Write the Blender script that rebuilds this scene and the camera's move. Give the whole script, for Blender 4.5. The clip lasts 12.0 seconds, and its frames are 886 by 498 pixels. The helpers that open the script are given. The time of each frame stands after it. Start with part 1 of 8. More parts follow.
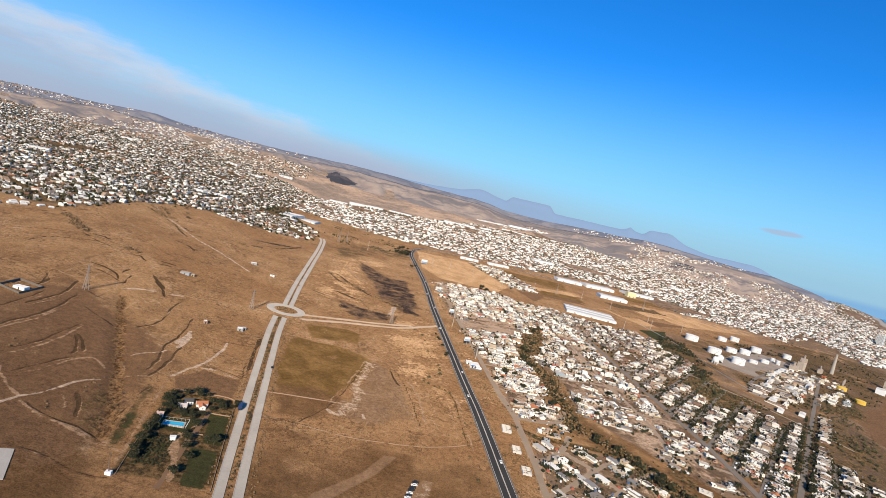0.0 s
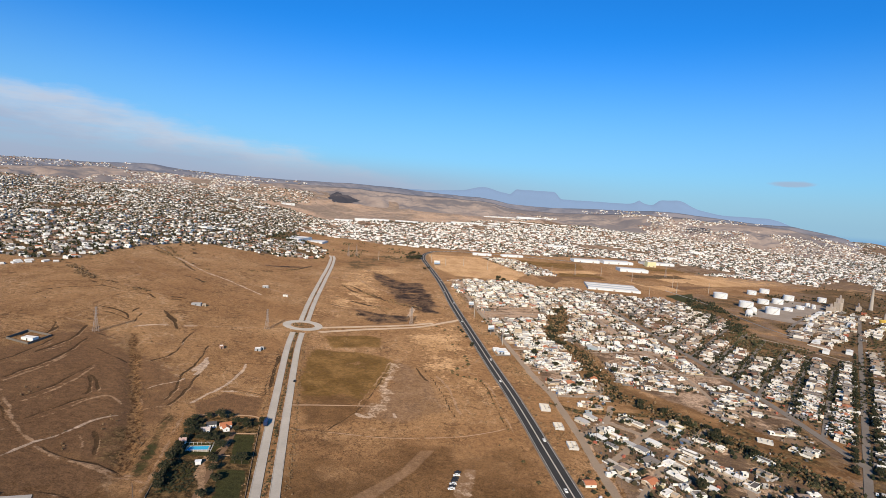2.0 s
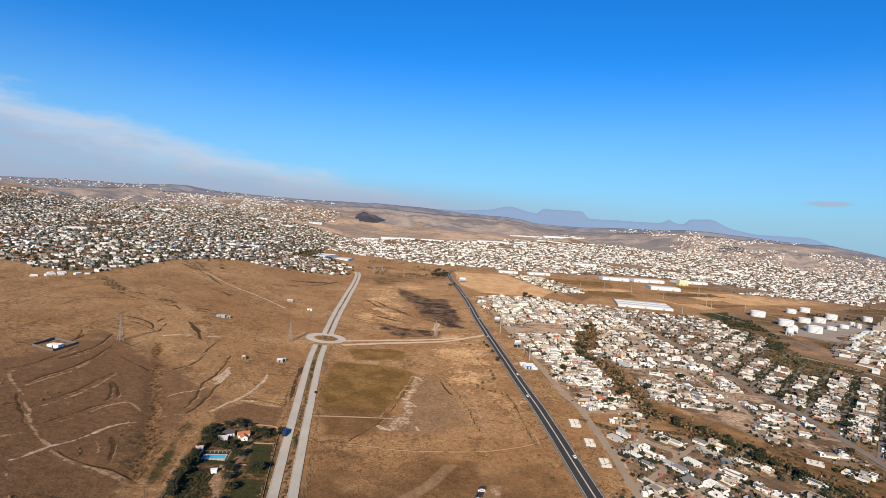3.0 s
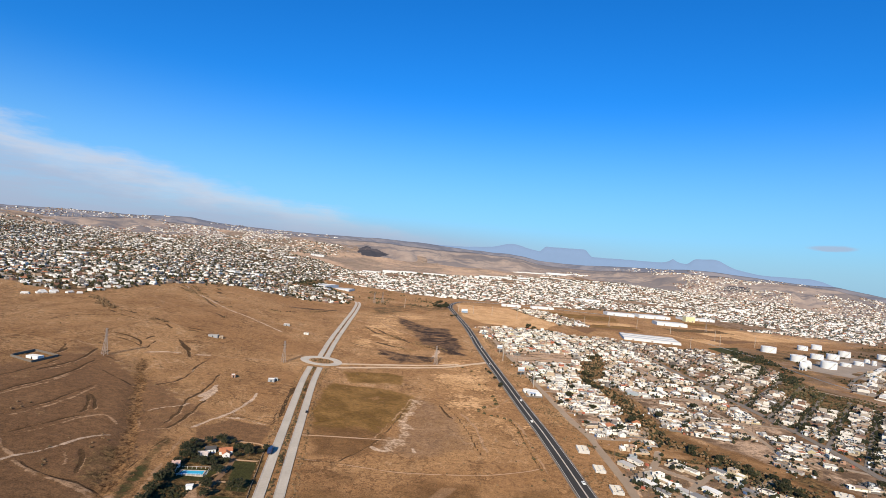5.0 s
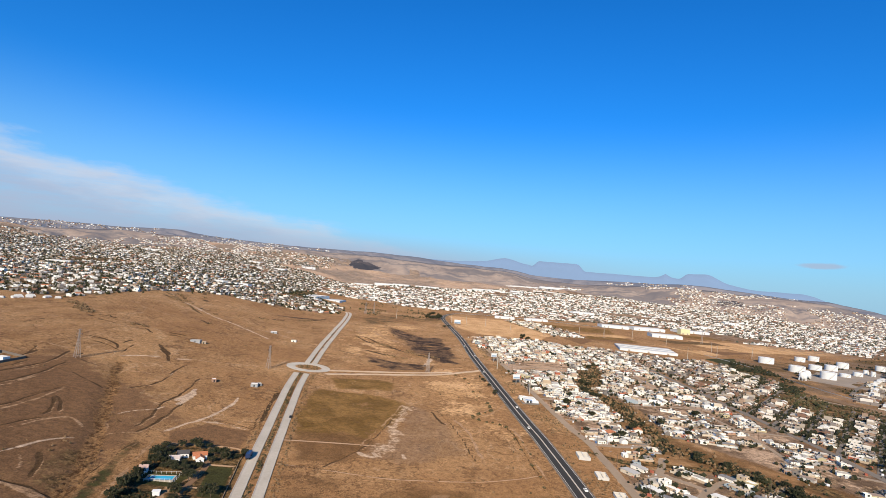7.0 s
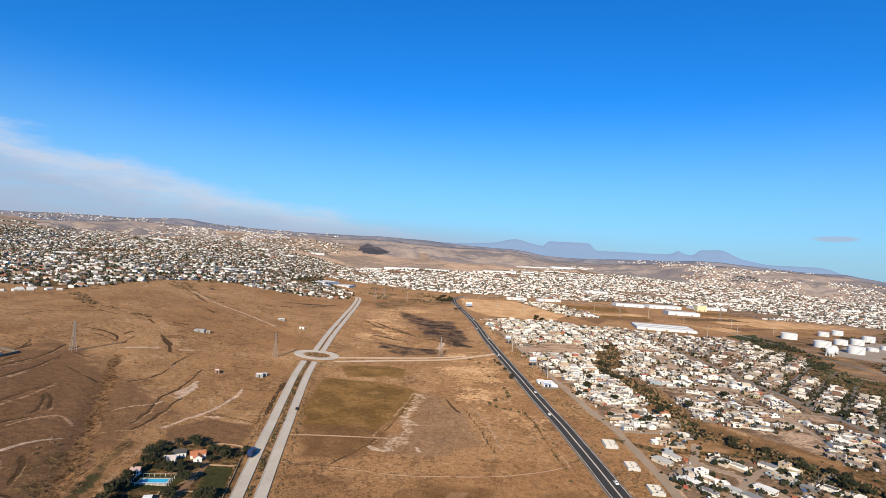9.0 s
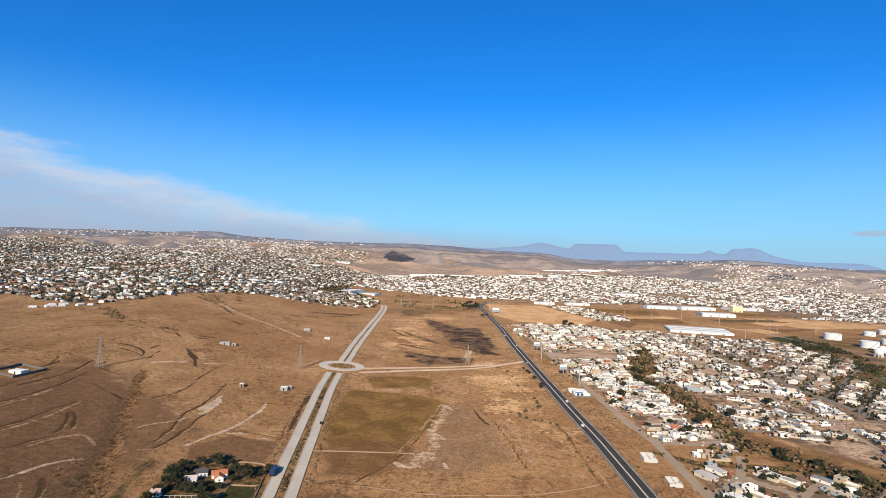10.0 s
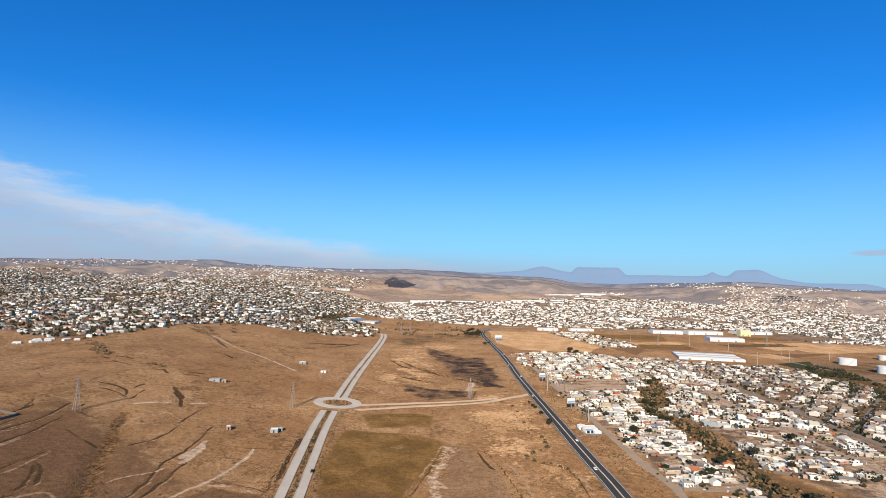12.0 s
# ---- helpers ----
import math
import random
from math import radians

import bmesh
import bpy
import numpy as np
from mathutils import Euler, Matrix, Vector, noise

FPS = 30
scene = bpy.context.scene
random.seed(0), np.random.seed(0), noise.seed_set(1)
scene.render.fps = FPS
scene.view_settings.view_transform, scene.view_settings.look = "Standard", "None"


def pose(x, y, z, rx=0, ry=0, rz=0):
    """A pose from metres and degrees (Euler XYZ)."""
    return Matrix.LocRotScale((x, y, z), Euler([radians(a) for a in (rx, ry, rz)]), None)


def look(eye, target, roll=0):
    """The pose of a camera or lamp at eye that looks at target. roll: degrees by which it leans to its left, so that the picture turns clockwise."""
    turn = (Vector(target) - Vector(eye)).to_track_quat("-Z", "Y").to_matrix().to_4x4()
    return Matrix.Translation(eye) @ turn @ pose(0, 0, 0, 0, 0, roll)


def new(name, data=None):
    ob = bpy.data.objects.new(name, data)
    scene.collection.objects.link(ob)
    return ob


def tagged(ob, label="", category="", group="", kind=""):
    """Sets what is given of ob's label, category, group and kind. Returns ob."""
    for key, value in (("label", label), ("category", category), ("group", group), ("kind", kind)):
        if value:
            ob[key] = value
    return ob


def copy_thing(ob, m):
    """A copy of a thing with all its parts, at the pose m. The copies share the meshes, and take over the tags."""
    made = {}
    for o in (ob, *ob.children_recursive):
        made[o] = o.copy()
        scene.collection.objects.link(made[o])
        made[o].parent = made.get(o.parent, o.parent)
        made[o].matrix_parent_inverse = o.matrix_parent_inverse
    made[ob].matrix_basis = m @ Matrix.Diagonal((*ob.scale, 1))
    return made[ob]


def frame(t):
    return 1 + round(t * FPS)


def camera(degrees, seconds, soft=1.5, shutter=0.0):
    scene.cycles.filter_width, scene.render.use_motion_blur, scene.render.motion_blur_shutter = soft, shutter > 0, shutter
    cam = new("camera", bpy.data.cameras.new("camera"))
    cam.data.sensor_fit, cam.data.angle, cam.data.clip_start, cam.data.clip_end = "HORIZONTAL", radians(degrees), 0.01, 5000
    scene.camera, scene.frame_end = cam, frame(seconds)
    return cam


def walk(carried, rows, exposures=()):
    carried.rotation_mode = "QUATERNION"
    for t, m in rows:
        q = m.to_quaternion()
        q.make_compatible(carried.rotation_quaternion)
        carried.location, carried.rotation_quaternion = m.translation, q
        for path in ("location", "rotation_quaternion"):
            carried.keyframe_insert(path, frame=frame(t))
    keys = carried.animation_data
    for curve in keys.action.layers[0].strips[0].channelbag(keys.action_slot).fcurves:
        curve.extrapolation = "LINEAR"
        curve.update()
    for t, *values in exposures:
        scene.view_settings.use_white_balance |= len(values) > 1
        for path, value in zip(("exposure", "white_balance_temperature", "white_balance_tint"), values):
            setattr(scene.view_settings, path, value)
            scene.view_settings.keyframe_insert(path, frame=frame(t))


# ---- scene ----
cam = camera(79.0, 12.0, soft=0.65)
# seconds, eye x y z, yaw to the left, pitch, lean
PATH = [
    (0.0, -0.77, 0.53, 190.1, -6.82, -5.72, 13.23),
    (0.2, 0.31, 0.29, 189.4, -9.67, -7.2, 5.3),
    (0.5, 1.93, -0.07, 188.26, -10.06, -7.41, 4.2),
    (1.0, 3.83, 3.14, 183.96, -9.49, -6.72, 5.04),
    (1.5, 5.62, 9.32, 175.29, -6.57, -4.68, 7.45),
    (2.0, 7.62, 15.98, 169.52, -5.43, -5.26, 4.07),
    (2.5, 9.62, 22.08, 163.48, -3.88, -4.82, 3.23),
    (3.0, 10.73, 26.92, 157.35, -2.49, -3.21, 3.88),
    (3.2, 11.05, 28.7, 155.1, -2.25, -2.68, 4.2),
    (4.8, 13.72, 43.2, 137.2, -1.87, 0.43, 4.72),
    (5.0, 14.03, 44.86, 135.02, -1.9, 0.89, 4.77),
    (5.5, 14.93, 48.89, 130.13, -1.92, 1.51, 4.94),
    (6.0, 15.45, 53.67, 125.36, -2.07, 2.52, 4.87),
    (6.5, 15.8, 58.85, 121.11, -2.29, 3.32, 4.91),
    (7.0, 15.84, 65.51, 119.44, -2.54, 2.66, 4.95),
    (7.2, 15.85, 68.3, 119.1, -2.6, 1.7, 4.92),
    (8.8, 16.0, 91.5, 116.9, -2.25, 0.39, 3.52),
    (9.0, 16.04, 94.38, 116.77, -1.7, 0.79, 3.46),
    (9.5, 16.86, 100.47, 117.2, -0.19, 1.12, 2.44),
    (10.0, 17.59, 106.84, 118.02, 1.02, 1.26, 2.0),
    (10.5, 18.18, 112.5, 118.4, 1.45, 1.92, 1.79),
    (11.0, 18.0, 119.08, 119.86, 1.5, 2.8, 1.67),
    (11.5, 17.97, 124.94, 121.2, 1.28, 3.5, 1.38),
    (12.0, 18.37, 130.48, 122.84, 1.18, 3.89, 1.29),
]


def aimed(x, y, z, yaw, pitch, lean):
    a, b = radians(yaw), radians(pitch)
    way = Vector((-math.sin(a) * math.cos(b), math.cos(a) * math.cos(b), math.sin(b)))
    return look((x, y, z), Vector((x, y, z)) + 10 * way, lean)


walk(cam, [(row[0], aimed(*row[1:])) for row in PATH], exposures=[(0.0, 0.05), (0.5, -0.09), (2.5, -0.07), (5.0, 0.02), (12.0, 0.03)])

# ---- light ----
SUN_AZ, SUN_EL = radians(190.0), radians(24.0)  # clockwise from +y; behind the flight, a little to its left
sun_data = bpy.data.lights.new("sun", "SUN")
sun_data.energy, sun_data.angle, sun_data.color = 4.8, radians(0.53), (1.0, 0.88, 0.71)
sun_way = Vector((math.sin(SUN_AZ) * math.cos(SUN_EL), math.cos(SUN_AZ) * math.cos(SUN_EL), math.sin(SUN_EL)))
sun_lamp = new("sun", sun_data)
sun_lamp.matrix_world = look(sun_way * 500, (0, 0, 0))

world = bpy.data.worlds.new("sky")
scene.world = world
world.use_nodes = True
wt = world.node_tree
wt.nodes.clear()


def node(tree, kind):
    return tree.nodes.new(kind)


def wire(tree, a, b):
    tree.links.new(a, b)


def maths(tree, op, a, b=None, c=None, clamp=False):
    n = node(tree, "ShaderNodeMath")
    n.operation, n.use_clamp = op, clamp
    for i, v in enumerate((a, b, c)):
        if v is None:
            continue
        if isinstance(v, (int, float)):
            n.inputs[i].default_value = v
        else:
            wire(tree, v, n.inputs[i])
    return n.outputs[0]


def ranged(tree, v, lo, hi, to_lo=0.0, to_hi=1.0):
    n = node(tree, "ShaderNodeMapRange")
    n.interpolation_type = "SMOOTHSTEP"
    wire(tree, v, n.inputs[0])
    for i, k in enumerate((lo, hi, to_lo, to_hi)):
        n.inputs[i + 1].default_value = k
    return n.outputs[0]


def blend(tree, fac, a, b, kind="MIX"):
    n = node(tree, "ShaderNodeMix")
    n.data_type, n.blend_type = "RGBA", kind
    for slot, v in ((n.inputs[0], fac), (n.inputs[6], a), (n.inputs[7], b)):
        if isinstance(v, (int, float)):
            slot.default_value = v
        elif isinstance(v, tuple):
            slot.default_value = (*v[:3], 1)
        else:
            wire(tree, v, slot)
    return n.outputs[2]


def noisy(tree, vec, scale, detail=4.0, rough=0.6, stretch=None):
    if stretch:
        m = node(tree, "ShaderNodeMapping")
        m.inputs["Scale"].default_value = stretch
        wire(tree, vec, m.inputs[0])
        vec = m.outputs[0]
    n = node(tree, "ShaderNodeTexNoise")
    n.inputs["Scale"].default_value, n.inputs["Detail"].default_value, n.inputs["Roughness"].default_value = scale, detail, rough
    wire(tree, vec, n.inputs["Vector"])
    return n.outputs[0]


sky = node(wt, "ShaderNodeTexSky")
sky.sky_type, sky.sun_disc, sky.sun_elevation, sky.sun_rotation = "NISHITA", False, SUN_EL, SUN_AZ
sky.altitude, sky.air_density, sky.dust_density, sky.ozone_density = 100.0, 1.0, 0.6, 2.5
rich = node(wt, "ShaderNodeHueSaturation")
rich.inputs["Saturation"].default_value = 1.06
wire(wt, blend(wt, 1.0, sky.outputs[0], (0.43, 1.09, 1.93), "MULTIPLY"), rich.inputs["Color"])
coords = node(wt, "ShaderNodeTexCoord")
split = node(wt, "ShaderNodeSeparateXYZ")
wire(wt, coords.outputs["Generated"], split.inputs[0])
height = split.outputs["Z"]
across = split.outputs["X"]
# a low bank of thin cloud over the land to the left, and haze along the horizon
streaks = noisy(wt, coords.outputs["Generated"], 5.0, 6.0, 0.65, (1.0, 1.0, 4.0))
wisps = noisy(wt, coords.outputs["Generated"], 14.0, 5.0, 0.6, (1.0, 1.0, 4.0))
top = maths(wt, "MULTIPLY_ADD", across, -0.20, 0.030)
top = maths(wt, "MINIMUM", top, 0.2)
edge = maths(wt, "SUBTRACT", top, height)
edge = maths(wt, "ADD", edge, maths(wt, "MULTIPLY", maths(wt, "SUBTRACT", streaks, 0.5), 0.11))
bank = ranged(wt, edge, -0.012, 0.03)
fibres = noisy(wt, coords.outputs["Generated"], 9.0, 7.0, 0.68, (1.0, 1.0, 9.0))
bank = maths(wt, "MULTIPLY", bank, maths(wt, "MULTIPLY_ADD", ranged(wt, maths(wt, "MULTIPLY_ADD", fibres, 0.6, maths(wt, "MULTIPLY", wisps, 0.4)), 0.36, 0.62), 0.34, 0.54), clamp=True)
bank = maths(wt, "MULTIPLY", bank, ranged(wt, height, -0.02, 0.07, 0.35, 0.95))
puff_x = maths(wt, "SUBTRACT", across, 0.612)
puff_z = maths(wt, "SUBTRACT", height, 0.062)
puff = maths(wt, "ADD", maths(wt, "POWER", maths(wt, "DIVIDE", puff_x, 0.028), 2.0), maths(wt, "POWER", maths(wt, "DIVIDE", puff_z, 0.006), 2.0))
puff = maths(wt, "ADD", puff, maths(wt, "MULTIPLY", maths(wt, "SUBTRACT", wisps, 0.5), 2.5))
puff = maths(wt, "MULTIPLY", ranged(wt, puff, 1.1, 0.2), ranged(wt, split.outputs["Y"], 0.0, 0.3))
haze = ranged(wt, height, 0.30, -0.02, 0.0, 0.72)
deep = node(wt, "ShaderNodeCombineColor")
for i in range(3):
    wire(wt, ranged(wt, height, 0.42, 1.0, 1.0, 0.4), deep.inputs[i])
col = blend(wt, 1.0, rich.outputs[0], deep.outputs[0], "MULTIPLY")
col = blend(wt, haze, col, (4.3, 7.7, 9.9))
col = blend(wt, bank, col, blend(wt, ranged(wt, edge, 0.005, 0.075), (7.5, 8.1, 9.3), (5.0, 5.75, 7.6)))
grey_air = maths(wt, "MULTIPLY", ranged(wt, height, 0.075, 0.012, 0.0, 0.85), ranged(wt, across, 0.5, -0.15, 0.25, 1.0))
col = blend(wt, grey_air, col, (4.6, 5.25, 7.0))
col = blend(wt, maths(wt, "MULTIPLY", puff, 0.6), col, (5.0, 5.2, 6.6))
# open sea below the horizon to the right
open_sea = maths(wt, "MULTIPLY", ranged(wt, height, -0.010, -0.022), ranged(wt, across, 0.5, 0.6))
col = blend(wt, open_sea, col, (2.6, 5.2, 8.4))
back = node(wt, "ShaderNodeBackground")
back.inputs["Strength"].default_value = 0.085
wire(wt, col, back.inputs["Color"])
wire(wt, back.outputs[0], node(wt, "ShaderNodeOutputWorld").inputs[0])


# ---- materials ----
def surface(name, colour=None, palette=None, by="object", rough=0.9, var=0.35, scales=(0.08, 1.2), bump=0.25, metal=0.0, spec=0.18):
    m = bpy.data.materials.new(name)
    m.use_nodes = True
    t = m.node_tree
    b = t.nodes["Principled BSDF"]
    g = node(t, "ShaderNodeNewGeometry")
    if palette:
        r = node(t, "ShaderNodeValToRGB")
        r.color_ramp.interpolation = "CONSTANT"
        r.color_ramp.elements[0].position, r.color_ramp.elements[0].color = 0.0, (*palette[0][1], 1)
        r.color_ramp.elements[1].position, r.color_ramp.elements[1].color = palette[1][0], (*palette[1][1], 1)
        for p, c in palette[2:]:
            r.color_ramp.elements.new(p).color = (*c, 1)
        wire(t, node(t, "ShaderNodeObjectInfo").outputs["Random"] if by == "object" else g.outputs["Random Per Island"], r.inputs[0])
        base = r.outputs[0]
    else:
        base = colour
    big, fine = noisy(t, g.outputs["Position"], scales[0], 3.0), noisy(t, g.outputs["Position"], scales[1], 5.0, 0.7)
    tone = maths(t, "ADD", maths(t, "MULTIPLY", big, var), maths(t, "MULTIPLY_ADD", fine, var, 1.0 - var))
    both = node(t, "ShaderNodeCombineColor")
    for i in range(3):
        wire(t, tone, both.inputs[i])
    wire(t, blend(t, 1.0, base, both.outputs[0], "MULTIPLY"), b.inputs["Base Color"])
    b.inputs["Roughness"].default_value, b.inputs["Metallic"].default_value = rough, metal
    b.inputs["Specular IOR Level"].default_value, b.inputs["Diffuse Roughness"].default_value = spec, 0.6
    if bump:
        u = node(t, "ShaderNodeBump")
        u.inputs["Strength"].default_value, u.inputs["Distance"].default_value = bump, 0.1
        wire(t, fine, u.inputs["Height"])
        wire(t, u.outputs[0], b.inputs["Normal"])
    return m


WALLS = [(0.0, (0.82, 0.76, 0.65)), (0.36, (0.60, 0.50, 0.37)), (0.50, (0.42, 0.38, 0.33)), (0.62, (0.21, 0.18, 0.15)), (0.74, (0.52, 0.39, 0.26)),
         (0.86, (0.43, 0.26, 0.17)), (0.90, (0.52, 0.43, 0.25)), (0.92, (0.36, 0.40, 0.40)), (0.93, (0.45, 0.14, 0.07)), (0.95, (0.60, 0.60, 0.55))]
ROOFS = [(0.0, (0.87, 0.82, 0.73)), (0.40, (0.58, 0.50, 0.39)), (0.50, (0.84, 0.76, 0.62)), (0.68, (0.24, 0.20, 0.165)), (0.76, (0.46, 0.20, 0.11)), (0.81, (0.66, 0.50, 0.30)), (0.86, (0.40, 0.35, 0.29)), (0.96, (0.13, 0.11, 0.095))]
# city houses: share of white raised, partly in place of far haze
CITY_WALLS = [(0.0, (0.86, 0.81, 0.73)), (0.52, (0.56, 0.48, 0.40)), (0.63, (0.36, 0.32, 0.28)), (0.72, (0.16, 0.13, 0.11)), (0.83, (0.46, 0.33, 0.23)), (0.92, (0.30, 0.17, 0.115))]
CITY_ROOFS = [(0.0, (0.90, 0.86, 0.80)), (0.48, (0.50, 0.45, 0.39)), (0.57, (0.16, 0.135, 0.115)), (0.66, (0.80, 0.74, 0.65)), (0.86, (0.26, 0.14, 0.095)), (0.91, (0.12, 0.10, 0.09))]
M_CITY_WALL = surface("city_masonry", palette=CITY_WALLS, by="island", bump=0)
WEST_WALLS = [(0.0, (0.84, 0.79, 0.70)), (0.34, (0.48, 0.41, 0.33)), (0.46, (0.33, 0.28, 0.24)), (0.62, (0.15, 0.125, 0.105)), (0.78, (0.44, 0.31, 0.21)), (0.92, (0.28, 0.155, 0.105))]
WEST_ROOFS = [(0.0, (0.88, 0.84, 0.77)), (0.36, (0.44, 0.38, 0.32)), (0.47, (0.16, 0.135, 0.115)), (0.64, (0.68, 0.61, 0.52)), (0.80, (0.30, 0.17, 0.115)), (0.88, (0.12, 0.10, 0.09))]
# lower town: more dark tones, partly in place of shade on the houses
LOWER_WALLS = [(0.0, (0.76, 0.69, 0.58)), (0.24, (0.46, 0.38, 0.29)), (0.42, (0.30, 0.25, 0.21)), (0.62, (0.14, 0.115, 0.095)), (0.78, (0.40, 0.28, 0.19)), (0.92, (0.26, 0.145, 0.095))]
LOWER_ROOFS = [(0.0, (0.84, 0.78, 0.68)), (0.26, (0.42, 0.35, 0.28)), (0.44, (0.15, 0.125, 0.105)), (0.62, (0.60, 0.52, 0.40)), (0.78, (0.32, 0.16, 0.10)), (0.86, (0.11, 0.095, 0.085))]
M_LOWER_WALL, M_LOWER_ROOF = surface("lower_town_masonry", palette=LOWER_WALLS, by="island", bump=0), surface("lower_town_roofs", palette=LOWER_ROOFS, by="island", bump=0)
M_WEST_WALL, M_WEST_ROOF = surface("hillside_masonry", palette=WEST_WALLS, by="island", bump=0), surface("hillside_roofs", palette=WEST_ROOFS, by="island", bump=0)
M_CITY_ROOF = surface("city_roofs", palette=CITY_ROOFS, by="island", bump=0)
NEAR_ROOFS = [(0.0, (0.80, 0.74, 0.65)), (0.28, (0.50, 0.43, 0.34)), (0.46, (0.70, 0.61, 0.49)), (0.58, (0.24, 0.20, 0.165)), (0.72, (0.42, 0.18, 0.10)), (0.78, (0.38, 0.33, 0.27)), (0.92, (0.13, 0.11, 0.095))]
M_WALL, M_WALL_FAR = surface("painted_masonry", palette=WALLS, var=0.5, scales=(0.25, 2.0)), surface("painted_masonry_far", palette=WALLS, by="island", bump=0)
M_ROOF, M_ROOF_FAR = surface("roof_coating", palette=NEAR_ROOFS, scales=(0.35, 2.0), var=0.62), surface("roof_coating_far", palette=ROOFS, by="island", bump=0)
M_DARK = surface("window_glass_dark", (0.03, 0.035, 0.04), rough=0.15, spec=0.5, var=0.2, bump=0)
M_DOOR = surface("door_paint", palette=[(0.0, (0.12, 0.07, 0.04)), (0.4, (0.05, 0.05, 0.06)), (0.7, (0.35, 0.34, 0.32))], rough=0.5)
M_TILE = surface("clay_tile", (0.50, 0.19, 0.09), scales=(0.5, 3.0), var=0.45, bump=0.5)
M_BLOCK = surface("grey_block", (0.42, 0.40, 0.37), var=0.4)
M_WHITE = surface("white_paint", (0.78, 0.76, 0.71), rough=0.6, var=0.15, bump=0.05)
M_SHEET = surface("roof_sheet_white", (0.72, 0.67, 0.59), rough=0.6, var=0.25, bump=0.1)
M_TIN = surface("house_roof_sheet", palette=[(0.0, (0.74, 0.70, 0.62)), (0.32, (0.46, 0.42, 0.37)), (0.62, (0.34, 0.24, 0.17)), (0.8, (0.24, 0.22, 0.20))], rough=0.65, var=0.35, bump=0.1)
M_ROOF_GREY = surface("roof_sheet_grey", (0.44, 0.43, 0.41), rough=0.6, var=0.3, bump=0.1)
M_STEEL = surface("galvanised_steel", (0.40, 0.32, 0.26), rough=0.65, metal=0.2, var=0.2)
M_BLACK = surface("black_plastic", (0.03, 0.03, 0.03), rough=0.5, var=0.2)
M_WOOD = surface("pole_wood", (0.16, 0.11, 0.08), var=0.4)
M_CONC = surface("concrete", (0.46, 0.395, 0.315), scales=(0.05, 0.8), var=0.4)
M_KERB = surface("kerb_concrete", (0.48, 0.42, 0.345), var=0.4)
M_ASPH = surface("asphalt", (0.050, 0.046, 0.042), scales=(0.04, 1.5), var=0.5, rough=0.97, spec=0.1)
M_STREET = surface("worn_street", (0.195, 0.158, 0.122), scales=(0.05, 0.9), var=0.5)
M_LINE = surface("road_paint", (0.55, 0.52, 0.46), var=0.3, bump=0)
M_DIRT = surface("pale_dirt", (0.52, 0.37, 0.24), scales=(0.06, 0.9), var=0.5)
M_SAND = surface("packed_earth", (0.40, 0.26, 0.16), scales=(0.06, 0.9), var=0.5)
M_LEAF = surface("leaves", palette=[(0.0, (0.030, 0.033, 0.015)), (0.4, (0.044, 0.042, 0.019)), (0.7, (0.020, 0.022, 0.011)), (0.88, (0.075, 0.058, 0.03))], by="island", var=0.4, bump=0, rough=0.8)
M_SCRUB = surface("scrub_leaves", palette=[(0.0, (0.075, 0.068, 0.030)), (0.35, (0.12, 0.092, 0.045)), (0.65, (0.045, 0.045, 0.020)), (0.85, (0.19, 0.13, 0.068))], by="island", var=0.4, bump=0)
M_DRY = surface("dry_weeds", palette=[(0.0, (0.26, 0.16, 0.08)), (0.5, (0.18, 0.11, 0.055)), (0.8, (0.10, 0.07, 0.035))], by="island", var=0.4, bump=0)
# leaves of far trees lifted towards grey, haze put into their colour
M_FAR_LEAF = surface("hazed_leaves", palette=[(0.0, (0.085, 0.088, 0.062)), (0.5, (0.11, 0.105, 0.075)), (0.8, (0.06, 0.062, 0.045))], by="island", var=0.4, bump=0)
M_REED = surface("dry_reeds", palette=[(0.0, (0.20, 0.114, 0.049)), (0.5, (0.165, 0.093, 0.040)), (0.8, (0.115, 0.066, 0.028))], by="island", var=0.4, bump=0)
M_BARK = surface("bark", (0.12, 0.085, 0.06), var=0.4)
M_JUNK = surface("yard_things", palette=[(0.0, (0.55, 0.52, 0.48)), (0.25, (0.10, 0.09, 0.08)), (0.5, (0.30, 0.22, 0.16)), (0.68, (0.75, 0.74, 0.72)), (0.84, (0.10, 0.16, 0.28)), (0.91, (0.40, 0.12, 0.07))], by="island", bump=0)
M_CAR = surface("car_paint", palette=[(0.0, (0.75, 0.75, 0.75)), (0.4, (0.05, 0.05, 0.055)), (0.65, (0.30, 0.31, 0.32)), (0.85, (0.30, 0.04, 0.03))], rough=0.25, spec=0.5, var=0.08, bump=0)
M_TYRE = surface("tyre_rubber", (0.02, 0.02, 0.02), var=0.2)
M_WATER = surface("pool_water", (0.05, 0.42, 0.62), rough=0.08, spec=0.5, var=0.2, scales=(0.3, 1.0), bump=0.05)
M_BLUE = surface("blue_tarpaulin", (0.06, 0.18, 0.42), var=0.3)
M_YELLOW = surface("yellow_paint", (0.70, 0.45, 0.08), var=0.25)


# ---- the lie of the land ----
def ease(t):
    t = np.clip(t, 0, 1)
    return t * t * (3 - 2 * t)


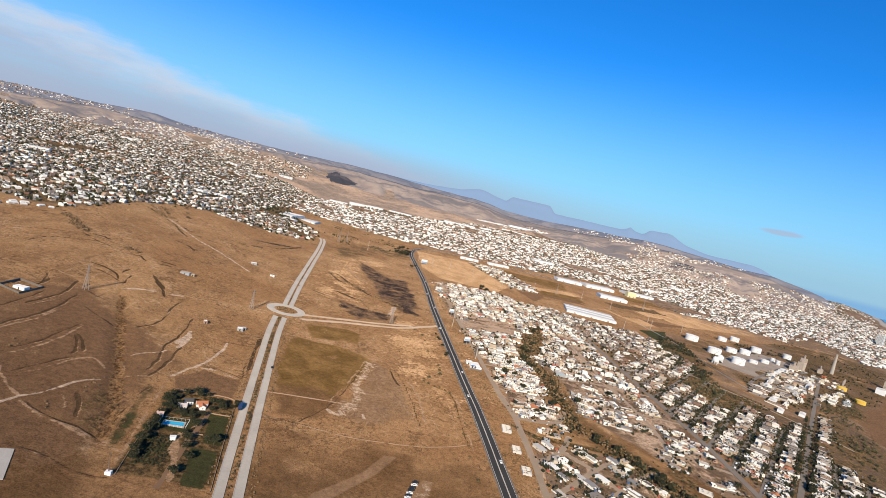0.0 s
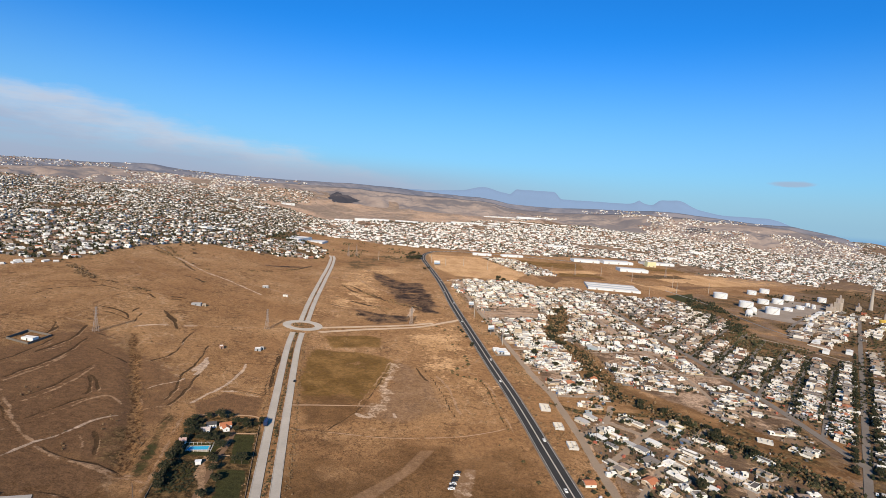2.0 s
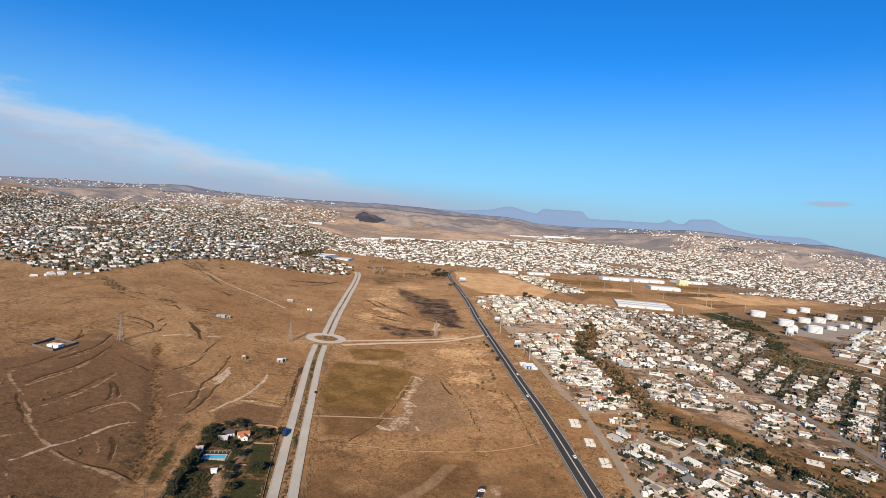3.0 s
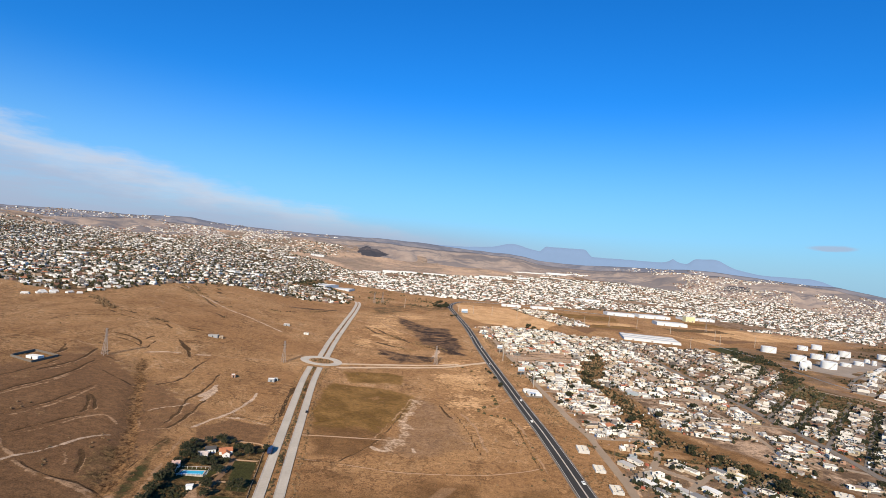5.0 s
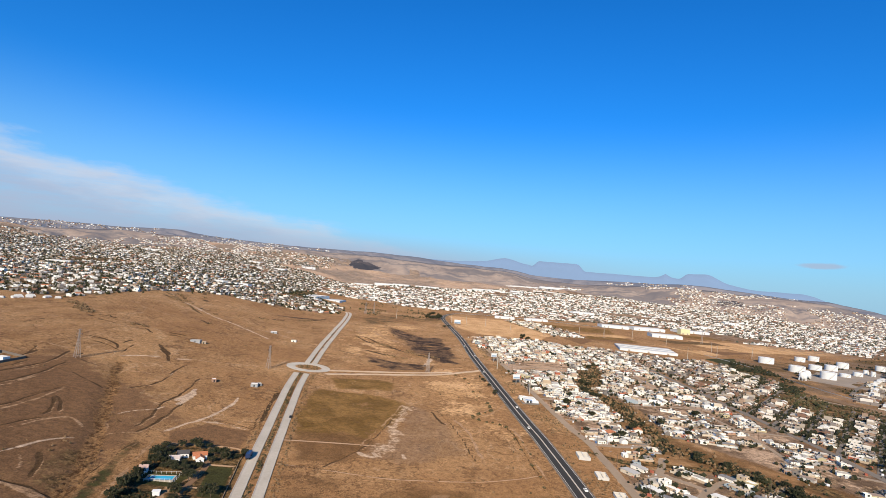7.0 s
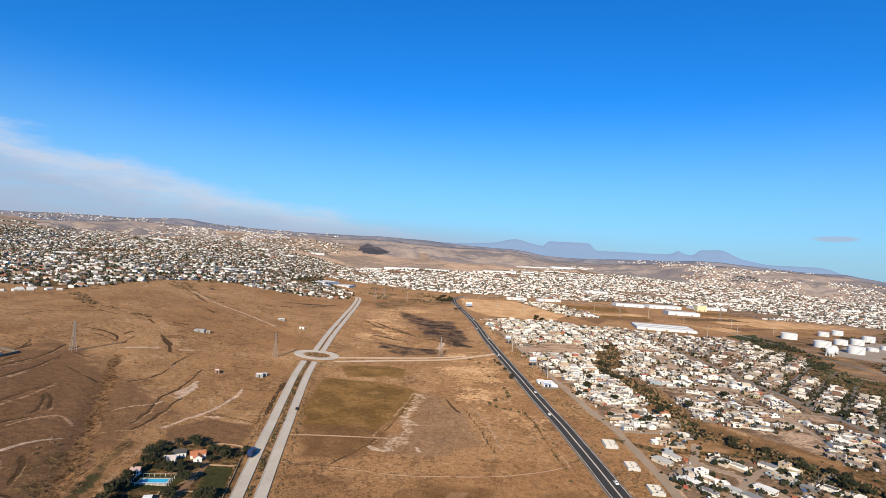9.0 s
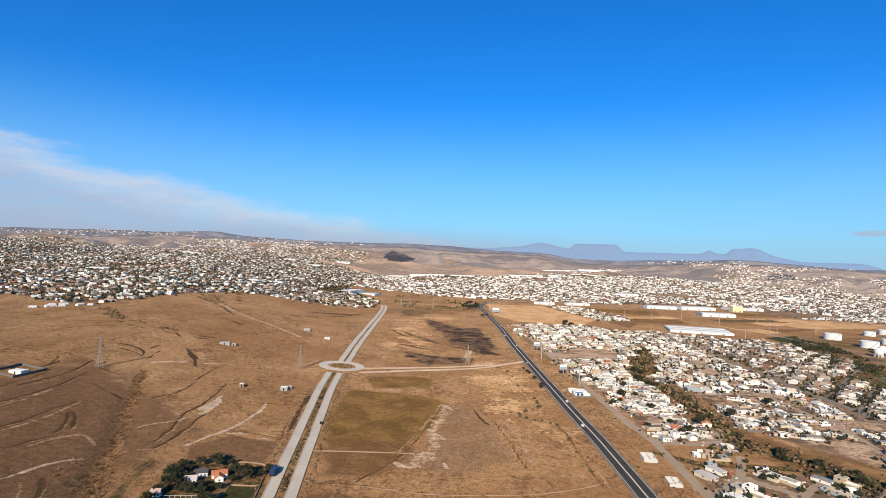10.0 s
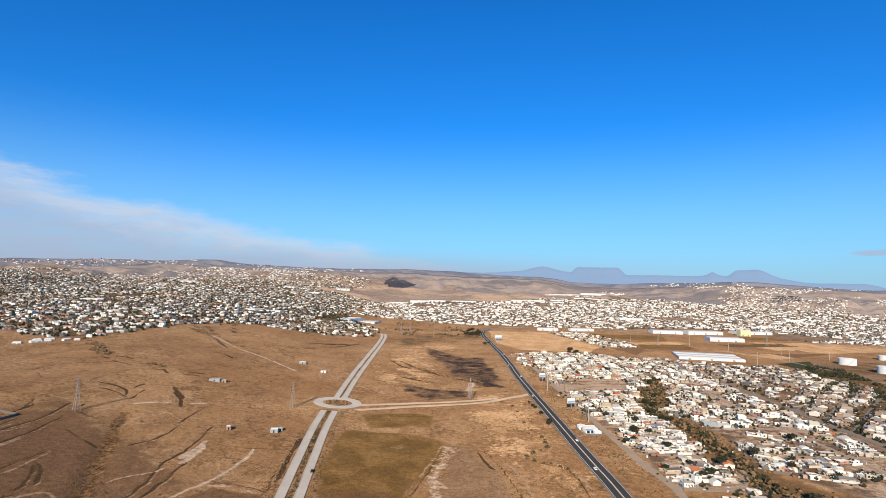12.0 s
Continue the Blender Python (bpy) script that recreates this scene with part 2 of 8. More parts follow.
def grain(x, y, seed=0):
    """Smooth value noise, 0 to 1, one cell a unit."""
    x, y = np.asarray(x, float), np.asarray(y, float)
    i, j = np.floor(x), np.floor(y)
    u, v = ease(x - i), ease(y - j)

    def cell(a, b):
        s = np.sin(a * 127.1 + b * 311.7 + seed * 74.7) * 43758.5453
        return s - np.floor(s)

    return (cell(i, j) * (1 - u) + cell(i + 1, j) * u) * (1 - v) + (cell(i, j + 1) * (1 - u) + cell(i + 1, j + 1) * u) * v


def rough_grain(x, y, size, seed=0, octaves=4):
    total, amp, weight = 0.0, 1.0, 0.0
    for k in range(octaves):
        total = total + amp * grain(x / size * 2**k, y / size * 2**k, seed + k)
        weight += amp
        amp *= 0.5
    return total / weight


RIM_AZ = (-180, -75, -35, -20, -8, -3, 0, 6, 12, 20, 40, 70, 180)
RIM_Z = (20, 120, 178, 178, 176, 222, 236, 214, 176, 150, 70, 20, 20)


SHORE_Y = (-400, 150, 300, 400, 520, 690, 870, 1060, 1430, 2250, 3300, 4800)
SHORE_X = (330, 430, 490, 560, 668, 845, 1040, 1275, 1700, 2590, 3500, 4900)


def seaward(x, y):
    """Distance out from the shoreline, negative on land."""
    return (np.asarray(x, float) - np.interp(y, SHORE_Y, SHORE_X)) * 0.7


def land(x, y):
    """Height of the ground."""
    x, y = np.asarray(x, float), np.asarray(y, float)
    s = ease((y - 500) / 900)
    z = -4 * ease((x + 100) / 120) + (30 + 35 * s) * ease((-x - 60) / (300 + 350 * s))
    r = np.hypot(x, y)
    rim = np.interp(np.degrees(np.arctan2(x, y)), RIM_AZ, RIM_Z)
    z = z + rim * 0.84 * np.clip((r - 1700) / 2800, 0, 1.05) ** 1.3
    z = z + (rough_grain(x, y, 520, 3) - 0.5) * 85 * ease((r - 1500) / 1800)
    z = z + (rough_grain(x, y, 130, 5, 3) - 0.5) * 5 * ease((-x - 140) / 150) * ease((y - 200) / 200)
    z = z + (grain(x / 38, y / 38, 9) - 0.5) * 0.7
    out = ease((seaward(x, y) + 260) / 320)
    return z * (1 - out) - 14 * out


def land_at(x, y):
    return float(land(x, y))


def near_line(x, y, pts):
    """Distance to a polyline."""
    best = np.full(np.shape(x), 1e9)
    for (ax, ay), (bx, by) in zip(pts, pts[1:]):
        dx, dy = bx - ax, by - ay
        k = np.clip(((x - ax) * dx + (y - ay) * dy) / (dx * dx + dy * dy), 0, 1)
        best = np.minimum(best, np.hypot(x - ax - k * dx, y - ay - k * dy))
    return best


def inside(x, y, poly):
    x, y = np.asarray(x, float), np.asarray(y, float)
    odd = np.zeros(x.shape, bool)
    for (ax, ay), (bx, by) in zip(poly, poly[1:] + poly[:1]):
        if ay != by:
            odd ^= ((ay > y) != (by > y)) & (x < (bx - ax) * (y - ay) / (by - ay) + ax)
    return odd


def area(x, y, poly, soft):
    d = near_line(x, y, poly + poly[:1])
    return ease(0.5 + np.where(inside(x, y, poly), d, -d) / (2 * soft))


def band(x, y, pts, width, soft=4):
    return ease((width / 2 + soft - near_line(x, y, pts)) / (2 * soft))


# ---- the plan: roads, water courses, fields, quarters ----
BOULEVARD_S = [(16, -250), (-22, 60), (-36, 180), (-57, 327), (-75, 460), (-91, 585), (-97, 650)]
BOULEVARD_N = [(-99, 710), (-105, 790), (-110, 870), (-115, 968), (-121, 1086), (-128, 1228), (-139, 1376), (-148, 1425)]
HUB = (-97, 686)
HIGHWAY = [(128, -250), (127, 100), (126, 330), (125, 470), (121, 600), (117, 760), (114, 900), (113, 1127), (105, 1353), (99, 1500), (101, 1600), (116, 1700), (155, 1770), (240, 1790), (420, 1765), (640, 1690)]
LINK = [(-73, 663), (-19, 698), (48, 726), (85, 757), (115, 786)]
LINK_NORTH = [(-75, 684), (-20, 712), (42, 737), (70, 752)]
STREET = [(149, 225), (153, 300), (155, 345), (159, 398), (163, 485), (159, 564), (157, 641), (155, 723), (152, 850), (150, 1000), (150, 1180)]
AVENUE = [(371, 371), (377, 437), (381, 496), (384, 590), (389, 728), (398, 878), (412, 1010)]
CREEK = [(300, 900), (268, 811), (229, 704), (241, 627), (230, 546), (231, 489), (259, 446), (269, 416), (284, 396), (302, 366), (318, 327), (340, 270)]
CREEK_ARM = [(159, 468), (177, 450), (211, 449), (250, 447)]
GULLY = [(67, 750), (83, 715), (84, 665), (89, 630), (93, 596), (99, 583), (95, 568), (83, 554), (76, 542), (84, 531), (98, 526), (104, 505), (105, 475), (105, 449), (106, 412), (106, 333), (107, 240)]
RAVINE = [(-238, 556), (-222, 518), (-206, 488), (-192, 456), (-179, 430), (-166, 402), (-152, 370), (-141, 340), (-136, 318)]
NEAR_QUARTER = [(160, 280), (330, 280), (300, 355), (258, 438), (165, 440)]
PLOTS_BARE = [[(322, 462), (385, 500), (388, 452), (351, 420), (326, 432)], [(362, 545), (382, 552), (383, 522), (364, 518)], [(268, 470), (300, 440), (318, 462), (300, 500), (262, 520)]]
CROSS_STREETS = [[(380 + 87 * k, 420 + 95 * k + s) for k in (0, 1, 2.1)] for s in (-124, -82, 2, 44, 86, 128, 170, 212, 254, 296)]
SHORE_ROAD = [(300, 293), (358, 356), (481, 490), (600, 620), (809, 848), (960, 1010)]
TOWN_WEST = [(168, 488), (218, 500), (214, 560), (226, 630), (213, 705), (250, 815), (290, 905), (330, 980), (335, 1120), (290, 1190), (150, 1190), (138, 1150), (142, 900), (165, 640)]
TOWN_MID = [(262, 505), (300, 455), (330, 425), (368, 400), (372, 500), (377, 590), (382, 730), (390, 880), (400, 1000), (335, 1000), (305, 880), (285, 800), (245, 700), (257, 630), (246, 545)]
TOWN_NORTH = [(340, 1000), (405, 890), (520, 900), (590, 1000), (560, 1075), (440, 1085), (400, 1150), (340, 1130)]
TOWN_EAST = [(330, 330), (388, 400), (388, 600), (396, 740), (405, 880), (520, 900), (575, 960), (585, 860), (486, 730), (475, 640), (545, 672), (600, 712), (640, 690), (760, 740), (720, 560), (560, 330), (470, 260)]
TOWN_SOUTH = [(165, 290), (165, 325), (200, 350), (300, 345), (330, 320), (350, 380), (330, 300), (300, 250)]
CITY_WEST = [(-1000, 960), (-640, 905), (-560, 862), (-505, 842), (-466, 876), (-464, 985), (-452, 1060), (-430, 1190), (-390, 1248), (-325, 1250), (-240, 1268), (-178, 1310), (-166, 1440), (-178, 1520), (-250, 1640), (-330, 1900), (-270, 2400), (-330, 2500), (-1000, 2900), (-2500, 2700), (-2300, 900)]
CITY_NORTH = [(-330, 1880), (-150, 1900), (60, 1850), (200, 1835), (560, 1800), (760, 1850), (1000, 1800), (1150, 1640), (1500, 1640), (2600, 2300), (2300, 3000), (1500, 3060), (900, 3120), (560, 2980), (300, 2800), (150, 2660), (-280, 2500)]
CITY_EAST = [(930, 1560), (1150, 1480), (1300, 1330), (1520, 1330), (2100, 1850), (3000, 2800), (2500, 2900), (1500, 1700), (1150, 1650)]
CITY_COAST = [(1480, 1330), (1640, 1330), (1900, 1560), (2500, 2130), (3300, 2950), (3000, 2800), (2100, 1850)]
EAST_FIELD = [(1248, 1473), (1466, 1593), (1416, 1426), (1378, 1299), (1222, 1207), (1213, 1352)]
MEADOW = [(510, 800), (574, 776), (600, 725), (600, 690), (536, 650), (488, 612), (470, 640), (505, 720)]
EAST_LAND = [(385, 390), (560, 900), (640, 1150), (1000, 1260), (1200, 1200), (760, 690), (560, 420)]
SHORE_LAND = [(700, 640), (820, 800), (1000, 1000), (1330, 1250), (1470, 1260), (1100, 900), (850, 700), (740, 600)]
CROPS = [[(300, 1560), (560, 1500), (600, 1640), (330, 1690)], [(760, 1580), (1000, 1570), (980, 1670), (790, 1660)], [(430, 1330), (560, 1330), (560, 1420), (450, 1420)]]
OLIVE = [(-73, 580), (-66, 594), (-23, 596), (8, 584), (22, 559), (4, 493), (-7, 452), (-60, 448), (-69, 493)]
OLIVE_NORTH = [(-64, 645), (-44, 660), (-17, 672), (2, 662), (0, 620), (-17, 622), (-28, 608), (-50, 602)]
BURN_A = [(-44, 1245), (-29, 1215), (-2, 1180), (36, 1100), (74, 1110), (84, 973), (88, 850), (86, 815), (62, 822), (46, 842), (26, 882), (12, 947), (-6, 1042), (-25, 1116)]
BURN_B = [(-50, 822), (-21, 806), (6, 797), (38, 792), (38, 754), (-6, 727), (-17, 738), (-34, 770)]
OLIVE_TOP = [(-120, 1330), (-97, 1430), (-47, 1570), (49, 1590), (100, 1700), (97, 1420), (18, 1420), (-30, 1240), (-87, 1190)]
TAN_FIELD = [(122, 1690), (283, 1690), (345, 1332), (290, 1215), (159, 1240), (119, 1358)]
NORTH_STRIP = [(292, 1690), (390, 1680), (432, 1440), (425, 1330), (352, 1330), (330, 1480)]
TAN_BAND = [(380, 1200), (440, 1310), (600, 1300), (640, 1180), (860, 1320), (1150, 1430), (1130, 1540), (840, 1530), (600, 1500), (420, 1440), (340, 1420)]
THICKET = [(647, 1112), (683, 1077), (602, 841), (542, 776), (539, 856), (575, 990)]
GREEN_PLOT = [(600, 1040), (635, 1060), (690, 1165), (600, 1120)]
WEEDY = [(590, 1040), (585, 960), (600, 870), (560, 740), (490, 650), (486, 730), (520, 880)]
BARE = [(35, 373), (48, 374), (33, 345), (8, 311), (-2, 290), (-16, 290), (-9, 311), (20, 345)]
BARE_ARM = [(18, 344), (-6, 356), (-10, 353), (14, 338)]
PARKING = [(64, 350), (73, 348), (63, 312), (53, 312), (51, 329)]
STRAW = [[(44, 560), (32, 700), (60, 800), (112, 800), (118, 500), (90, 470), (66, 520)], [(-88, 760), (-95, 1200), (-40, 1350), (60, 1250), (-20, 1050), (40, 840)], [(128, 470), (125, 800), (120, 1150), (148, 1150), (150, 700), (156, 480)]]
RUSTY = [(-66, 462), (-30, 470), (0, 462), (-2, 440), (-14, 405), (-50, 402), (-60, 440)]
NEAR_DARK = [(-62, 270), (-56, 385), (0, 388), (60, 386), (118, 396), (122, 270)]
NEAR_DARK_WEST = [(-420, 230), (-330, 400), (-140, 405), (-128, 270), (-62, 240)]
GREY_PATCH = [(20, 572), (12, 495), (-16, 425), (-4, 412), (40, 418), (64, 440), (52, 520), (34, 560)]
WORKS_LAND = [(620, 740), (690, 1000), (860, 1180), (1180, 1400), (1480, 1320), (1180, 1050), (800, 740), (700, 640)]
FORE_WEST = [(-260, 240), (-215, 312), (-180, 322), (-140, 314), (-118, 300), (-112, 240)]
DARK_BANK = [(285, 430), (330, 470), (372, 440), (374, 372), (345, 345), (300, 385)]
COAL_YARD = [(890, 945), (985, 985), (722, 700), (672, 690)]
CHALK = [(13, 568), (25, 560), (12, 495), (17, 478), (4, 422), (-5, 424), (2, 476)]
LAWN_A, LAWN_B = [(-90, 378), (-77, 380), (-71, 340), (-83, 340), (-87, 359)], [(-87, 332), (-71, 334), (-65, 292), (-79, 292)]
WORN_LAWN = [(-87.5, 373), (-82, 374.5), (-79, 366), (-84, 362)]
POOL_LAWN = [(-118, 361), (-95, 363), (-94, 346), (-117, 345)]
OLIVE_WEDGE = [(-145, 402), (-135, 398), (-131, 364), (-126, 337), (-121, 314), (-131, 312), (-138, 346)]
GROVE = [(-118, 338), (-100, 338), (-94, 306), (-112, 300)]
PLOT = [(-130, 400), (-82, 408), (-70, 372), (-62, 296), (-116, 290), (-122, 350)]
PLOUGHED = [(-126, 403), (-83, 407), (-88, 445), (-119, 448), (-133, 420)]
DARK_PLOTS = [[(-330, 380), (-290, 560), (-150, 470), (-136, 400), (-128, 280), (-330, 250)], [(-193, 300), (-190, 328), (-140, 312), (-128, 296), (-150, 285)], [(-155, 380), (-138, 350), (-126, 318), (-150, 322), (-172, 345)]]


# worn tracks and ditches in the ground: kind, width, line
TRACKS = []
TRACKS += [
    ("chalk", 3.0, [(-152, 472), (-152, 491), (-153, 514)]),
    ("ditch", 1.8, [(-239, 633), (-222, 612), (-210, 591)]),
    ("chalk", 1.6, [(-125, 449), (-110, 453), (-98, 450), (-86, 447)]),
    ("ditch", 0.8, [(-125, 453), (-110, 457), (-98, 454), (-86, 451)]),
    ("ditch", 0.6, [(-88, 448), (-97, 510)]),
    ("ditch", 4.0, [(-480, 865), (-453, 830), (-409, 785), (-370, 743)]),
    ("sand", 2.9, [(-479, 861), (-450, 822), (-403, 772), (-368, 738)]),
    ("ditch", 3.2, [(-365, 749), (-344, 745)]),
    ("ditch", 3.6, [(-319, 738), (-296, 721)]),
    ("ditch", 2.9, [(-268, 713), (-249, 720)]),
    ("sand", 2.5, [(-339, 741), (-315, 731), (-265, 706)]),
    ("ditch", 1.6, [(-447, 687), (-424, 701), (-404, 716), (-380, 730)]),
]
TRACKS += [
    ("sand", 1.8, [(-351, 773), (-355, 835), (-410, 914)]),
    ("ditch", 2.3, [(-249, 651), (-233, 632), (-221, 614)]),
    ("sand", 2.9, [(-210, 608), (-198, 616)]),
    ("ditch", 2.2, [(-310, 625), (-291, 625), (-273, 615), (-264, 599)]),
    ("ditch", 1.6, [(-272, 620), (-273, 645)]),
    ("sand", 1.8, [(-428, 920), (-394, 885)]),
    ("sand", 1.8, [(-381, 873), (-330, 843), (-274, 816)]),
    ("ditch", 1.2, [(-455, 1087), (-411, 1053), (-342, 965)]),
    ("chalk", 3.4, [(-437, 1087), (-395, 1035), (-350, 983), (-300, 930), (-241, 884), (-178, 824)]),
    ("ditch", 4.0, [(-430, 1105), (-390, 1050), (-340, 985), (-300, 945)]),
    ("ditch", 6.0, [(-244, 1013), (-202, 1076), (-163, 1196)]),
    ("ditch", 8.0, [(-291, 1240), (-255, 1252)]),
]
TRACKS += [
    ("ditch", 7.0, [(-424, 1235), (-395, 1150), (-366, 1080)]),
    ("sand", 3.0, [(-130, 845), (-160, 870), (-210, 890), (-260, 880)]),
    ("ditch", 5.0, [(-60, 1000), (-20, 930), (20, 880), (60, 850)]),
    ("ditch", 6.0, [(-80, 900), (-40, 860), (10, 830)]),
    ("sand", 4.0, [(-70, 1120), (-10, 1000), (40, 930)]),
    ("ditch", 0.4, [(-57, 395.6), (-23, 394.6), (17, 391.6), (61, 395.6)]),
    ("chalk", 4.0, [(-13, 431), (-8, 425), (0, 424)]),
    ("chalk", 2.4, [(-3, 434), (1, 424)]),
    ("chalk", 2.0, [(17, 436), (18, 424)]),
    ("sand", 1.2, [(14, 572), (0, 500), (-14, 440)]),
    ("ditch", 0.8, [(16, 568), (3, 500), (-11, 440), (-32, 396)]),
    ("sand", 2.0, [(-85, 760), (-20, 840), (40, 900), (80, 990)]),
]
TRACKS += [
    ("ditch", 0.7, [(44, 560), (58, 500), (66, 430)]),
    ("ditch", 2.0, [(-88, 470), (-95, 520), (-98, 560)]),
    ("chalk", 5.0, [(34, 775), (40, 800), (46, 850)]),
    ("sand", 4.5, [(-92, 372), (-98, 340), (-90, 312), (-86, 292)]),
    ("sand", 1.2, [(100, 640), (104, 590), (84, 556), (104, 536)]),
    ("ditch", 1.5, [(-275, 465), (-274, 487), (-272, 510), (-276, 532), (-282, 560)]),
    ("sand", 1.3, [(-271, 460), (-269, 480), (-266, 502), (-260, 509)]),
    ("ditch", 0.9, [(-247, 502), (-225, 488), (-206, 479)]),
    ("ditch", 0.9, [(-266, 539), (-239, 529)]),
    ("ditch", 1.2, [(-309, 503), (-309, 521)]),
    ("ditch", 1.2, [(-303, 496), (-296, 520), (-300, 544)]),
    ("ditch", 0.9, [(-293, 512), (-309, 556)]),
]
TRACKS += [
    ("sand", 1.6, [(-336, 569), (-310, 567), (-285, 565), (-252, 568), (-247, 575)]),
    ("chalk", 2.2, [(-248, 572), (-237, 591), (-221, 601)]),
    ("chalk", 1.8, [(-210, 605), (-198, 613)]),
    ("sand", 1.6, [(-196, 615), (-175, 629), (-138, 648)]),
    ("ditch", 1.4, [(-246, 644), (-226, 619), (-216, 603)]),
    ("ditch", 1.3, [(-270, 547), (-272, 561)]),
    ("ditch", 1.1, [(-196, 489), (-187, 509), (-187, 535), (-193, 565), (-194, 596)]),
    ("chalk", 1.8, [(-189, 543), (-190, 557)]),
    ("sand", 1.2, [(-221, 532), (-202, 537), (-187, 535), (-166, 532)]),
    ("chalk", 3.0, [(-157, 480), (-156, 490), (-155, 503), (-157, 524)]),
    ("ditch", 1.3, [(-153, 418), (-155, 444), (-161, 475), (-161, 508), (-168, 558)]),
]
TRACKS += [
    ("ditch", 0.9, [(-130, 519), (-109, 526), (-94, 523)]),
    ("sand", 1.4, [(85, 544), (98, 566), (113, 598)]),
    ("ditch", 0.7, [(84, 531), (98, 526), (104, 505), (105, 475), (105, 449), (106, 412)]),
    ("sand", 1.6, [(100, 530), (107, 509), (108, 476), (108, 437), (108.5, 401)]),
    ("sand", 2.0, [(57, 534), (67, 499), (70, 458), (72, 433)]),
    ("ditch", 1.2, [(39, 558), (45, 524), (51, 511)]),
    ("sand", 1.2, [(24, 574), (57, 582), (78, 591)]),
    ("ditch", 2.0, [(-450, 819), (-409, 774), (-372, 736), (-351, 720), (-325, 711)]),
    ("sand", 2.0, [(-468, 849), (-407, 769), (-362, 724)]),
]
TRACKS += [
    ("ditch", 1.6, [(-388, 643), (-388, 675), (-372, 696), (-346, 720)]),
    ("ditch", 2.4, [(-449, 1067), (-404, 1031), (-377, 1013), (-326, 937), (-307, 917)]),
    ("sand", 2.6, [(-446, 1077), (-392, 1016), (-335, 939), (-309, 912)]),
    ("ditch", 2.2, [(-326, 725), (-318, 724), (-308, 725)]),
    ("ditch", 2.0, [(-293, 710), (-276, 694)]),
    ("ditch", 2.4, [(-264, 699), (-251, 710)]),
    ("sand", 1.6, [(-411, 888), (-375, 847), (-350, 829)]),
    ("ditch", 3.0, [(-309, 859), (-288, 855), (-265, 831)]),
    ("ditch", 1.6, [(-294, 577), (-284, 576)]),
    ("ditch", 2.0, [(-296, 610), (-279, 607), (-259, 594)]),
    ("ditch", 1.2, [(-255, 592), (-263, 628)]),
    ("sand", 2.4, [(-261, 1121), (-184, 1097), (-137, 1081), (-88, 1087)]),
]
TRACKS += [
    ("ditch", 2.6, [(-91, 1033), (-55, 955), (-19, 932), (15, 903)]),
    ("ditch", 2.4, [(-63, 867), (-16, 863)]),
    ("sand", 3.0, [(-127, 1088), (-85, 1066), (-25, 1059)]),
    ("chalk", 1.5, [(-201, 312), (-197, 321), (-193, 335), (-186, 348), (-180, 368), (-174, 379), (-166, 388)]),
    ("sand", 2.0, [(-284, 426), (-258, 401), (-228, 369), (-212, 350), (-199, 340), (-191, 336)]),
    ("ditch", 1.0, [(-255, 395), (-238, 374), (-222, 357), (-213, 349)]),
    ("sand", 2.6, [(-190, 334), (-179, 326), (-166, 322), (-153, 321), (-140, 319), (-126, 315)]),
    ("ditch", 1.2, [(-188, 334), (-175, 327), (-163, 324), (-150, 323), (-136, 319)]),
]
TRACKS += [
    ("ditch", 1.1, [(-291, 429), (-283, 447), (-282, 476), (-284, 503), (-285, 512)]),
    ("sand", 1.4, [(-286, 423), (-277, 442), (-276, 469), (-278, 497)]),
    ("ditch", 1.3, [(-262, 410), (-260, 430), (-256, 458), (-259, 494), (-264, 525)]),
    ("sand", 1.5, [(-258, 405), (-255, 425), (-251, 453), (-253, 486)]),
    ("ditch", 1.1, [(-236, 385), (-231, 396), (-228, 414), (-227, 439), (-227, 460), (-226, 468)]),
    ("sand", 1.9, [(-230, 380), (-226, 392), (-223, 411), (-222, 435), (-223, 463)]),
    ("ditch", 1.1, [(-215, 358), (-209, 376), (-204, 392), (-199, 405)]),
    ("sand", 1.7, [(-212, 355), (-204, 372), (-200, 387), (-196, 402), (-188, 411), (-172, 399)]),
]
TRACKS += [
    ("ditch", 1.2, [(-220, 441), (-211, 429), (-204, 413), (-204, 405)]),
    ("ditch", 1.2, [(-219, 443), (-208, 432), (-200, 416)]),
    ("sand", 1.2, [(-179, 354), (-172, 347), (-163, 330)]),
    ("ditch", 1.5, [(-173, 360), (-165, 350), (-156, 329)]),
    ("sand", 1.3, [(-221, 336), (-218, 341), (-214, 348)]),
    ("ditch", 1.0, [(-249, 374), (-245, 380)]),
    ("sand", 1.4, [(-178, 430), (-168, 414), (-162, 404)]),
    ("sand", 1.2, [(-166, 388), (-160, 400), (-147, 411), (-137, 419)]),
    ("chalk", 1.5, [(-174, 432), (-167, 445), (-158, 458), (-154, 470)]),
    ("chalk", 2.4, [(-153, 472), (-152, 491), (-153, 506), (-155, 519)]),
    ("chalk", 1.7, [(-136, 417), (-130, 440), (-123, 461), (-120, 492), (-121, 525)]),
]
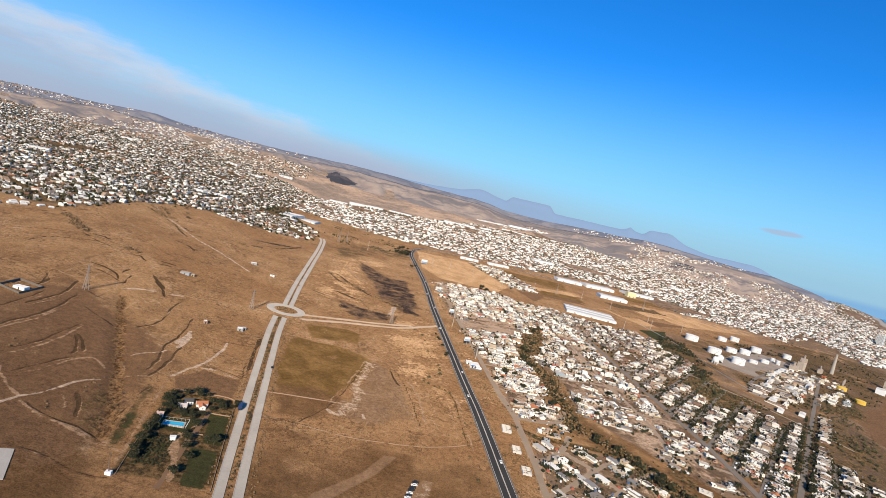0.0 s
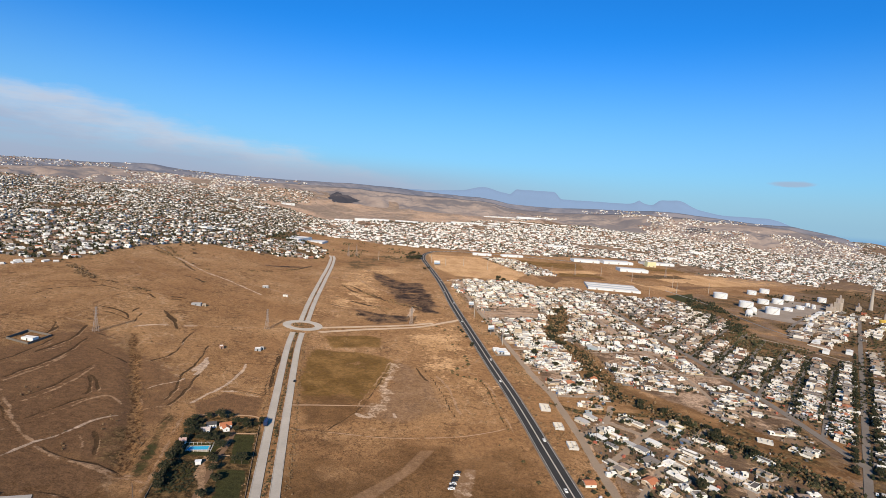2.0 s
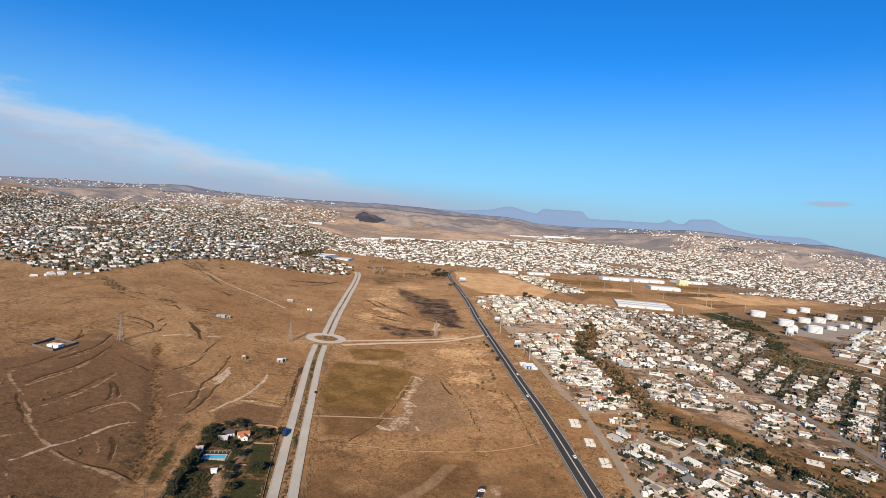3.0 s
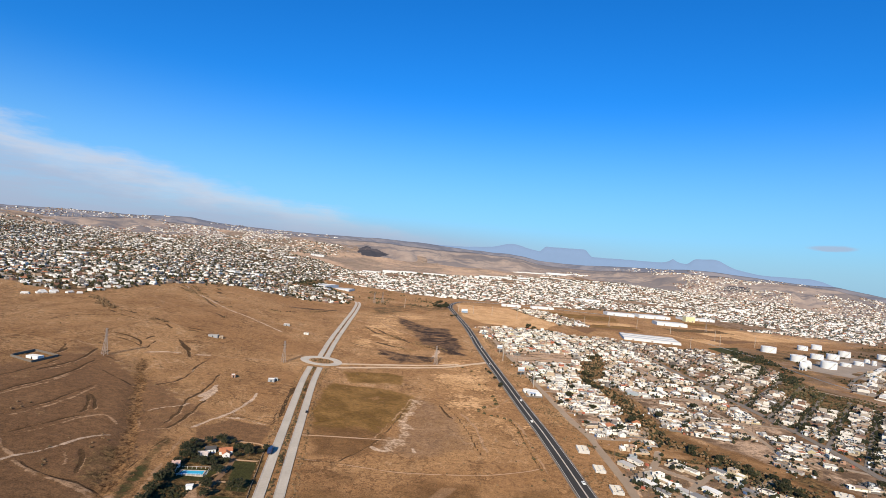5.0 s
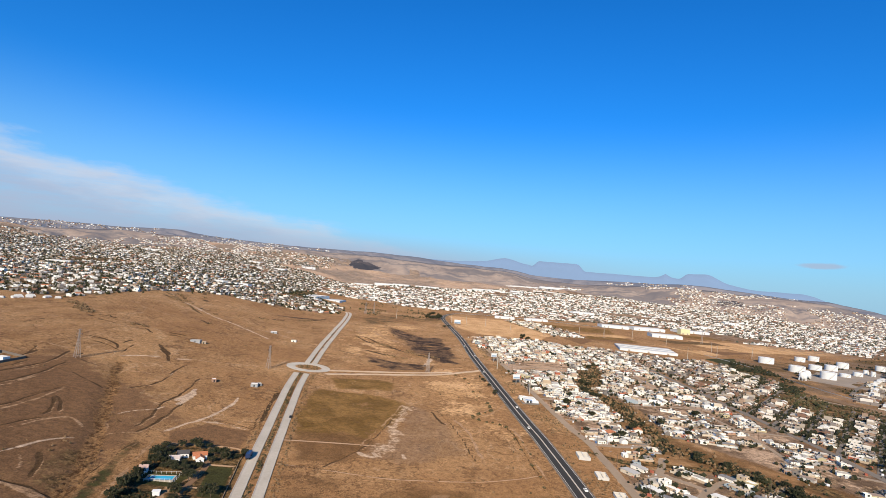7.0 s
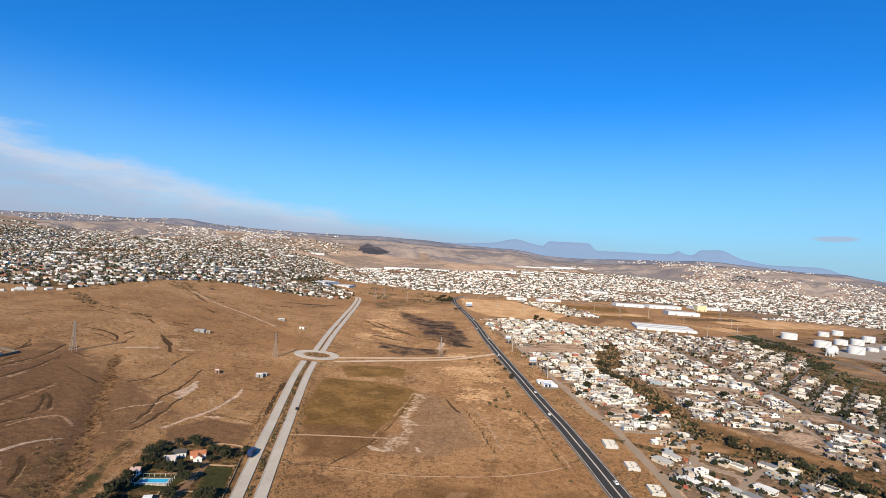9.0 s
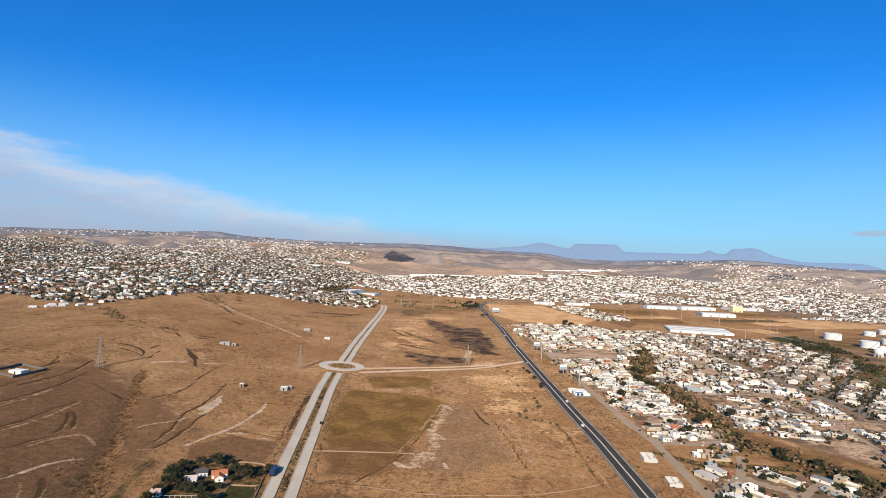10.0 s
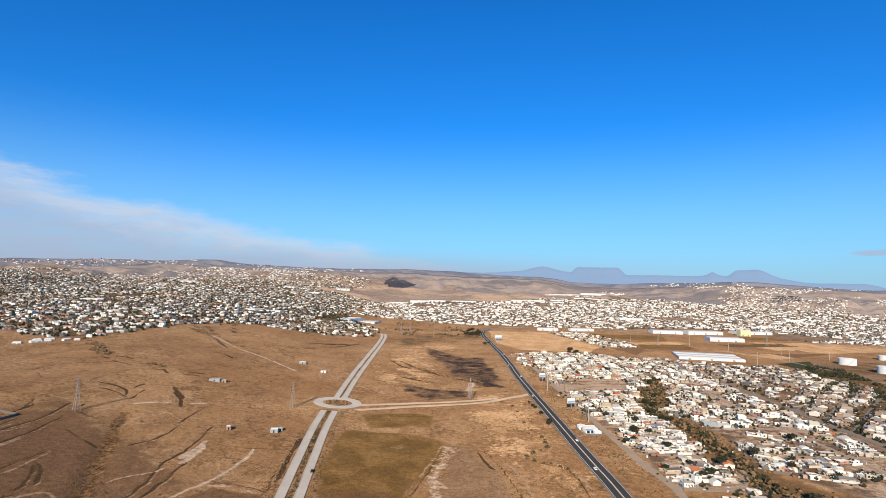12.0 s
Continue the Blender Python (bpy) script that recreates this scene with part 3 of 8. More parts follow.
TRACKS += [
    ("chalk", 1.2, [(-119, 454), (-105, 451), (-90, 447)]),
    ("ditch", 1.2, [(-148, 407), (-147, 440), (-150, 476), (-155, 519)]),
    ("sand", 1.6, [(-201, 312), (-192, 303), (-183, 296), (-171, 293)]),
    ("sand", 2.3, [(-117, 300), (-119.5, 318), (-123, 338), (-127, 362), (-131.5, 392), (-135, 418)]),
    ("ditch", 0.7, [(-136, 328), (-139, 351), (-140, 373), (-141, 398)]),
    ("sand", 1.8, [(-192, 333), (-178, 327), (-158, 321), (-139, 315), (-125, 312), (-117, 308)]),
    ("ditch", 0.7, [(-173, 291), (-156, 292), (-134, 285), (-121, 284), (-110, 287)]),
]
DIRT_LANES = [[(159, 402), (178, 416), (196, 437), (210, 464)], [(192, 432), (201, 421), (212, 407), (222, 386), (235, 361), (250, 332)], [(159, 355), (183, 375), (215, 408), (234, 424), (250, 436)], [(180, 330), (214, 369), (225, 379), (253, 406), (278, 424)],
              [(157, 555), (162, 512), (169, 488), (208, 493), (227, 528)], [(300, 458), (318, 480), (330, 540), (332, 640), (335, 760), (350, 900)], [(268, 560), (330, 566), (378, 560)], [(262, 640), (320, 648), (380, 640)], [(270, 720), (330, 728), (384, 720)],
              [(298, 820), (350, 828), (390, 820)], [(165, 560), (212, 556)], [(160, 640), (218, 636)], [(158, 740), (232, 746)], [(156, 840), (262, 850)], [(155, 930), (300, 940)], [(330, 470), (374, 455)], [(250, 330), (235, 300), (225, 280), (208, 232)], [(180, 330), (165, 312), (153, 298)]]
LANES = [(STREET, 5.0), (LINK, 5.0)] + [(line, 4.5) for line in DIRT_LANES]


# ---- ground ----
def smooth_path(pts, step=4.0):
    out = []
    p = [pts[0]] + list(pts) + [pts[-1]]
    for i in range(1, len(p) - 2):
        a, b, c, d = (np.array(q, float) for q in p[i - 1 : i + 3])
        count = max(2, int(np.linalg.norm(c - b) / step))
        for k in range(count):
            u = k / count
            out.append(0.5 * ((2 * b) + (c - a) * u + (2 * a - 5 * b + 4 * c - d) * u * u + (3 * b - a - 3 * c + d) * u**3))
    out.append(np.array(pts[-1], float))
    return np.array(out)


def trail(x, y, line, width, soft, seed):
    """How much of a worn line lies at a place: it wanders in width and thins out towards its ends."""
    shape = np.shape(x)
    x, y = np.atleast_1d(np.asarray(x, float)), np.atleast_1d(np.asarray(y, float))
    out, room = np.zeros(x.shape), width + 2 * soft + 3
    near = (x > line[:, 0].min() - room) & (x < line[:, 0].max() + room) & (y > line[:, 1].min() - room) & (y < line[:, 1].max() + room)
    if near.any():
        u, v = x[near], y[near]
        u, v = u + 1.6 * (grain(u / 7, v / 7, seed) - 0.5), v + 1.6 * (grain(u / 7, v / 7, seed + 5) - 0.5)
        best, along, gone = np.full(u.shape, 1e9), np.zeros(u.shape), 0.0
        for (ax, ay), (bx, by) in zip(line, line[1:]):
            dx, dy = bx - ax, by - ay
            size = math.hypot(dx, dy)
            k = np.clip(((u - ax) * dx + (v - ay) * dy) / (size * size), 0, 1)
            d = np.hypot(u - ax - k * dx, v - ay - k * dy)
            along = np.where(d < best, gone + k * size, along)
            best = np.minimum(best, d)
            gone += size
        fade = min(6.0, 0.15 * gone)
        end = ease(along / fade) * ease((gone - along) / fade)
        half = width / 2 * (0.5 + 0.5 * end) * (0.75 + 0.8 * grain(along / 9, along * 0, seed + 9))
        out[near] = ease((half + soft - best) / (2 * soft)) * (0.6 + 0.4 * end) * (0.85 + 0.4 * grain(along / 17, along * 0, seed + 3))
    return out.reshape(shape)


TRAILS = [(kind, width, smooth_path(line, 6.0), n) for n, (kind, width, line) in enumerate(TRACKS)]


def ground_material():
    m = bpy.data.materials.new("dry_ground")
    m.use_nodes = True
    t = m.node_tree
    b = t.nodes["Principled BSDF"]
    pos = node(t, "ShaderNodeNewGeometry").outputs["Position"]
    wide, mid, fine, tiny = noisy(t, pos, 0.006, 5), noisy(t, pos, 0.035, 5, 0.65), noisy(t, pos, 0.25, 5, 0.7), noisy(t, pos, 1.1, 4, 0.7)
    streak = noisy(t, pos, 0.03, 5, 0.62, (1.0, 0.5, 1.0))
    ragged = maths(t, "SUBTRACT", maths(t, "ADD", maths(t, "MULTIPLY", mid, 0.6), maths(t, "MULTIPLY", fine, 0.4)), 0.5)

    def zone(name, wild=2.6):
        a = node(t, "ShaderNodeAttribute")
        a.attribute_name = name
        c = node(t, "ShaderNodeSeparateColor")
        wire(t, a.outputs["Color"], c.inputs[0])
        return [ranged(t, maths(t, "MULTIPLY_ADD", ragged, wild, c.outputs[i]), 0.36, 0.64) for i in range(3)]

    olive, burn, pale = zone("zone_a")
    green, urban, tan = zone("zone_b")
    weeds, plough, far = zone("zone_c")
    sand, lane, chalk = zone("zone_d", 2.0)
    ditch, yard, kept = zone("zone_e", 1.1)
    kept = zone("zone_e", 0.25)[2]
    grey_soil, beach, rusty = zone("zone_f", 1.8)
    col = blend(t, ranged(t, wide, 0.38, 0.62), (0.232, 0.124, 0.053), (0.30, 0.172, 0.078))
    col = blend(t, ranged(t, streak, 0.46, 0.68, 0.0, 0.55), col, (0.161, 0.083, 0.034))
    col = blend(t, ranged(t, mid, 0.54, 0.70, 0.0, 0.45), col, (0.334, 0.200, 0.098))
    col = blend(t, ranged(t, fine, 0.58, 0.72, 0.0, 0.42), col, (0.122, 0.062, 0.026))
    gully = maths(t, "ABSOLUTE", maths(t, "SUBTRACT", noisy(t, pos, 0.011, 5, 0.6), 0.5))
    rill = maths(t, "ABSOLUTE", maths(t, "SUBTRACT", noisy(t, pos, 0.03, 4, 0.55, (1.0, 0.6, 1.0)), 0.48))
    col = blend(t, maths(t, "MULTIPLY", ranged(t, gully, 0.02, 0.0, 0.0, 0.85), ranged(t, mid, 0.42, 0.6)), col, (0.103, 0.053, 0.022))
    col = blend(t, maths(t, "MULTIPLY", ranged(t, rill, 0.016, 0.0, 0.0, 0.7), ranged(t, wide, 0.45, 0.6)), col, (0.396, 0.264, 0.153))
    col = blend(t, ranged(t, tiny, 0.60, 0.72, 0.0, 0.65), col, (0.086, 0.048, 0.020))
    tuft = noisy(t, pos, 0.75, 6, 0.78)
    stroke = noisy(t, pos, 0.11, 4, 0.62)
    strokes = maths(t, "ABSOLUTE", maths(t, "SUBTRACT", stroke, 0.5))
    rough_land = ranged(t, noisy(t, pos, 0.018, 4, 0.6), 0.40, 0.58, 0.2, 1.0)
    # paired dark and pale strokes paint shaded and lit sides of small relief
    col = blend(t, maths(t, "MULTIPLY", rough_land, ranged(t, strokes, 0.03, 0.008, 0.0, 0.75)), col, (0.100, 0.052, 0.021))
    col = blend(t, maths(t, "MULTIPLY", rough_land, ranged(t, maths(t, "ABSOLUTE", maths(t, "SUBTRACT", stroke, 0.56)), 0.022, 0.006, 0.0, 0.35)), col, (0.37, 0.225, 0.11))
    tufty = ranged(t, noisy(t, pos, 0.02, 4, 0.6), 0.38, 0.62, 0.15, 0.85)
    col = blend(t, maths(t, "MULTIPLY", tufty, ranged(t, tuft, 0.56, 0.61)), col, (0.085, 0.043, 0.017))
    col = blend(t, maths(t, "MULTIPLY", tufty, ranged(t, tuft, 0.435, 0.40, 0.0, 0.5)), col, (0.37, 0.225, 0.11))
    # far land greyer and paler: haze put into the base colour
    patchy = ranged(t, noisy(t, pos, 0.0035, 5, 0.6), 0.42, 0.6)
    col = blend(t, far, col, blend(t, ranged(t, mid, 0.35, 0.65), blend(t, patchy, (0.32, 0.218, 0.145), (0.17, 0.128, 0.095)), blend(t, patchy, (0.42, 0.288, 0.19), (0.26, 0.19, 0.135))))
    col = blend(t, olive, col, blend(t, ranged(t, mid, 0.35, 0.65), (0.108, 0.060, 0.016), (0.182, 0.102, 0.033)))
    col = blend(t, maths(t, "MULTIPLY", rusty, 0.85), col, blend(t, ranged(t, mid, 0.35, 0.65), (0.085, 0.044, 0.017), (0.150, 0.080, 0.032)))
    col = blend(t, tan, col, blend(t, ranged(t, streak, 0.35, 0.65), (0.345, 0.200, 0.090), (0.465, 0.285, 0.140)))
    col = blend(t, plough, col, blend(t, streak, (0.112, 0.060, 0.028), (0.178, 0.099, 0.047)))
    col = blend(t, urban, col, blend(t, ranged(t, mid, 0.4, 0.62), (0.105, 0.067, 0.040), (0.225, 0.148, 0.093)))
    col = blend(t, weeds, col, blend(t, ranged(t, fine, 0.35, 0.65), (0.039, 0.027, 0.011), (0.156, 0.094, 0.040)))
    col = blend(t, maths(t, "MULTIPLY", grey_soil, 0.6), col, blend(t, ranged(t, mid, 0.35, 0.65), (0.135, 0.080, 0.043), (0.205, 0.130, 0.078)))
    col = blend(t, sand, col, blend(t, fine, (0.225, 0.135, 0.072), (0.335, 0.213, 0.122)))
    col = blend(t, lane, col, blend(t, ranged(t, mid, 0.35, 0.65), (0.27, 0.18, 0.112), (0.36, 0.25, 0.165)))
    reeds = noisy(t, pos, 0.42, 6, 0.72, (1.0, 0.55, 1.0))
    col = blend(t, yard, col, blend(t, ranged(t, reeds, 0.40, 0.60), (0.075, 0.038, 0.015), (0.245, 0.135, 0.057)))
    # ditches darkened by weeds and by bank shade put into the colour
    col = blend(t, ditch, col, blend(t, fine, (0.043, 0.026, 0.012), (0.090, 0.052, 0.024)))
    col = blend(t, kept, col, blend(t, mid, (0.275, 0.168, 0.093), (0.32, 0.198, 0.112)))
    col = blend(t, chalk, col, blend(t, fine, (0.30, 0.205, 0.130), (0.46, 0.345, 0.245)))
    scorch = noisy(t, pos, 0.045, 6, 0.7)
    col = blend(t, burn, col, blend(t, ranged(t, maths(t, "MULTIPLY_ADD", scorch, 0.7, maths(t, "MULTIPLY", fine, 0.3)), 0.42, 0.60), (0.022, 0.015, 0.011), (0.150, 0.088, 0.046)))
    col = blend(t, pale, col, blend(t, ranged(t, fine, 0.35, 0.65), (0.256, 0.165, 0.098), (0.400, 0.290, 0.193)))
    col = blend(t, green, col, blend(t, mid, (0.029, 0.031, 0.009), (0.052, 0.047, 0.018)))
    col = blend(t, beach, col, blend(t, mid, (0.22, 0.20, 0.175), (0.34, 0.31, 0.275)))
    spots = maths(t, "MULTIPLY_ADD", ranged(t, tiny, 0.3, 0.7), 0.62, maths(t, "MULTIPLY_ADD", ranged(t, fine, 0.3, 0.7), 0.52, 0.46))
    plain = maths(t, "MAXIMUM", kept, beach)
    spots = maths(t, "MULTIPLY_ADD", maths(t, "SUBTRACT", spots, 1.0), maths(t, "MULTIPLY_ADD", plain, -0.75, 1.0), 1.0)
    grey = node(t, "ShaderNodeCombineColor")
    for i in range(3):
        wire(t, spots, grey.inputs[i])
    col = blend(t, 1.0, col, (1.01, 0.985, 0.985), "MULTIPLY")
    wire(t, blend(t, 1.0, col, grey.outputs[0], "MULTIPLY"), b.inputs["Base Color"])
    b.inputs["Roughness"].default_value, b.inputs["Specular IOR Level"].default_value, b.inputs["Diffuse Roughness"].default_value = 0.95, 0.1, 1.0
    u = node(t, "ShaderNodeBump")
    u.inputs["Strength"].default_value, u.inputs["Distance"].default_value = 0.55, 1.2
    wire(t, maths(t, "ADD", fine, maths(t, "MULTIPLY", tiny, 0.4)), u.inputs["Height"])
    wire(t, u.outputs[0], b.inputs["Normal"])
    return m


M_GROUND = ground_material()


def spaced(lo, hi, step, end_lo, end_hi, grow, most):
    mid = list(np.arange(lo, hi + 0.1, step))
    down, up, s = [lo], [hi], step
    while down[-1] > end_lo:
        s = min(s * grow, most)
        down.append(down[-1] - s)
    s = step
    while up[-1] < end_hi:
        s = min(s * grow, most)
        up.append(up[-1] + s)
    return np.array(down[:0:-1] + mid + up[1:])


def ground_heights(x, y):
    z = land(x, y)
    for line, width, depth in ((CREEK, 16, 3.0), (CREEK_ARM, 8, 1.5), (GULLY, 3, 0.9), (RAVINE, 22, 2.5)):
        z = z - depth * band(x, y, line, width * 0.4, width * 0.45)
    for kind, width, line, n in TRAILS:
        if line[0][1] < 900:
            z = z + (-0.6 if kind == "ditch" else 0.2) * trail(x, y, line, width, 1.3, n)
            if kind == "ditch" and width < 1.6:
                z = z + 0.35 * trail(np.asarray(x) - 1.9, np.asarray(y) + 1.2, line, width, 1.3, n)
    return z


def patchwork(x, y, seed, share):
    """Field strips of a patchwork: 1 inside a chosen share of them."""
    u, v = x * 0.97 + y * 0.26, -x * 0.26 + y * 0.97
    row = np.floor(v / 62)
    u = u + 57 * row
    cell = np.floor(u / 190)
    pick = np.modf(np.abs(np.sin(cell * 12.9 + row * 78.2 + seed * 37.7)) * 4375.5)[0]
    return (pick < share).astype(float)


def build_ground():
    xs = np.concatenate([spaced(-330, 130, 1.25, -4800, 130, 1.06, 55), spaced(135, 720, 5, 135, 4800, 1.06, 55)])
    ys = np.concatenate([spaced(280, 720, 1.25, -4700, 720, 1.06, 55), np.arange(722.5, 901, 2.5), spaced(904, 1250, 5, 904, 4750, 1.06, 55)])
    x, y = np.meshgrid(xs, ys)
    nx, ny = len(xs), len(ys)
    x, y = x.ravel(), y.ravel()
    z = ground_heights(x, y)
    q = np.arange(nx * ny).reshape(ny, nx)
    faces = np.stack([q[:-1, :-1], q[:-1, 1:], q[1:, 1:], q[1:, :-1]], -1).reshape(-1, 4)
    me = bpy.data.meshes.new("ground")
    me.from_pydata(np.stack([x, y, z], -1).tolist(), [], faces.tolist())
    me.polygons.foreach_set("use_smooth", np.ones(len(faces), bool))
    r = np.hypot(x, y)
    clear = (1 - area(x, y, TAN_BAND, 10)) * (1 - area(x, y, EAST_FIELD, 10))
    urban = np.maximum.reduce([area(x, y, p, 12) for p in (TOWN_WEST, TOWN_MID, TOWN_NORTH, TOWN_EAST, TOWN_SOUTH, NORTH_STRIP, CITY_WEST, CITY_NORTH, CITY_EAST, CITY_COAST)])
    urban = np.maximum(urban, np.maximum(area(x, y, NEAR_QUARTER, 10) * 0.85, area(x, y, [(262, 520), (300, 445), (345, 390), (380, 330), (385, 600), (260, 600)], 14) * 0.75))
    # far ditches are broken by worn and overgrown stretches
    broken = 1 - ease((y - 640) / 200) * (1 - ease((rough_grain(x, y, 26, 57) - 0.40) / 0.14))
    zones = {
        "zone_a": (
            np.maximum.reduce([np.maximum(area(x, y, OLIVE, 8), area(x, y, OLIVE_NORTH, 10)) * (0.55 + 0.62 * rough_grain(x, y, 30, 51))] + [area(x, y, p, 12) * 0.85 for p in CROPS]),
            np.maximum.reduce([area(x, y, BURN_A, 16) * (0.5 + 0.5 * rough_grain(x, y, 40, 52)), area(x, y, BURN_B, 13) * (0.45 + 0.5 * rough_grain(x, y, 30, 53)), area(x, y, COAL_YARD, 20) * 0.34, band(x, y, [(-94, 836), (-70, 824), (-48, 816)], 4, 5) * 0.6, band(x, y, [(-93, 1096), (-41, 1031), (12, 947)], 4, 6) * 0.35, band(x, y, [(-240, 1105), (-198, 1145), (-156, 1189)], 12, 10) * 0.8, band(x, y, [(-252, 1010), (-230, 1055)], 6, 6) * 0.7]),
            np.maximum.reduce([area(x, y, CHALK, 9) * 0.62, area(x, y, PARKING, 3) * 0.4]),
        ),
        "zone_b": (
            np.maximum.reduce([area(x, y, p, 3) for p in (LAWN_A, GREEN_PLOT)] + [area(x, y, LAWN_B, 3) * 0.8, area(x, y, OLIVE_WEDGE, 4) * (0.34 + 0.3 * rough_grain(x, y, 10, 87))] + [area(x, y, GROVE, 4) * 0.42, area(x, y, POOL_LAWN, 3) * 0.9]),
            np.maximum(np.maximum(urban * clear, 0.7 * ease((r - 1500) / 500) * (x > 900)), np.maximum(area(x, y, EAST_LAND, 30) * (0.3 + 0.5 * rough_grain(x, y, 50, 92)), area(x, y, WORKS_LAND, 25) * (0.35 + 0.6 * rough_grain(x, y, 90, 54)))),
            np.maximum.reduce([area(x, y, TAN_FIELD, 12), area(x, y, EAST_FIELD, 12)] + [area(x, y, p, 60) * (0.24 + 0.6 * rough_grain(x, y, 50, 60)) for p in STRAW] + [area(x, y, TAN_BAND, 12) * (1 - patchwork(x, y, 3, 0.35))]),
        ),
        "zone_c": (
            np.maximum.reduce([band(x, y, CREEK, 12, 9), band(x, y, CREEK, 40, 18) * 0.56, band(x, y, CREEK_ARM, 8, 5), band(x, y, GULLY, 0.8, 1.6) * 0.6 * rough_grain(x, y, 14, 88) / 0.5, area(x, y, WEEDY, 14) * 0.8, area(x, y, MEADOW, 14) * 0.7, area(x, y, EAST_LAND, 40) * 0.75 * rough_grain(x, y, 45, 91), area(x, y, OLIVE_TOP, 40) * (0.9 * rough_grain(x, y, 40, 89)), band(x, y, CREEK[7:], 24, 14) * 0.8, area(x, y, DARK_BANK, 14) * 0.45 * rough_grain(x, y, 18, 90) / 0.5, area(x, y, THICKET, 14) * 0.75, area(x, y, NEAR_QUARTER, 12) * 0.46, area(x, y, TOWN_MID, 12) * 0.36, area(x, y, PLOT, 4) * 0.8, area(x, y, OLIVE_WEDGE, 6) * 0.74, area(x, y, DARK_PLOTS[2], 10) * 0.55] + [area(x, y, p, 25) * 0.4 for p in (CITY_NORTH, CITY_EAST)] + [area(x, y, CITY_WEST, 25) * 0.66] + [area(x, y, TOWN_EAST, 10) * 0.55, area(x, y, WORKS_LAND, 20) * 0.62 * rough_grain(x, y, 60, 55) / 0.5, area(x, y, TAN_BAND, 12) * patchwork(x, y, 8, 0.14) * 0.7]),
            np.maximum.reduce([area(x, y, PLOUGHED, 5), area(x, y, SHORE_LAND, 25) * 0.8, area(x, y, WORKS_LAND, 25) * 0.5] + [area(x, y, p, 45) * 0.82 for p in DARK_PLOTS] + [area(x, y, TAN_BAND, 12) * patchwork(x, y, 5, 0.3)]),
            # weight of the hazed far colour, growing with distance
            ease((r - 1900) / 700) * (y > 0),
        ),
        "zone_d": (
            # narrow ditches get a pale berm, its lit side coloured in too
            np.maximum.reduce([0.76 * trail(x, y, t, w * 1.0, 1.7, n) for k, w, t, n in TRAILS if k == "sand"] + [0.72 * trail(x - 1.9, y + 1.2, t, w * 0.8, 1.3, n) for k, w, t, n in TRAILS if k == "ditch" and w < 1.6]),
            np.maximum.reduce([band(x, y, t, w, 2.5) for t, w in LANES] + [area(x, y, p, 15) * k for p, k in ((TOWN_WEST, 0.58), (TOWN_NORTH, 0.52), (TOWN_MID, 0.45), (NEAR_QUARTER, 0.36), (NORTH_STRIP, 0.46), (CITY_NORTH, 0.42))]),
            np.maximum.reduce([0.88 * trail(x, y, t, w * 1.05, 1.6, n) for k, w, t, n in TRAILS if k == "chalk"]),
        ),
        "zone_e": (
            np.maximum.reduce([trail(x, y, t, w * (1.35 if t[0][1] < 560 else 1.1), 1.1, n) for k, w, t, n in TRAILS if k == "ditch"] + [band(x, y, GULLY, 0.5, 1.0) * 0.5]) * broken,
            np.maximum(band(x, y, RAVINE, 8, 7) * (0.55 + 0.8 * rough_grain(x, y, 12, 82)), band(x, y, GULLY, 3, 4) * 0.55),
            np.maximum.reduce([area(x, y, BARE, 2.5) * 0.5, area(x, y, BARE_ARM, 2.5) * 0.4, area(x, y, WORN_LAWN, 2.5) * 0.35, area(x, y, PARKING, 2) * 0.5]),
        ),
        "zone_f": (area(x, y, GREY_PATCH, 16) * (0.5 + 0.5 * rough_grain(x, y, 40, 56)), ease((seaward(x, y) + 22) / 12), np.maximum.reduce([area(x, y, RUSTY, 14) * (0.45 + 0.6 * rough_grain(x, y, 30, 59)), area(x, y, DARK_BANK, 14) * 0.9, band(x, y, CREEK, 62, 24) * (0.42 + 0.5 * rough_grain(x, y, 25, 85)), np.maximum.reduce([area(x, y, p, 8) for p in PLOTS_BARE]) * 0.62, area(x, y, EAST_LAND, 40) * (0.15 + 0.3 * rough_grain(x, y, 60, 86)), area(x, y, NEAR_DARK, 30) * (0.22 + 0.68 * rough_grain(x, y, 40, 83)), area(x, y, NEAR_DARK_WEST, 40) * (0.24 + 0.58 * rough_grain(x, y, 40, 84)), area(x, y, FORE_WEST, 16) * (0.5 + 0.4 * rough_grain(x, y, 30, 93))])),
    }
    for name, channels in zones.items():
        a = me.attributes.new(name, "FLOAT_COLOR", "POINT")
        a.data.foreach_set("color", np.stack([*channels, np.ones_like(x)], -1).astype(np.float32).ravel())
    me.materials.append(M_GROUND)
    return tagged(new("ground", me), "dry brown grassland with burnt, ploughed and chalky patches", "ground", kind="structure")


ground = build_ground()


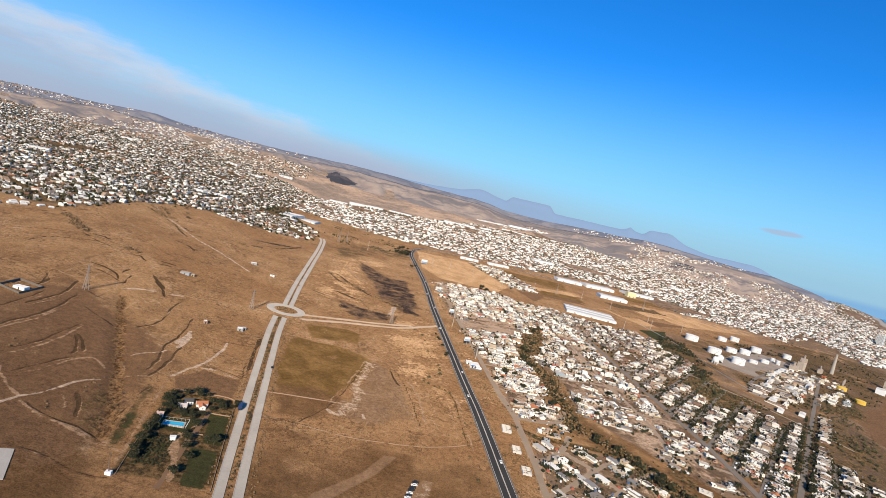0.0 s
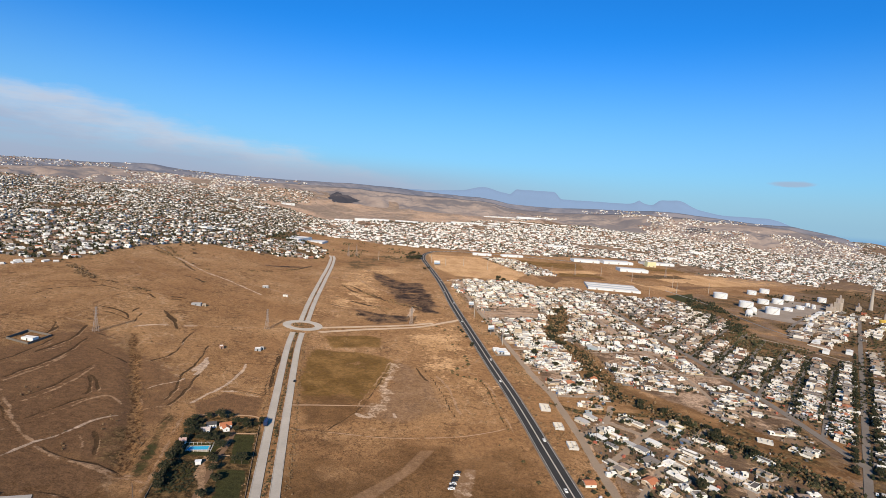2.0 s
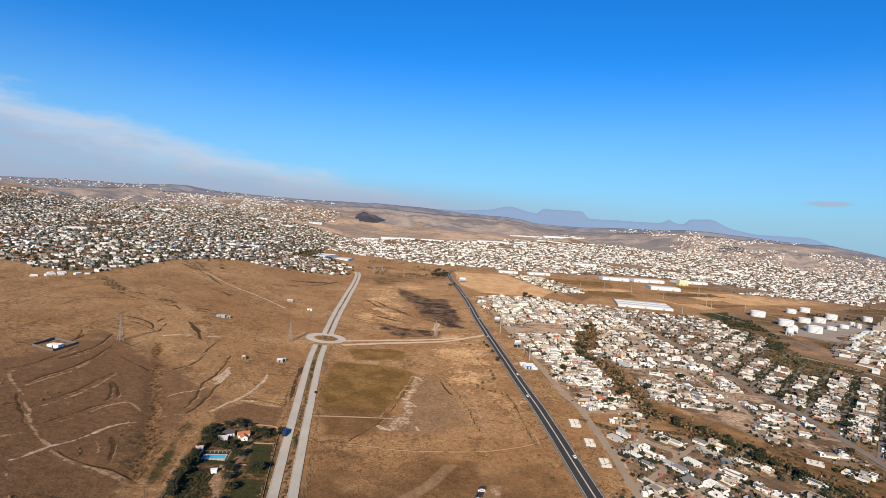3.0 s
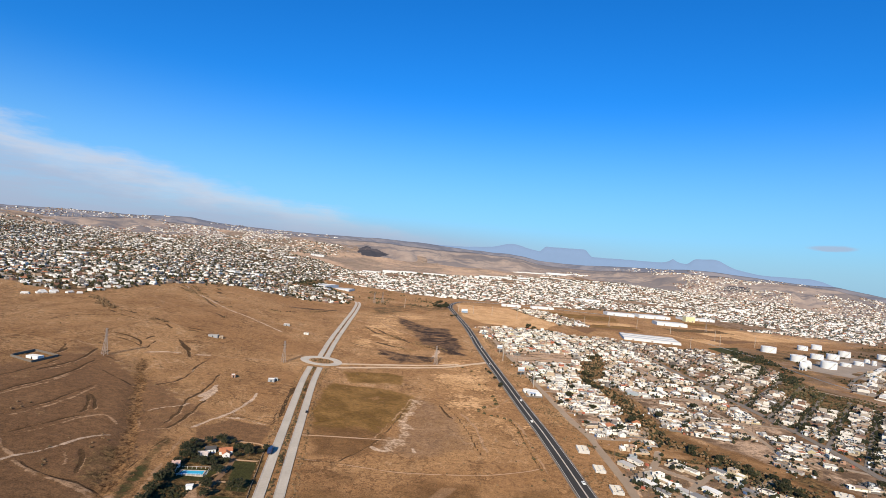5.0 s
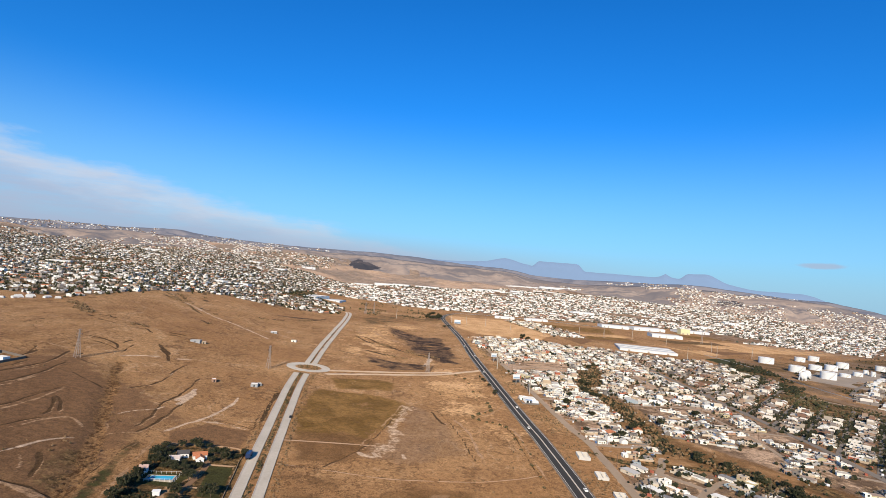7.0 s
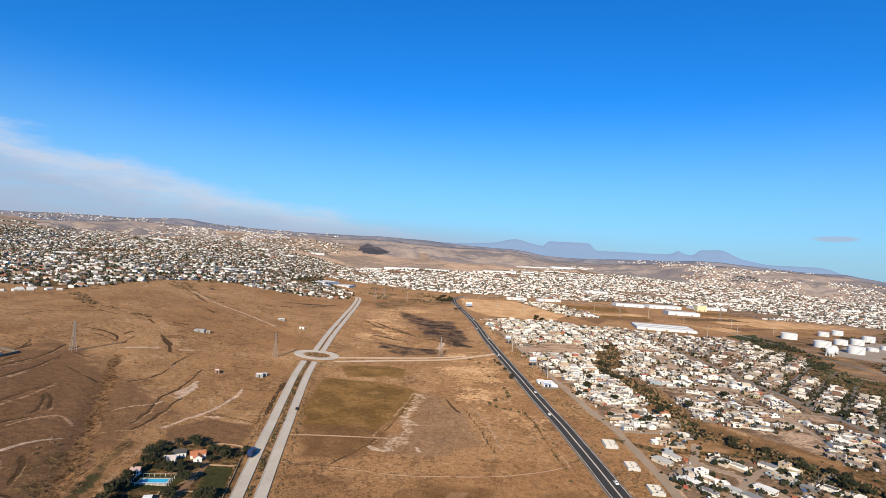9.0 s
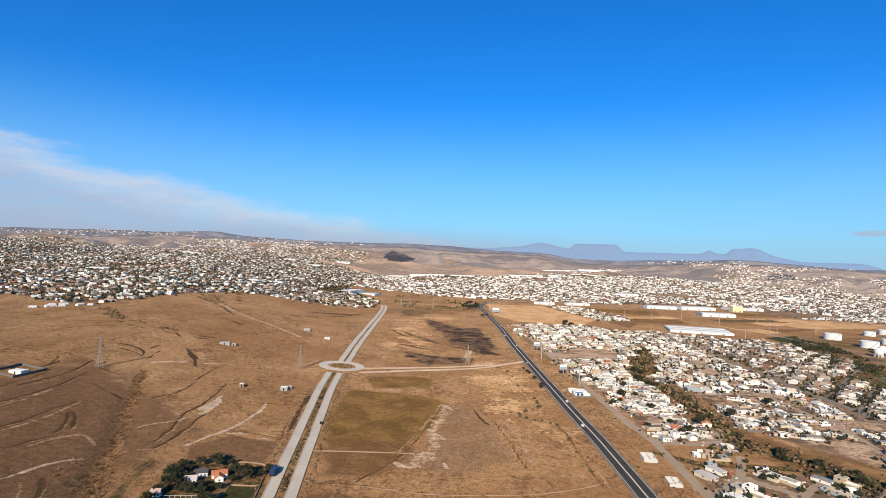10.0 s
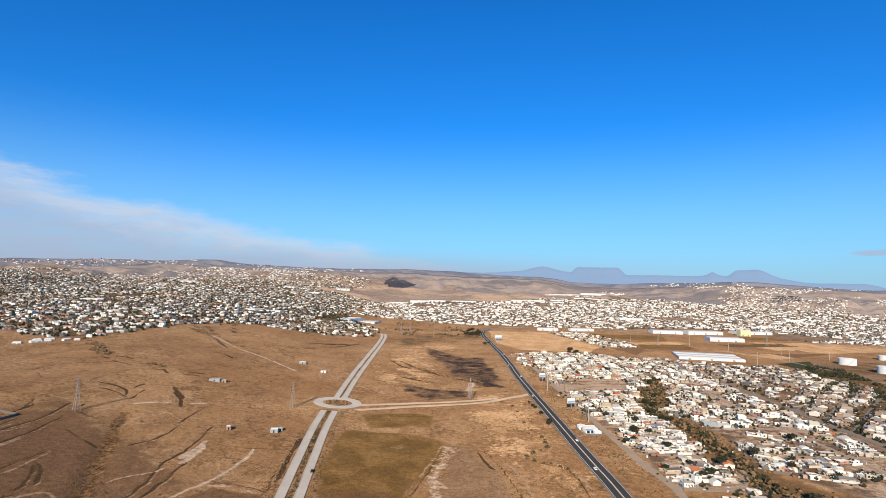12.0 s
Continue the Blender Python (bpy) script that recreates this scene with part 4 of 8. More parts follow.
def build_sea():
    m = surface("sea_water", (0.05, 0.22, 0.36), rough=0.3, spec=0.5, var=0.3, scales=(0.01, 0.15), bump=0.1)
    ys = np.concatenate([np.linspace(-400, 2000, 60), np.linspace(2100, 11000, 60)])
    xs = np.interp(ys, SHORE_Y, SHORE_X) + np.where(ys > 4800, (ys - 4800) * 0.96, 0) + 75 + 8 * np.sin(ys / 60)
    rows = [np.stack([xs + (16000 - xs) * f, ys, -10.5 + 0 * ys], -1) for f in (0, 0.02, 0.1, 0.35, 1)]
    n = len(ys)
    faces = [(a * n + i, (a + 1) * n + i, (a + 1) * n + i + 1, a * n + i + 1) for a in range(4) for i in range(n - 1)]
    me = bpy.data.meshes.new("water")
    me.from_pydata(np.concatenate(rows).tolist(), [], faces)
    me.materials.append(m)
    tagged(new("water", me), "blue sea beyond a grey beach", "sea", kind="structure")


build_sea()


def ridge_height(az):
    """Top of the far range, in degrees above the eye, by bearing."""
    mesa = 0.72 * ease((az - 12.0) / 0.8) * ease((17.5 - az) / 0.9)
    left = 0.50 * np.exp(-(((az - 9.3) / 1.5) ** 2)) + 0.24 * ease((az - 3) / 5) * ease((12.6 - az) / 1.0)
    horn = 0.42 * np.exp(-(np.abs((az - 25.0) / 0.42) ** 1.3))
    block = 0.62 * ease((az - 26.2) / 0.8) * ease((30.6 - az) / 2.2) * (0.86 + 0.06 * np.exp(-(((az - 27.2) / 0.4) ** 2)) + 0.2 * np.exp(-(((az - 28.7) / 0.9) ** 2)))
    base = 1.5 - 0.55 * ease((az - 29) / 4) - 0.35 * ease((-az + 2) / 6)
    base = base - 4.5 * ease((az - 36) / 9)
    return base + mesa + left + horn + block + 0.08 * (rough_grain(az * 3.0, az * 0 + 7, 2.0, 2) - 0.5)


SKYLINE_AZ = (-75, -41, -35, -28, -23, -19, -14, -7, 0, 3, 9, 12, 17, 25, 32, 38, 42, 46, 75)
SKYLINE = (1.0, 1.45, 1.5, 1.75, 1.9, 1.55, 1.6, 1.58, 1.58, 1.4, 1.2, 0.75, 0.6, 0.9, 0.72, 0.5, -0.3, -2.4, -2.6)


def ridge_top(az, lower, jag, seed):
    return np.interp(az, SKYLINE_AZ, SKYLINE) - lower + jag * (rough_grain(az / 7.0, az * 0 + seed, 1.0, seed, 5) - 0.5)


def ridge_at(az, f, r0, r1, lower, jag, seed):
    """Place on a far chain of hills: bearing, and 0 at its foot to 1 on its crest."""
    az, f = np.asarray(az, float), np.asarray(f, float)
    sn, cs = np.sin(np.radians(az)), np.cos(np.radians(az))
    r, top = r0 + (r1 - r0) * f, 120 + r1 * np.tan(np.radians(ridge_top(az, lower, jag, seed)))
    low = land(r0 * sn, r0 * cs) - 8
    spur = 0.75 + 0.5 * rough_grain(az * 0.55 + f * 0.8, az * 0 + seed, 1.0, seed + 7, 4)
    bump = 62 * (rough_grain(az * 0.7, f * 3, 1.0, seed + 3, 5) - 0.5) * np.sin(f * math.pi)
    return np.stack([r * sn, r * cs, low + (top - low) * f ** (0.8 * spur) + bump], -1)


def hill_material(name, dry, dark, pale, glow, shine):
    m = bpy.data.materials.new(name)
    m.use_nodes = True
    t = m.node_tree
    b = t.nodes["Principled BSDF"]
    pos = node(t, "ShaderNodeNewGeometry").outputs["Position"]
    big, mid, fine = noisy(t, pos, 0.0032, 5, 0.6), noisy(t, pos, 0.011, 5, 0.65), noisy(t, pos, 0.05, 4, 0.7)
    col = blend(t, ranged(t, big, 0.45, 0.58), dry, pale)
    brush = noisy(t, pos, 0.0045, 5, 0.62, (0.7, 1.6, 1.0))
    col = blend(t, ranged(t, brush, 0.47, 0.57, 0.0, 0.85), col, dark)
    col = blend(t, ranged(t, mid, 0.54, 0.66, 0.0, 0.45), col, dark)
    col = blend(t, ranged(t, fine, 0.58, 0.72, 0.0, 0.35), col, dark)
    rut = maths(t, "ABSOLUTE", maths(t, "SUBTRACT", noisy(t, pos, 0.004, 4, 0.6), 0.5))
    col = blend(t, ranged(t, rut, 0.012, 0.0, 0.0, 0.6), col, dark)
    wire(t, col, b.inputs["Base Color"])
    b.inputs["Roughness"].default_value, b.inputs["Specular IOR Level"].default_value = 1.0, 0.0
    # bluish glow laid over the slopes in place of distance haze
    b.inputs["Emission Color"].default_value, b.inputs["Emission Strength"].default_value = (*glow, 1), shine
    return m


NEAR_RIDGE, FAR_RIDGE = (3350, 3950, 0.40, 0.55, 3), (4030, 4400, 0.02, 0.45, 12)


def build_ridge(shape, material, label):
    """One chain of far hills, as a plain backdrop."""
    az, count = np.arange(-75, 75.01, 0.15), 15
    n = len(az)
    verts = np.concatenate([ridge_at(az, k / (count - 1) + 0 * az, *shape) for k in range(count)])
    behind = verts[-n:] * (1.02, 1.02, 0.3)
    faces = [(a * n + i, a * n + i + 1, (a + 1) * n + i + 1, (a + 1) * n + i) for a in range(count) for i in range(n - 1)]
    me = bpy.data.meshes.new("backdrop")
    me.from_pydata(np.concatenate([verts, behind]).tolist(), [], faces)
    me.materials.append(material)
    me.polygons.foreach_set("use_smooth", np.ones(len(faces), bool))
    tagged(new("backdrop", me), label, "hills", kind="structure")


# the farther chain takes more of the painted haze glow
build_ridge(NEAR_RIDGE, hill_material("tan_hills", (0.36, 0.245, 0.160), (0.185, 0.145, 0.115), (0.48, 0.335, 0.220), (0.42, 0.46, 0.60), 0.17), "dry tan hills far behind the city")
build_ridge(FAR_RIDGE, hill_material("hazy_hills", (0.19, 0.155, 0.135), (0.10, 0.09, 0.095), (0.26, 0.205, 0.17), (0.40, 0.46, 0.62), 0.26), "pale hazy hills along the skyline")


def hill_patch(outline, material, label, seed):
    """A ragged patch of other growth on the nearer hills: bearing and 0 to 1 up the slope."""
    p = np.array(outline)
    az, f = np.meshgrid(np.linspace(p[:, 0].min() - 0.3, p[:, 0].max() + 0.3, 110), np.linspace(max(0.0, p[:, 1].min() - 0.03), p[:, 1].max() + 0.03, 40))
    ny, nx = az.shape
    wander = rough_grain(az * 6, f * 20, 1.0, seed, 3) - 0.5
    inner = inside(az + 0.35 * wander, f + 0.05 * wander, outline)
    verts = ridge_at(az.ravel(), f.ravel(), *NEAR_RIDGE) + (0, 0, 2.5)
    q = np.arange(nx * ny).reshape(ny, nx)
    keep = (inner[:-1, :-1] & inner[1:, 1:]).ravel()
    faces = np.stack([q[:-1, :-1], q[:-1, 1:], q[1:, 1:], q[1:, :-1]], -1).reshape(-1, 4)[keep]
    me = bpy.data.meshes.new("burnt_slope")
    me.from_pydata(verts.tolist(), [], faces.tolist())
    me.materials.append(material)
    me.polygons.foreach_set("use_smooth", np.ones(len(faces), bool))
    tagged(new("burnt_slope", me), label, "hillside", kind="structure")


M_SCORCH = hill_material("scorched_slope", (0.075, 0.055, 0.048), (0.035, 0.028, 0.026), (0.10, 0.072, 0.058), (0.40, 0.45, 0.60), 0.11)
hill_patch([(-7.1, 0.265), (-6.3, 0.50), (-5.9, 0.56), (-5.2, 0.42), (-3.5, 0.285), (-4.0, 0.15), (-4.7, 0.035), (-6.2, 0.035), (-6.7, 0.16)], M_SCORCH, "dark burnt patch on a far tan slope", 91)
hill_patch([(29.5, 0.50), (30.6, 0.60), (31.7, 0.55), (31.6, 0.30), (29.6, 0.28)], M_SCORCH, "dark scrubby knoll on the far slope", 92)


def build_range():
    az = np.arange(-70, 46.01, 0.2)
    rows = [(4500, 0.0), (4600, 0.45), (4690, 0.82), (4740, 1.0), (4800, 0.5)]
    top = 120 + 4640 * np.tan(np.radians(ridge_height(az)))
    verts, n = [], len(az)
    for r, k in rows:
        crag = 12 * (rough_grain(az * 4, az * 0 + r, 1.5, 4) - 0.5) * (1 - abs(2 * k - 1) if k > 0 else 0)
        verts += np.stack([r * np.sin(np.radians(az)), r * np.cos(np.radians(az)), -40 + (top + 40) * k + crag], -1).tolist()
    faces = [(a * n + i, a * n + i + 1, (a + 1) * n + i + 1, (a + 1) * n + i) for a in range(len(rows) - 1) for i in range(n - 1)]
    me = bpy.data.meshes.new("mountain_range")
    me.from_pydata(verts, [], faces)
    m = surface("far_range_haze_glow", (0.05, 0.08, 0.12), var=0.25, scales=(0.004, 0.02), bump=0, rough=1.0, spec=0.0)
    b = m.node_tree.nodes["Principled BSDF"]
    # blue emission paints the air's haze over the range
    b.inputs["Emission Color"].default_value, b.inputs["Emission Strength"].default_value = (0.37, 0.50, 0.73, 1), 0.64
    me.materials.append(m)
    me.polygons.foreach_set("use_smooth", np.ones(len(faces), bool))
    tagged(new("backdrop", me), "far mountain range with a flat mesa and a pointed horn, under painted blue haze", "mountains", kind="structure")


build_range()


# ---- small builders ----
def bag():
    return bmesh.new()


def box(bm, x0, x1, y0, y1, z0, z1, turn=None):
    vs = [bm.verts.new(p) for p in ((x0, y0, z0), (x1, y0, z0), (x1, y1, z0), (x0, y1, z0), (x0, y0, z1), (x1, y0, z1), (x1, y1, z1), (x0, y1, z1))]
    if turn:
        for v in vs:
            v.co = turn @ v.co
    for f in ((3, 2, 1, 0), (4, 5, 6, 7), (0, 1, 5, 4), (1, 2, 6, 5), (2, 3, 7, 6), (3, 0, 4, 7)):
        bm.faces.new([vs[i] for i in f])
    return vs


def tube(bm, a, b, ra, rb=None, sides=8, caps=True):
    a, b, rb = Vector(a), Vector(b), ra if rb is None else rb
    q = (b - a).to_track_quat("Z", "Y")
    rings = [[bm.verts.new(p + q @ Vector((r * math.cos(2 * math.pi * k / sides), r * math.sin(2 * math.pi * k / sides), 0))) for k in range(sides)] for p, r in ((a, ra), (b, rb))]
    for k in range(sides):
        bm.faces.new((rings[0][k], rings[0][(k + 1) % sides], rings[1][(k + 1) % sides], rings[1][k]))
    if caps:
        bm.faces.new(rings[1])
        bm.faces.new(rings[0][::-1])


def part(name, bm, material, parent=None, label=""):
    me = bpy.data.meshes.new(name)
    bm.normal_update()
    bm.to_mesh(me)
    bm.free()
    me.materials.append(material)
    ob = new(name, me)
    ob.parent = parent
    return tagged(ob, label)


def stuff(name, verts, faces, mats, index, label, category, parent=None):
    me = bpy.data.meshes.new(name)
    me.from_pydata(np.asarray(verts).tolist(), [], np.asarray(faces).tolist())
    for m in mats:
        me.materials.append(m)
    if index is not None:
        me.polygons.foreach_set("material_index", np.asarray(index, np.int32))
    return tagged(new(name, me), label, category, kind="stuff")


def strip(name, pts, width, material, lift=0.2, shift=0.0, fray=0.0, drop=0.6, label="", category="road", kind="structure", closed=False, seed=0, step=4.0):
    """A band of paving laid over the ground along a line, with sides that reach into it."""
    line = smooth_path(pts, step)
    if closed:
        line = line[:-1]
        ahead = np.roll(line, -1, 0) - np.roll(line, 1, 0)
    else:
        ahead = np.gradient(line, axis=0)
    ahead /= np.linalg.norm(ahead, axis=1)[:, None]
    side = np.stack([ahead[:, 1], -ahead[:, 0]], -1)
    n = len(line)
    s = np.arange(n) * step
    half_l = width / 2 * (1 + fray * (grain(s / 9, s * 0, 20 + seed) - 0.5) * 2)
    half_r = width / 2 * (1 + fray * (grain(s / 9, s * 0, 40 + seed) - 0.5) * 2)
    rows = []
    for k, dz in ((-1, -drop), (-1, 0), (0, 0.03), (1, 0), (1, -drop)):
        off = shift + (k * np.where(k < 0, half_l, half_r) if k else 0 * s)
        q = line + side * off[:, None]
        rows.append(np.c_[q, land(q[:, 0], q[:, 1]) + lift + dz])
    verts = np.concatenate(rows)
    last = n if closed else n - 1
    faces = [(a * n + (i + 1) % n, a * n + i, (a + 1) * n + i, (a + 1) * n + (i + 1) % n) for a in range(4) for i in range(last)]
    me = bpy.data.meshes.new(name)
    me.from_pydata(verts.tolist(), [], faces)
    me.flip_normals()
    me.materials.append(material)
    return tagged(new(name, me), label, category, kind=kind)


# ---- roads and tracks ----
def ring(r, n=24):
    return [(HUB[0] + r * math.cos(2 * math.pi * k / n), HUB[1] + r * math.sin(2 * math.pi * k / n)) for k in range(n + 1)]


for line, apart in ((BOULEVARD_S, 5.3), (BOULEVARD_N, 4.2)):
    for side in (-1, 1):
        strip("road", line, 5.3, M_CONC, 0.30, side * apart, fray=0.07, seed=side + 2, label="pale concrete carriageway of a divided boulevard", category="road")
        for edge in (-2.8, 2.8):
            strip("kerb", line, 0.35, M_KERB, 0.48, side * apart + edge, label="pale concrete kerb along the boulevard", category="kerb")
strip("roundabout_road", ring(19.5), 8.0, M_CONC, 0.34, label="pale concrete ring road of a roundabout", closed=True)
strip("kerb", ring(15.1), 0.6, M_KERB, 0.52, label="pale kerb round the middle of the roundabout", category="kerb", closed=True)
strip("kerb", ring(23.9), 0.6, M_KERB, 0.46, label="pale kerb round the outside of the roundabout", category="kerb", closed=True)
strip("link_road", LINK, 6.0, M_DIRT, 0.26, fray=0.2, label="pale unpaved link road from the roundabout to the highway")
strip("link_road", LINK_NORTH, 6.0, M_DIRT, 0.26, fray=0.25, label="pale unpaved second carriageway of the link road", seed=3)
for n, line in enumerate(([(-57, 394), (-23, 393), (17, 390), (61, 394), (92, 405), (104, 412)], [(-64, 437), (-30, 443), (-2, 448)])):
    strip("footpath", line, 0.8 + 0.7 * n, M_SAND, 0.1, fray=0.3, drop=0.3, label="thin pale footpath worn across the field", category="footpath", seed=n)
strip("highway", HIGHWAY, 11.4, M_ASPH, 0.35, label="dark asphalt highway with two carriageways")
strip("shoulder", HIGHWAY, 0.9, M_STREET, 0.30, -6.3, fray=0.2, label="grey gravel shoulder of the highway", category="road shoulder")
strip("shoulder", HIGHWAY, 0.9, M_STREET, 0.30, 6.3, fray=0.2, label="grey gravel shoulder of the highway", category="road shoulder")
strip("median_strip", HIGHWAY, 0.8, M_KERB, 0.62, label="pale raised concrete median of the highway", category="median")
for off in (-5.2, 5.2):
    strip("road_marking", HIGHWAY, 0.3, M_LINE, 0.42, off, drop=0.05, label="white edge line on the highway", category="road marking")
M_LANE = surface("dusty_lane", (0.31, 0.225, 0.150), scales=(0.05, 0.8), var=0.5)
for n, line in enumerate(DIRT_LANES):
    strip("lane", line, 4.6, M_LANE, 0.16, fray=0.25, drop=0.5, label="dusty tan lane between house plots", category="lane", seed=n)
strip("lane", STREET, 6.0, M_LANE, 0.2, fray=0.18, drop=0.5, label="wide dusty street along the edge of the town", category="street")
for n, (a, b) in enumerate((((168, 812), (236, 818)), ((170, 828), (240, 836)), ((172, 846), (247, 856)), ((174, 866), (252, 878)), ((177, 886), (258, 898)))):
    strip("terrace_bank", [a, b], 1.6, M_SAND, 0.4, drop=1.5, fray=0.45, label="low earth bank of a terraced plot", category="wall", seed=n)
strip("avenue", AVENUE, 7.8, M_STREET, 0.28, label="worn grey paved avenue through the town")
for n, line in enumerate(CROSS_STREETS):
    strip("side_street", line, 4.6, M_STREET, 0.26, label="worn grey side street between house rows", seed=n)
strip("side_street", SHORE_ROAD, 5.6, M_STREET, 0.3, label="wide grey street with trees along it")


# ---- houses ----
def shell(bm, w, d, h, rim=0.45, thick=0.25, x=0.0, y=0.0, z=-1.2):
    """Outer walls with a parapet and a recessed top."""
    def loop(a, b, k):
        return [bm.verts.new((x + sx * a, y + sy * b, k)) for sx, sy in ((-1, -1), (1, -1), (1, 1), (-1, 1))]
    a, b = w / 2, d / 2
    rings = [loop(a, b, z), loop(a, b, h + rim), loop(a - thick, b - thick, h + rim), loop(a - thick, b - thick, h)]
    for lo, hi in zip(rings, rings[1:]):
        for k in range(4):
            bm.faces.new((lo[k], lo[(k + 1) % 4], hi[(k + 1) % 4], hi[k]))
    bm.faces.new(rings[3])


def windows(thing, w, d, h, rnd, floor=0.0, x=0.0, y=0.0, door=True):
    spots = [(-0.28, -1), (0.3, -1)] + ([(0.0, 1)] if w > 8 else [])
    for k, side in spots:
        bm = bag()
        yy = y + side * d / 2
        box(bm, x + k * w - 0.6, x + k * w + 0.6, yy - 0.05, yy + 0.05, floor + 1.0, floor + 2.1)
        part("window", bm, M_DARK, thing)
    for k in (-1, 1):
        bm = bag()
        xx = x + k * w / 2
        box(bm, xx - 0.05, xx + 0.05, y - 0.7, y + 0.5, floor + 1.0, floor + 2.1)
        part("window", bm, M_DARK, thing)
    if door:
        bm = bag()
        box(bm, x - 0.5, x + 0.5, y - d / 2 - 0.06, y - d / 2 + 0.04, 0.0, 2.05)
        part("door", bm, M_DOOR, thing)


def water_tank(thing, x, y, z):
    bm = bag()
    tube(bm, (x, y, z), (x, y, z + 1.1), 0.55, sides=10)
    tube(bm, (x, y, z + 1.1), (x, y, z + 1.4), 0.55, 0.2, sides=10)
    part("water_tank", bm, M_BLACK, thing, "black plastic roof tank")


def slab(thing, w, d, z, x=0.0, y=0.0, name="roof", material=None):
    bm = bag()
    box(bm, x - w / 2, x + w / 2, y - d / 2, y + d / 2, z, z + 0.07)
    part(name, bm, material or M_ROOF, thing)


def gable(thing, w, d, z, rise, material, x=0.0, y=0.0, over=0.5, t=0.15):
    """A pitched roof of two slabs, ridge along x."""
    bm = bag()
    for side in (-1, 1):
        a, e = d / 2 + over, w / 2 + over
        low, high = z - rise * over / (d / 2), z + rise
        p = [(-e, side * a, low), (e, side * a, low), (e, 0, high), (-e, 0, high)]
        lo = [bm.verts.new((x + q[0], y + q[1], q[2])) for q in p]
        hi = [bm.verts.new((x + q[0], y + q[1], q[2] + t)) for q in p]
        bm.faces.new(lo)
        bm.faces.new(hi[::-1])
        for k in range(4):
            bm.faces.new((lo[k], hi[k], hi[(k + 1) % 4], lo[(k + 1) % 4]))
    bmesh.ops.recalc_face_normals(bm, faces=bm.faces)
    part("roof", bm, material, thing)


def yard_wall(thing, w, d, back, front, rnd):
    bm = bag()
    x, t, h = w / 2, 0.2, rnd.uniform(1.4, 2.1)
    box(bm, -x, x, back - t, back, -1.2, h)
    box(bm, -x, -x + t, front, back - t, -1.2, h)
    box(bm, x - t, x, front, back - t, -1.2, h)
    box(bm, -x + t, -x * 0.2, front, front + t, -1.2, h * 0.8)
    part("yard_wall", bm, M_WALL, thing)


def house_flat(rnd):
    w, d, h = rnd.uniform(5.5, 8), rnd.uniform(10, 15), rnd.uniform(2.3, 2.8)
    thing = new("house")
    bm = bag()
    shell(bm, w, d, h, rim=0.3)
    part("wall", bm, M_WALL, thing)
    slab(thing, w - 0.55, d - 0.55, h + 0.02)
    windows(thing, w, d, h, rnd)
    if rnd.random() < 0.6:
        water_tank(thing, w * rnd.uniform(-0.3, 0.3), d * rnd.uniform(-0.3, 0.3), h + 0.1)
    if rnd.random() < 0.7:
        yard_wall(thing, w + rnd.uniform(1, 4), d, d / 2 + rnd.uniform(2, 6), -d / 2 - rnd.uniform(1.5, 4), rnd)
    return tagged(thing, "single-storey flat-roofed masonry house with a low parapet", "house")


def house_two(rnd):
    w, d = rnd.uniform(6.5, 8.5), rnd.uniform(11, 15)
    thing = new("house")
    bm = bag()
    shell(bm, w, d, 2.7)
    part("wall", bm, M_WALL, thing)
    slab(thing, w - 0.55, d - 0.55, 2.72)
    d2 = d * rnd.uniform(0.3, 0.5)
    y2 = (d - d2) / 2 - 0.02
    bm = bag()
    shell(bm, w - 0.04, d2, 5.3, y=y2, z=2.8)
    part("upper_wall", bm, M_WALL, thing)
    slab(thing, w - 0.6, d2 - 0.55, 5.32, y=y2, name="upper_roof")
    windows(thing, w, d, 2.7, rnd)
    windows(thing, w - 0.04, d2, 2.7, rnd, floor=2.8, y=y2, door=False)
    water_tank(thing, w * 0.25, y2, 5.4)
    return tagged(thing, "two-storey flat-roofed masonry house with a roof terrace", "house")


def house_ell(rnd):
    w, d = rnd.uniform(9, 13), rnd.uniform(5, 6.5)
    thing = new("house")
    bm = bag()
    shell(bm, w, d, 2.7)
    part("wall", bm, M_WALL, thing)
    slab(thing, w - 0.55, d - 0.55, 2.72)
    w2, d2 = w * 0.45, rnd.uniform(4, 7)
    x2, y2 = -w / 2 + w2 / 2, d / 2 + d2 / 2 - 0.02
    bm = bag()
    shell(bm, w2, d2, 2.5, x=x2, y=y2)
    part("wing_wall", bm, M_WALL, thing)
    slab(thing, w2 - 0.55, d2 - 0.55, 2.52, x2, y2, "wing_roof")
    windows(thing, w, d, 2.7, rnd)
    yard_wall(thing, w + 2, d, d / 2 + d2 + 2, -d / 2 - 2.5, rnd)
    return tagged(thing, "flat-roofed L-shaped masonry house with a walled yard", "house")


def house_tile(rnd):
    w, d = rnd.uniform(8, 11), rnd.uniform(7, 9)
    thing = new("house")
    bm = bag()
    shell(bm, w, d, 2.8, rim=0.05)
    part("wall", bm, M_WALL, thing)
    for s in (-1, 1):
        bm = bag()
        x = s * (w / 2 - 0.12)
        a, b, c = (bm.verts.new((x, y, z)) for y, z in ((-d / 2, 2.85), (d / 2, 2.85), (0, 4.4)))
        bm.faces.new((a, b, c))
        part("gable_wall", bm, M_WALL, thing)
    gable(thing, w, d, 2.87, 1.55, M_TILE)
    windows(thing, w, d, 2.8, rnd)
    return tagged(thing, "single-storey house with a pitched clay-tile roof", "house")


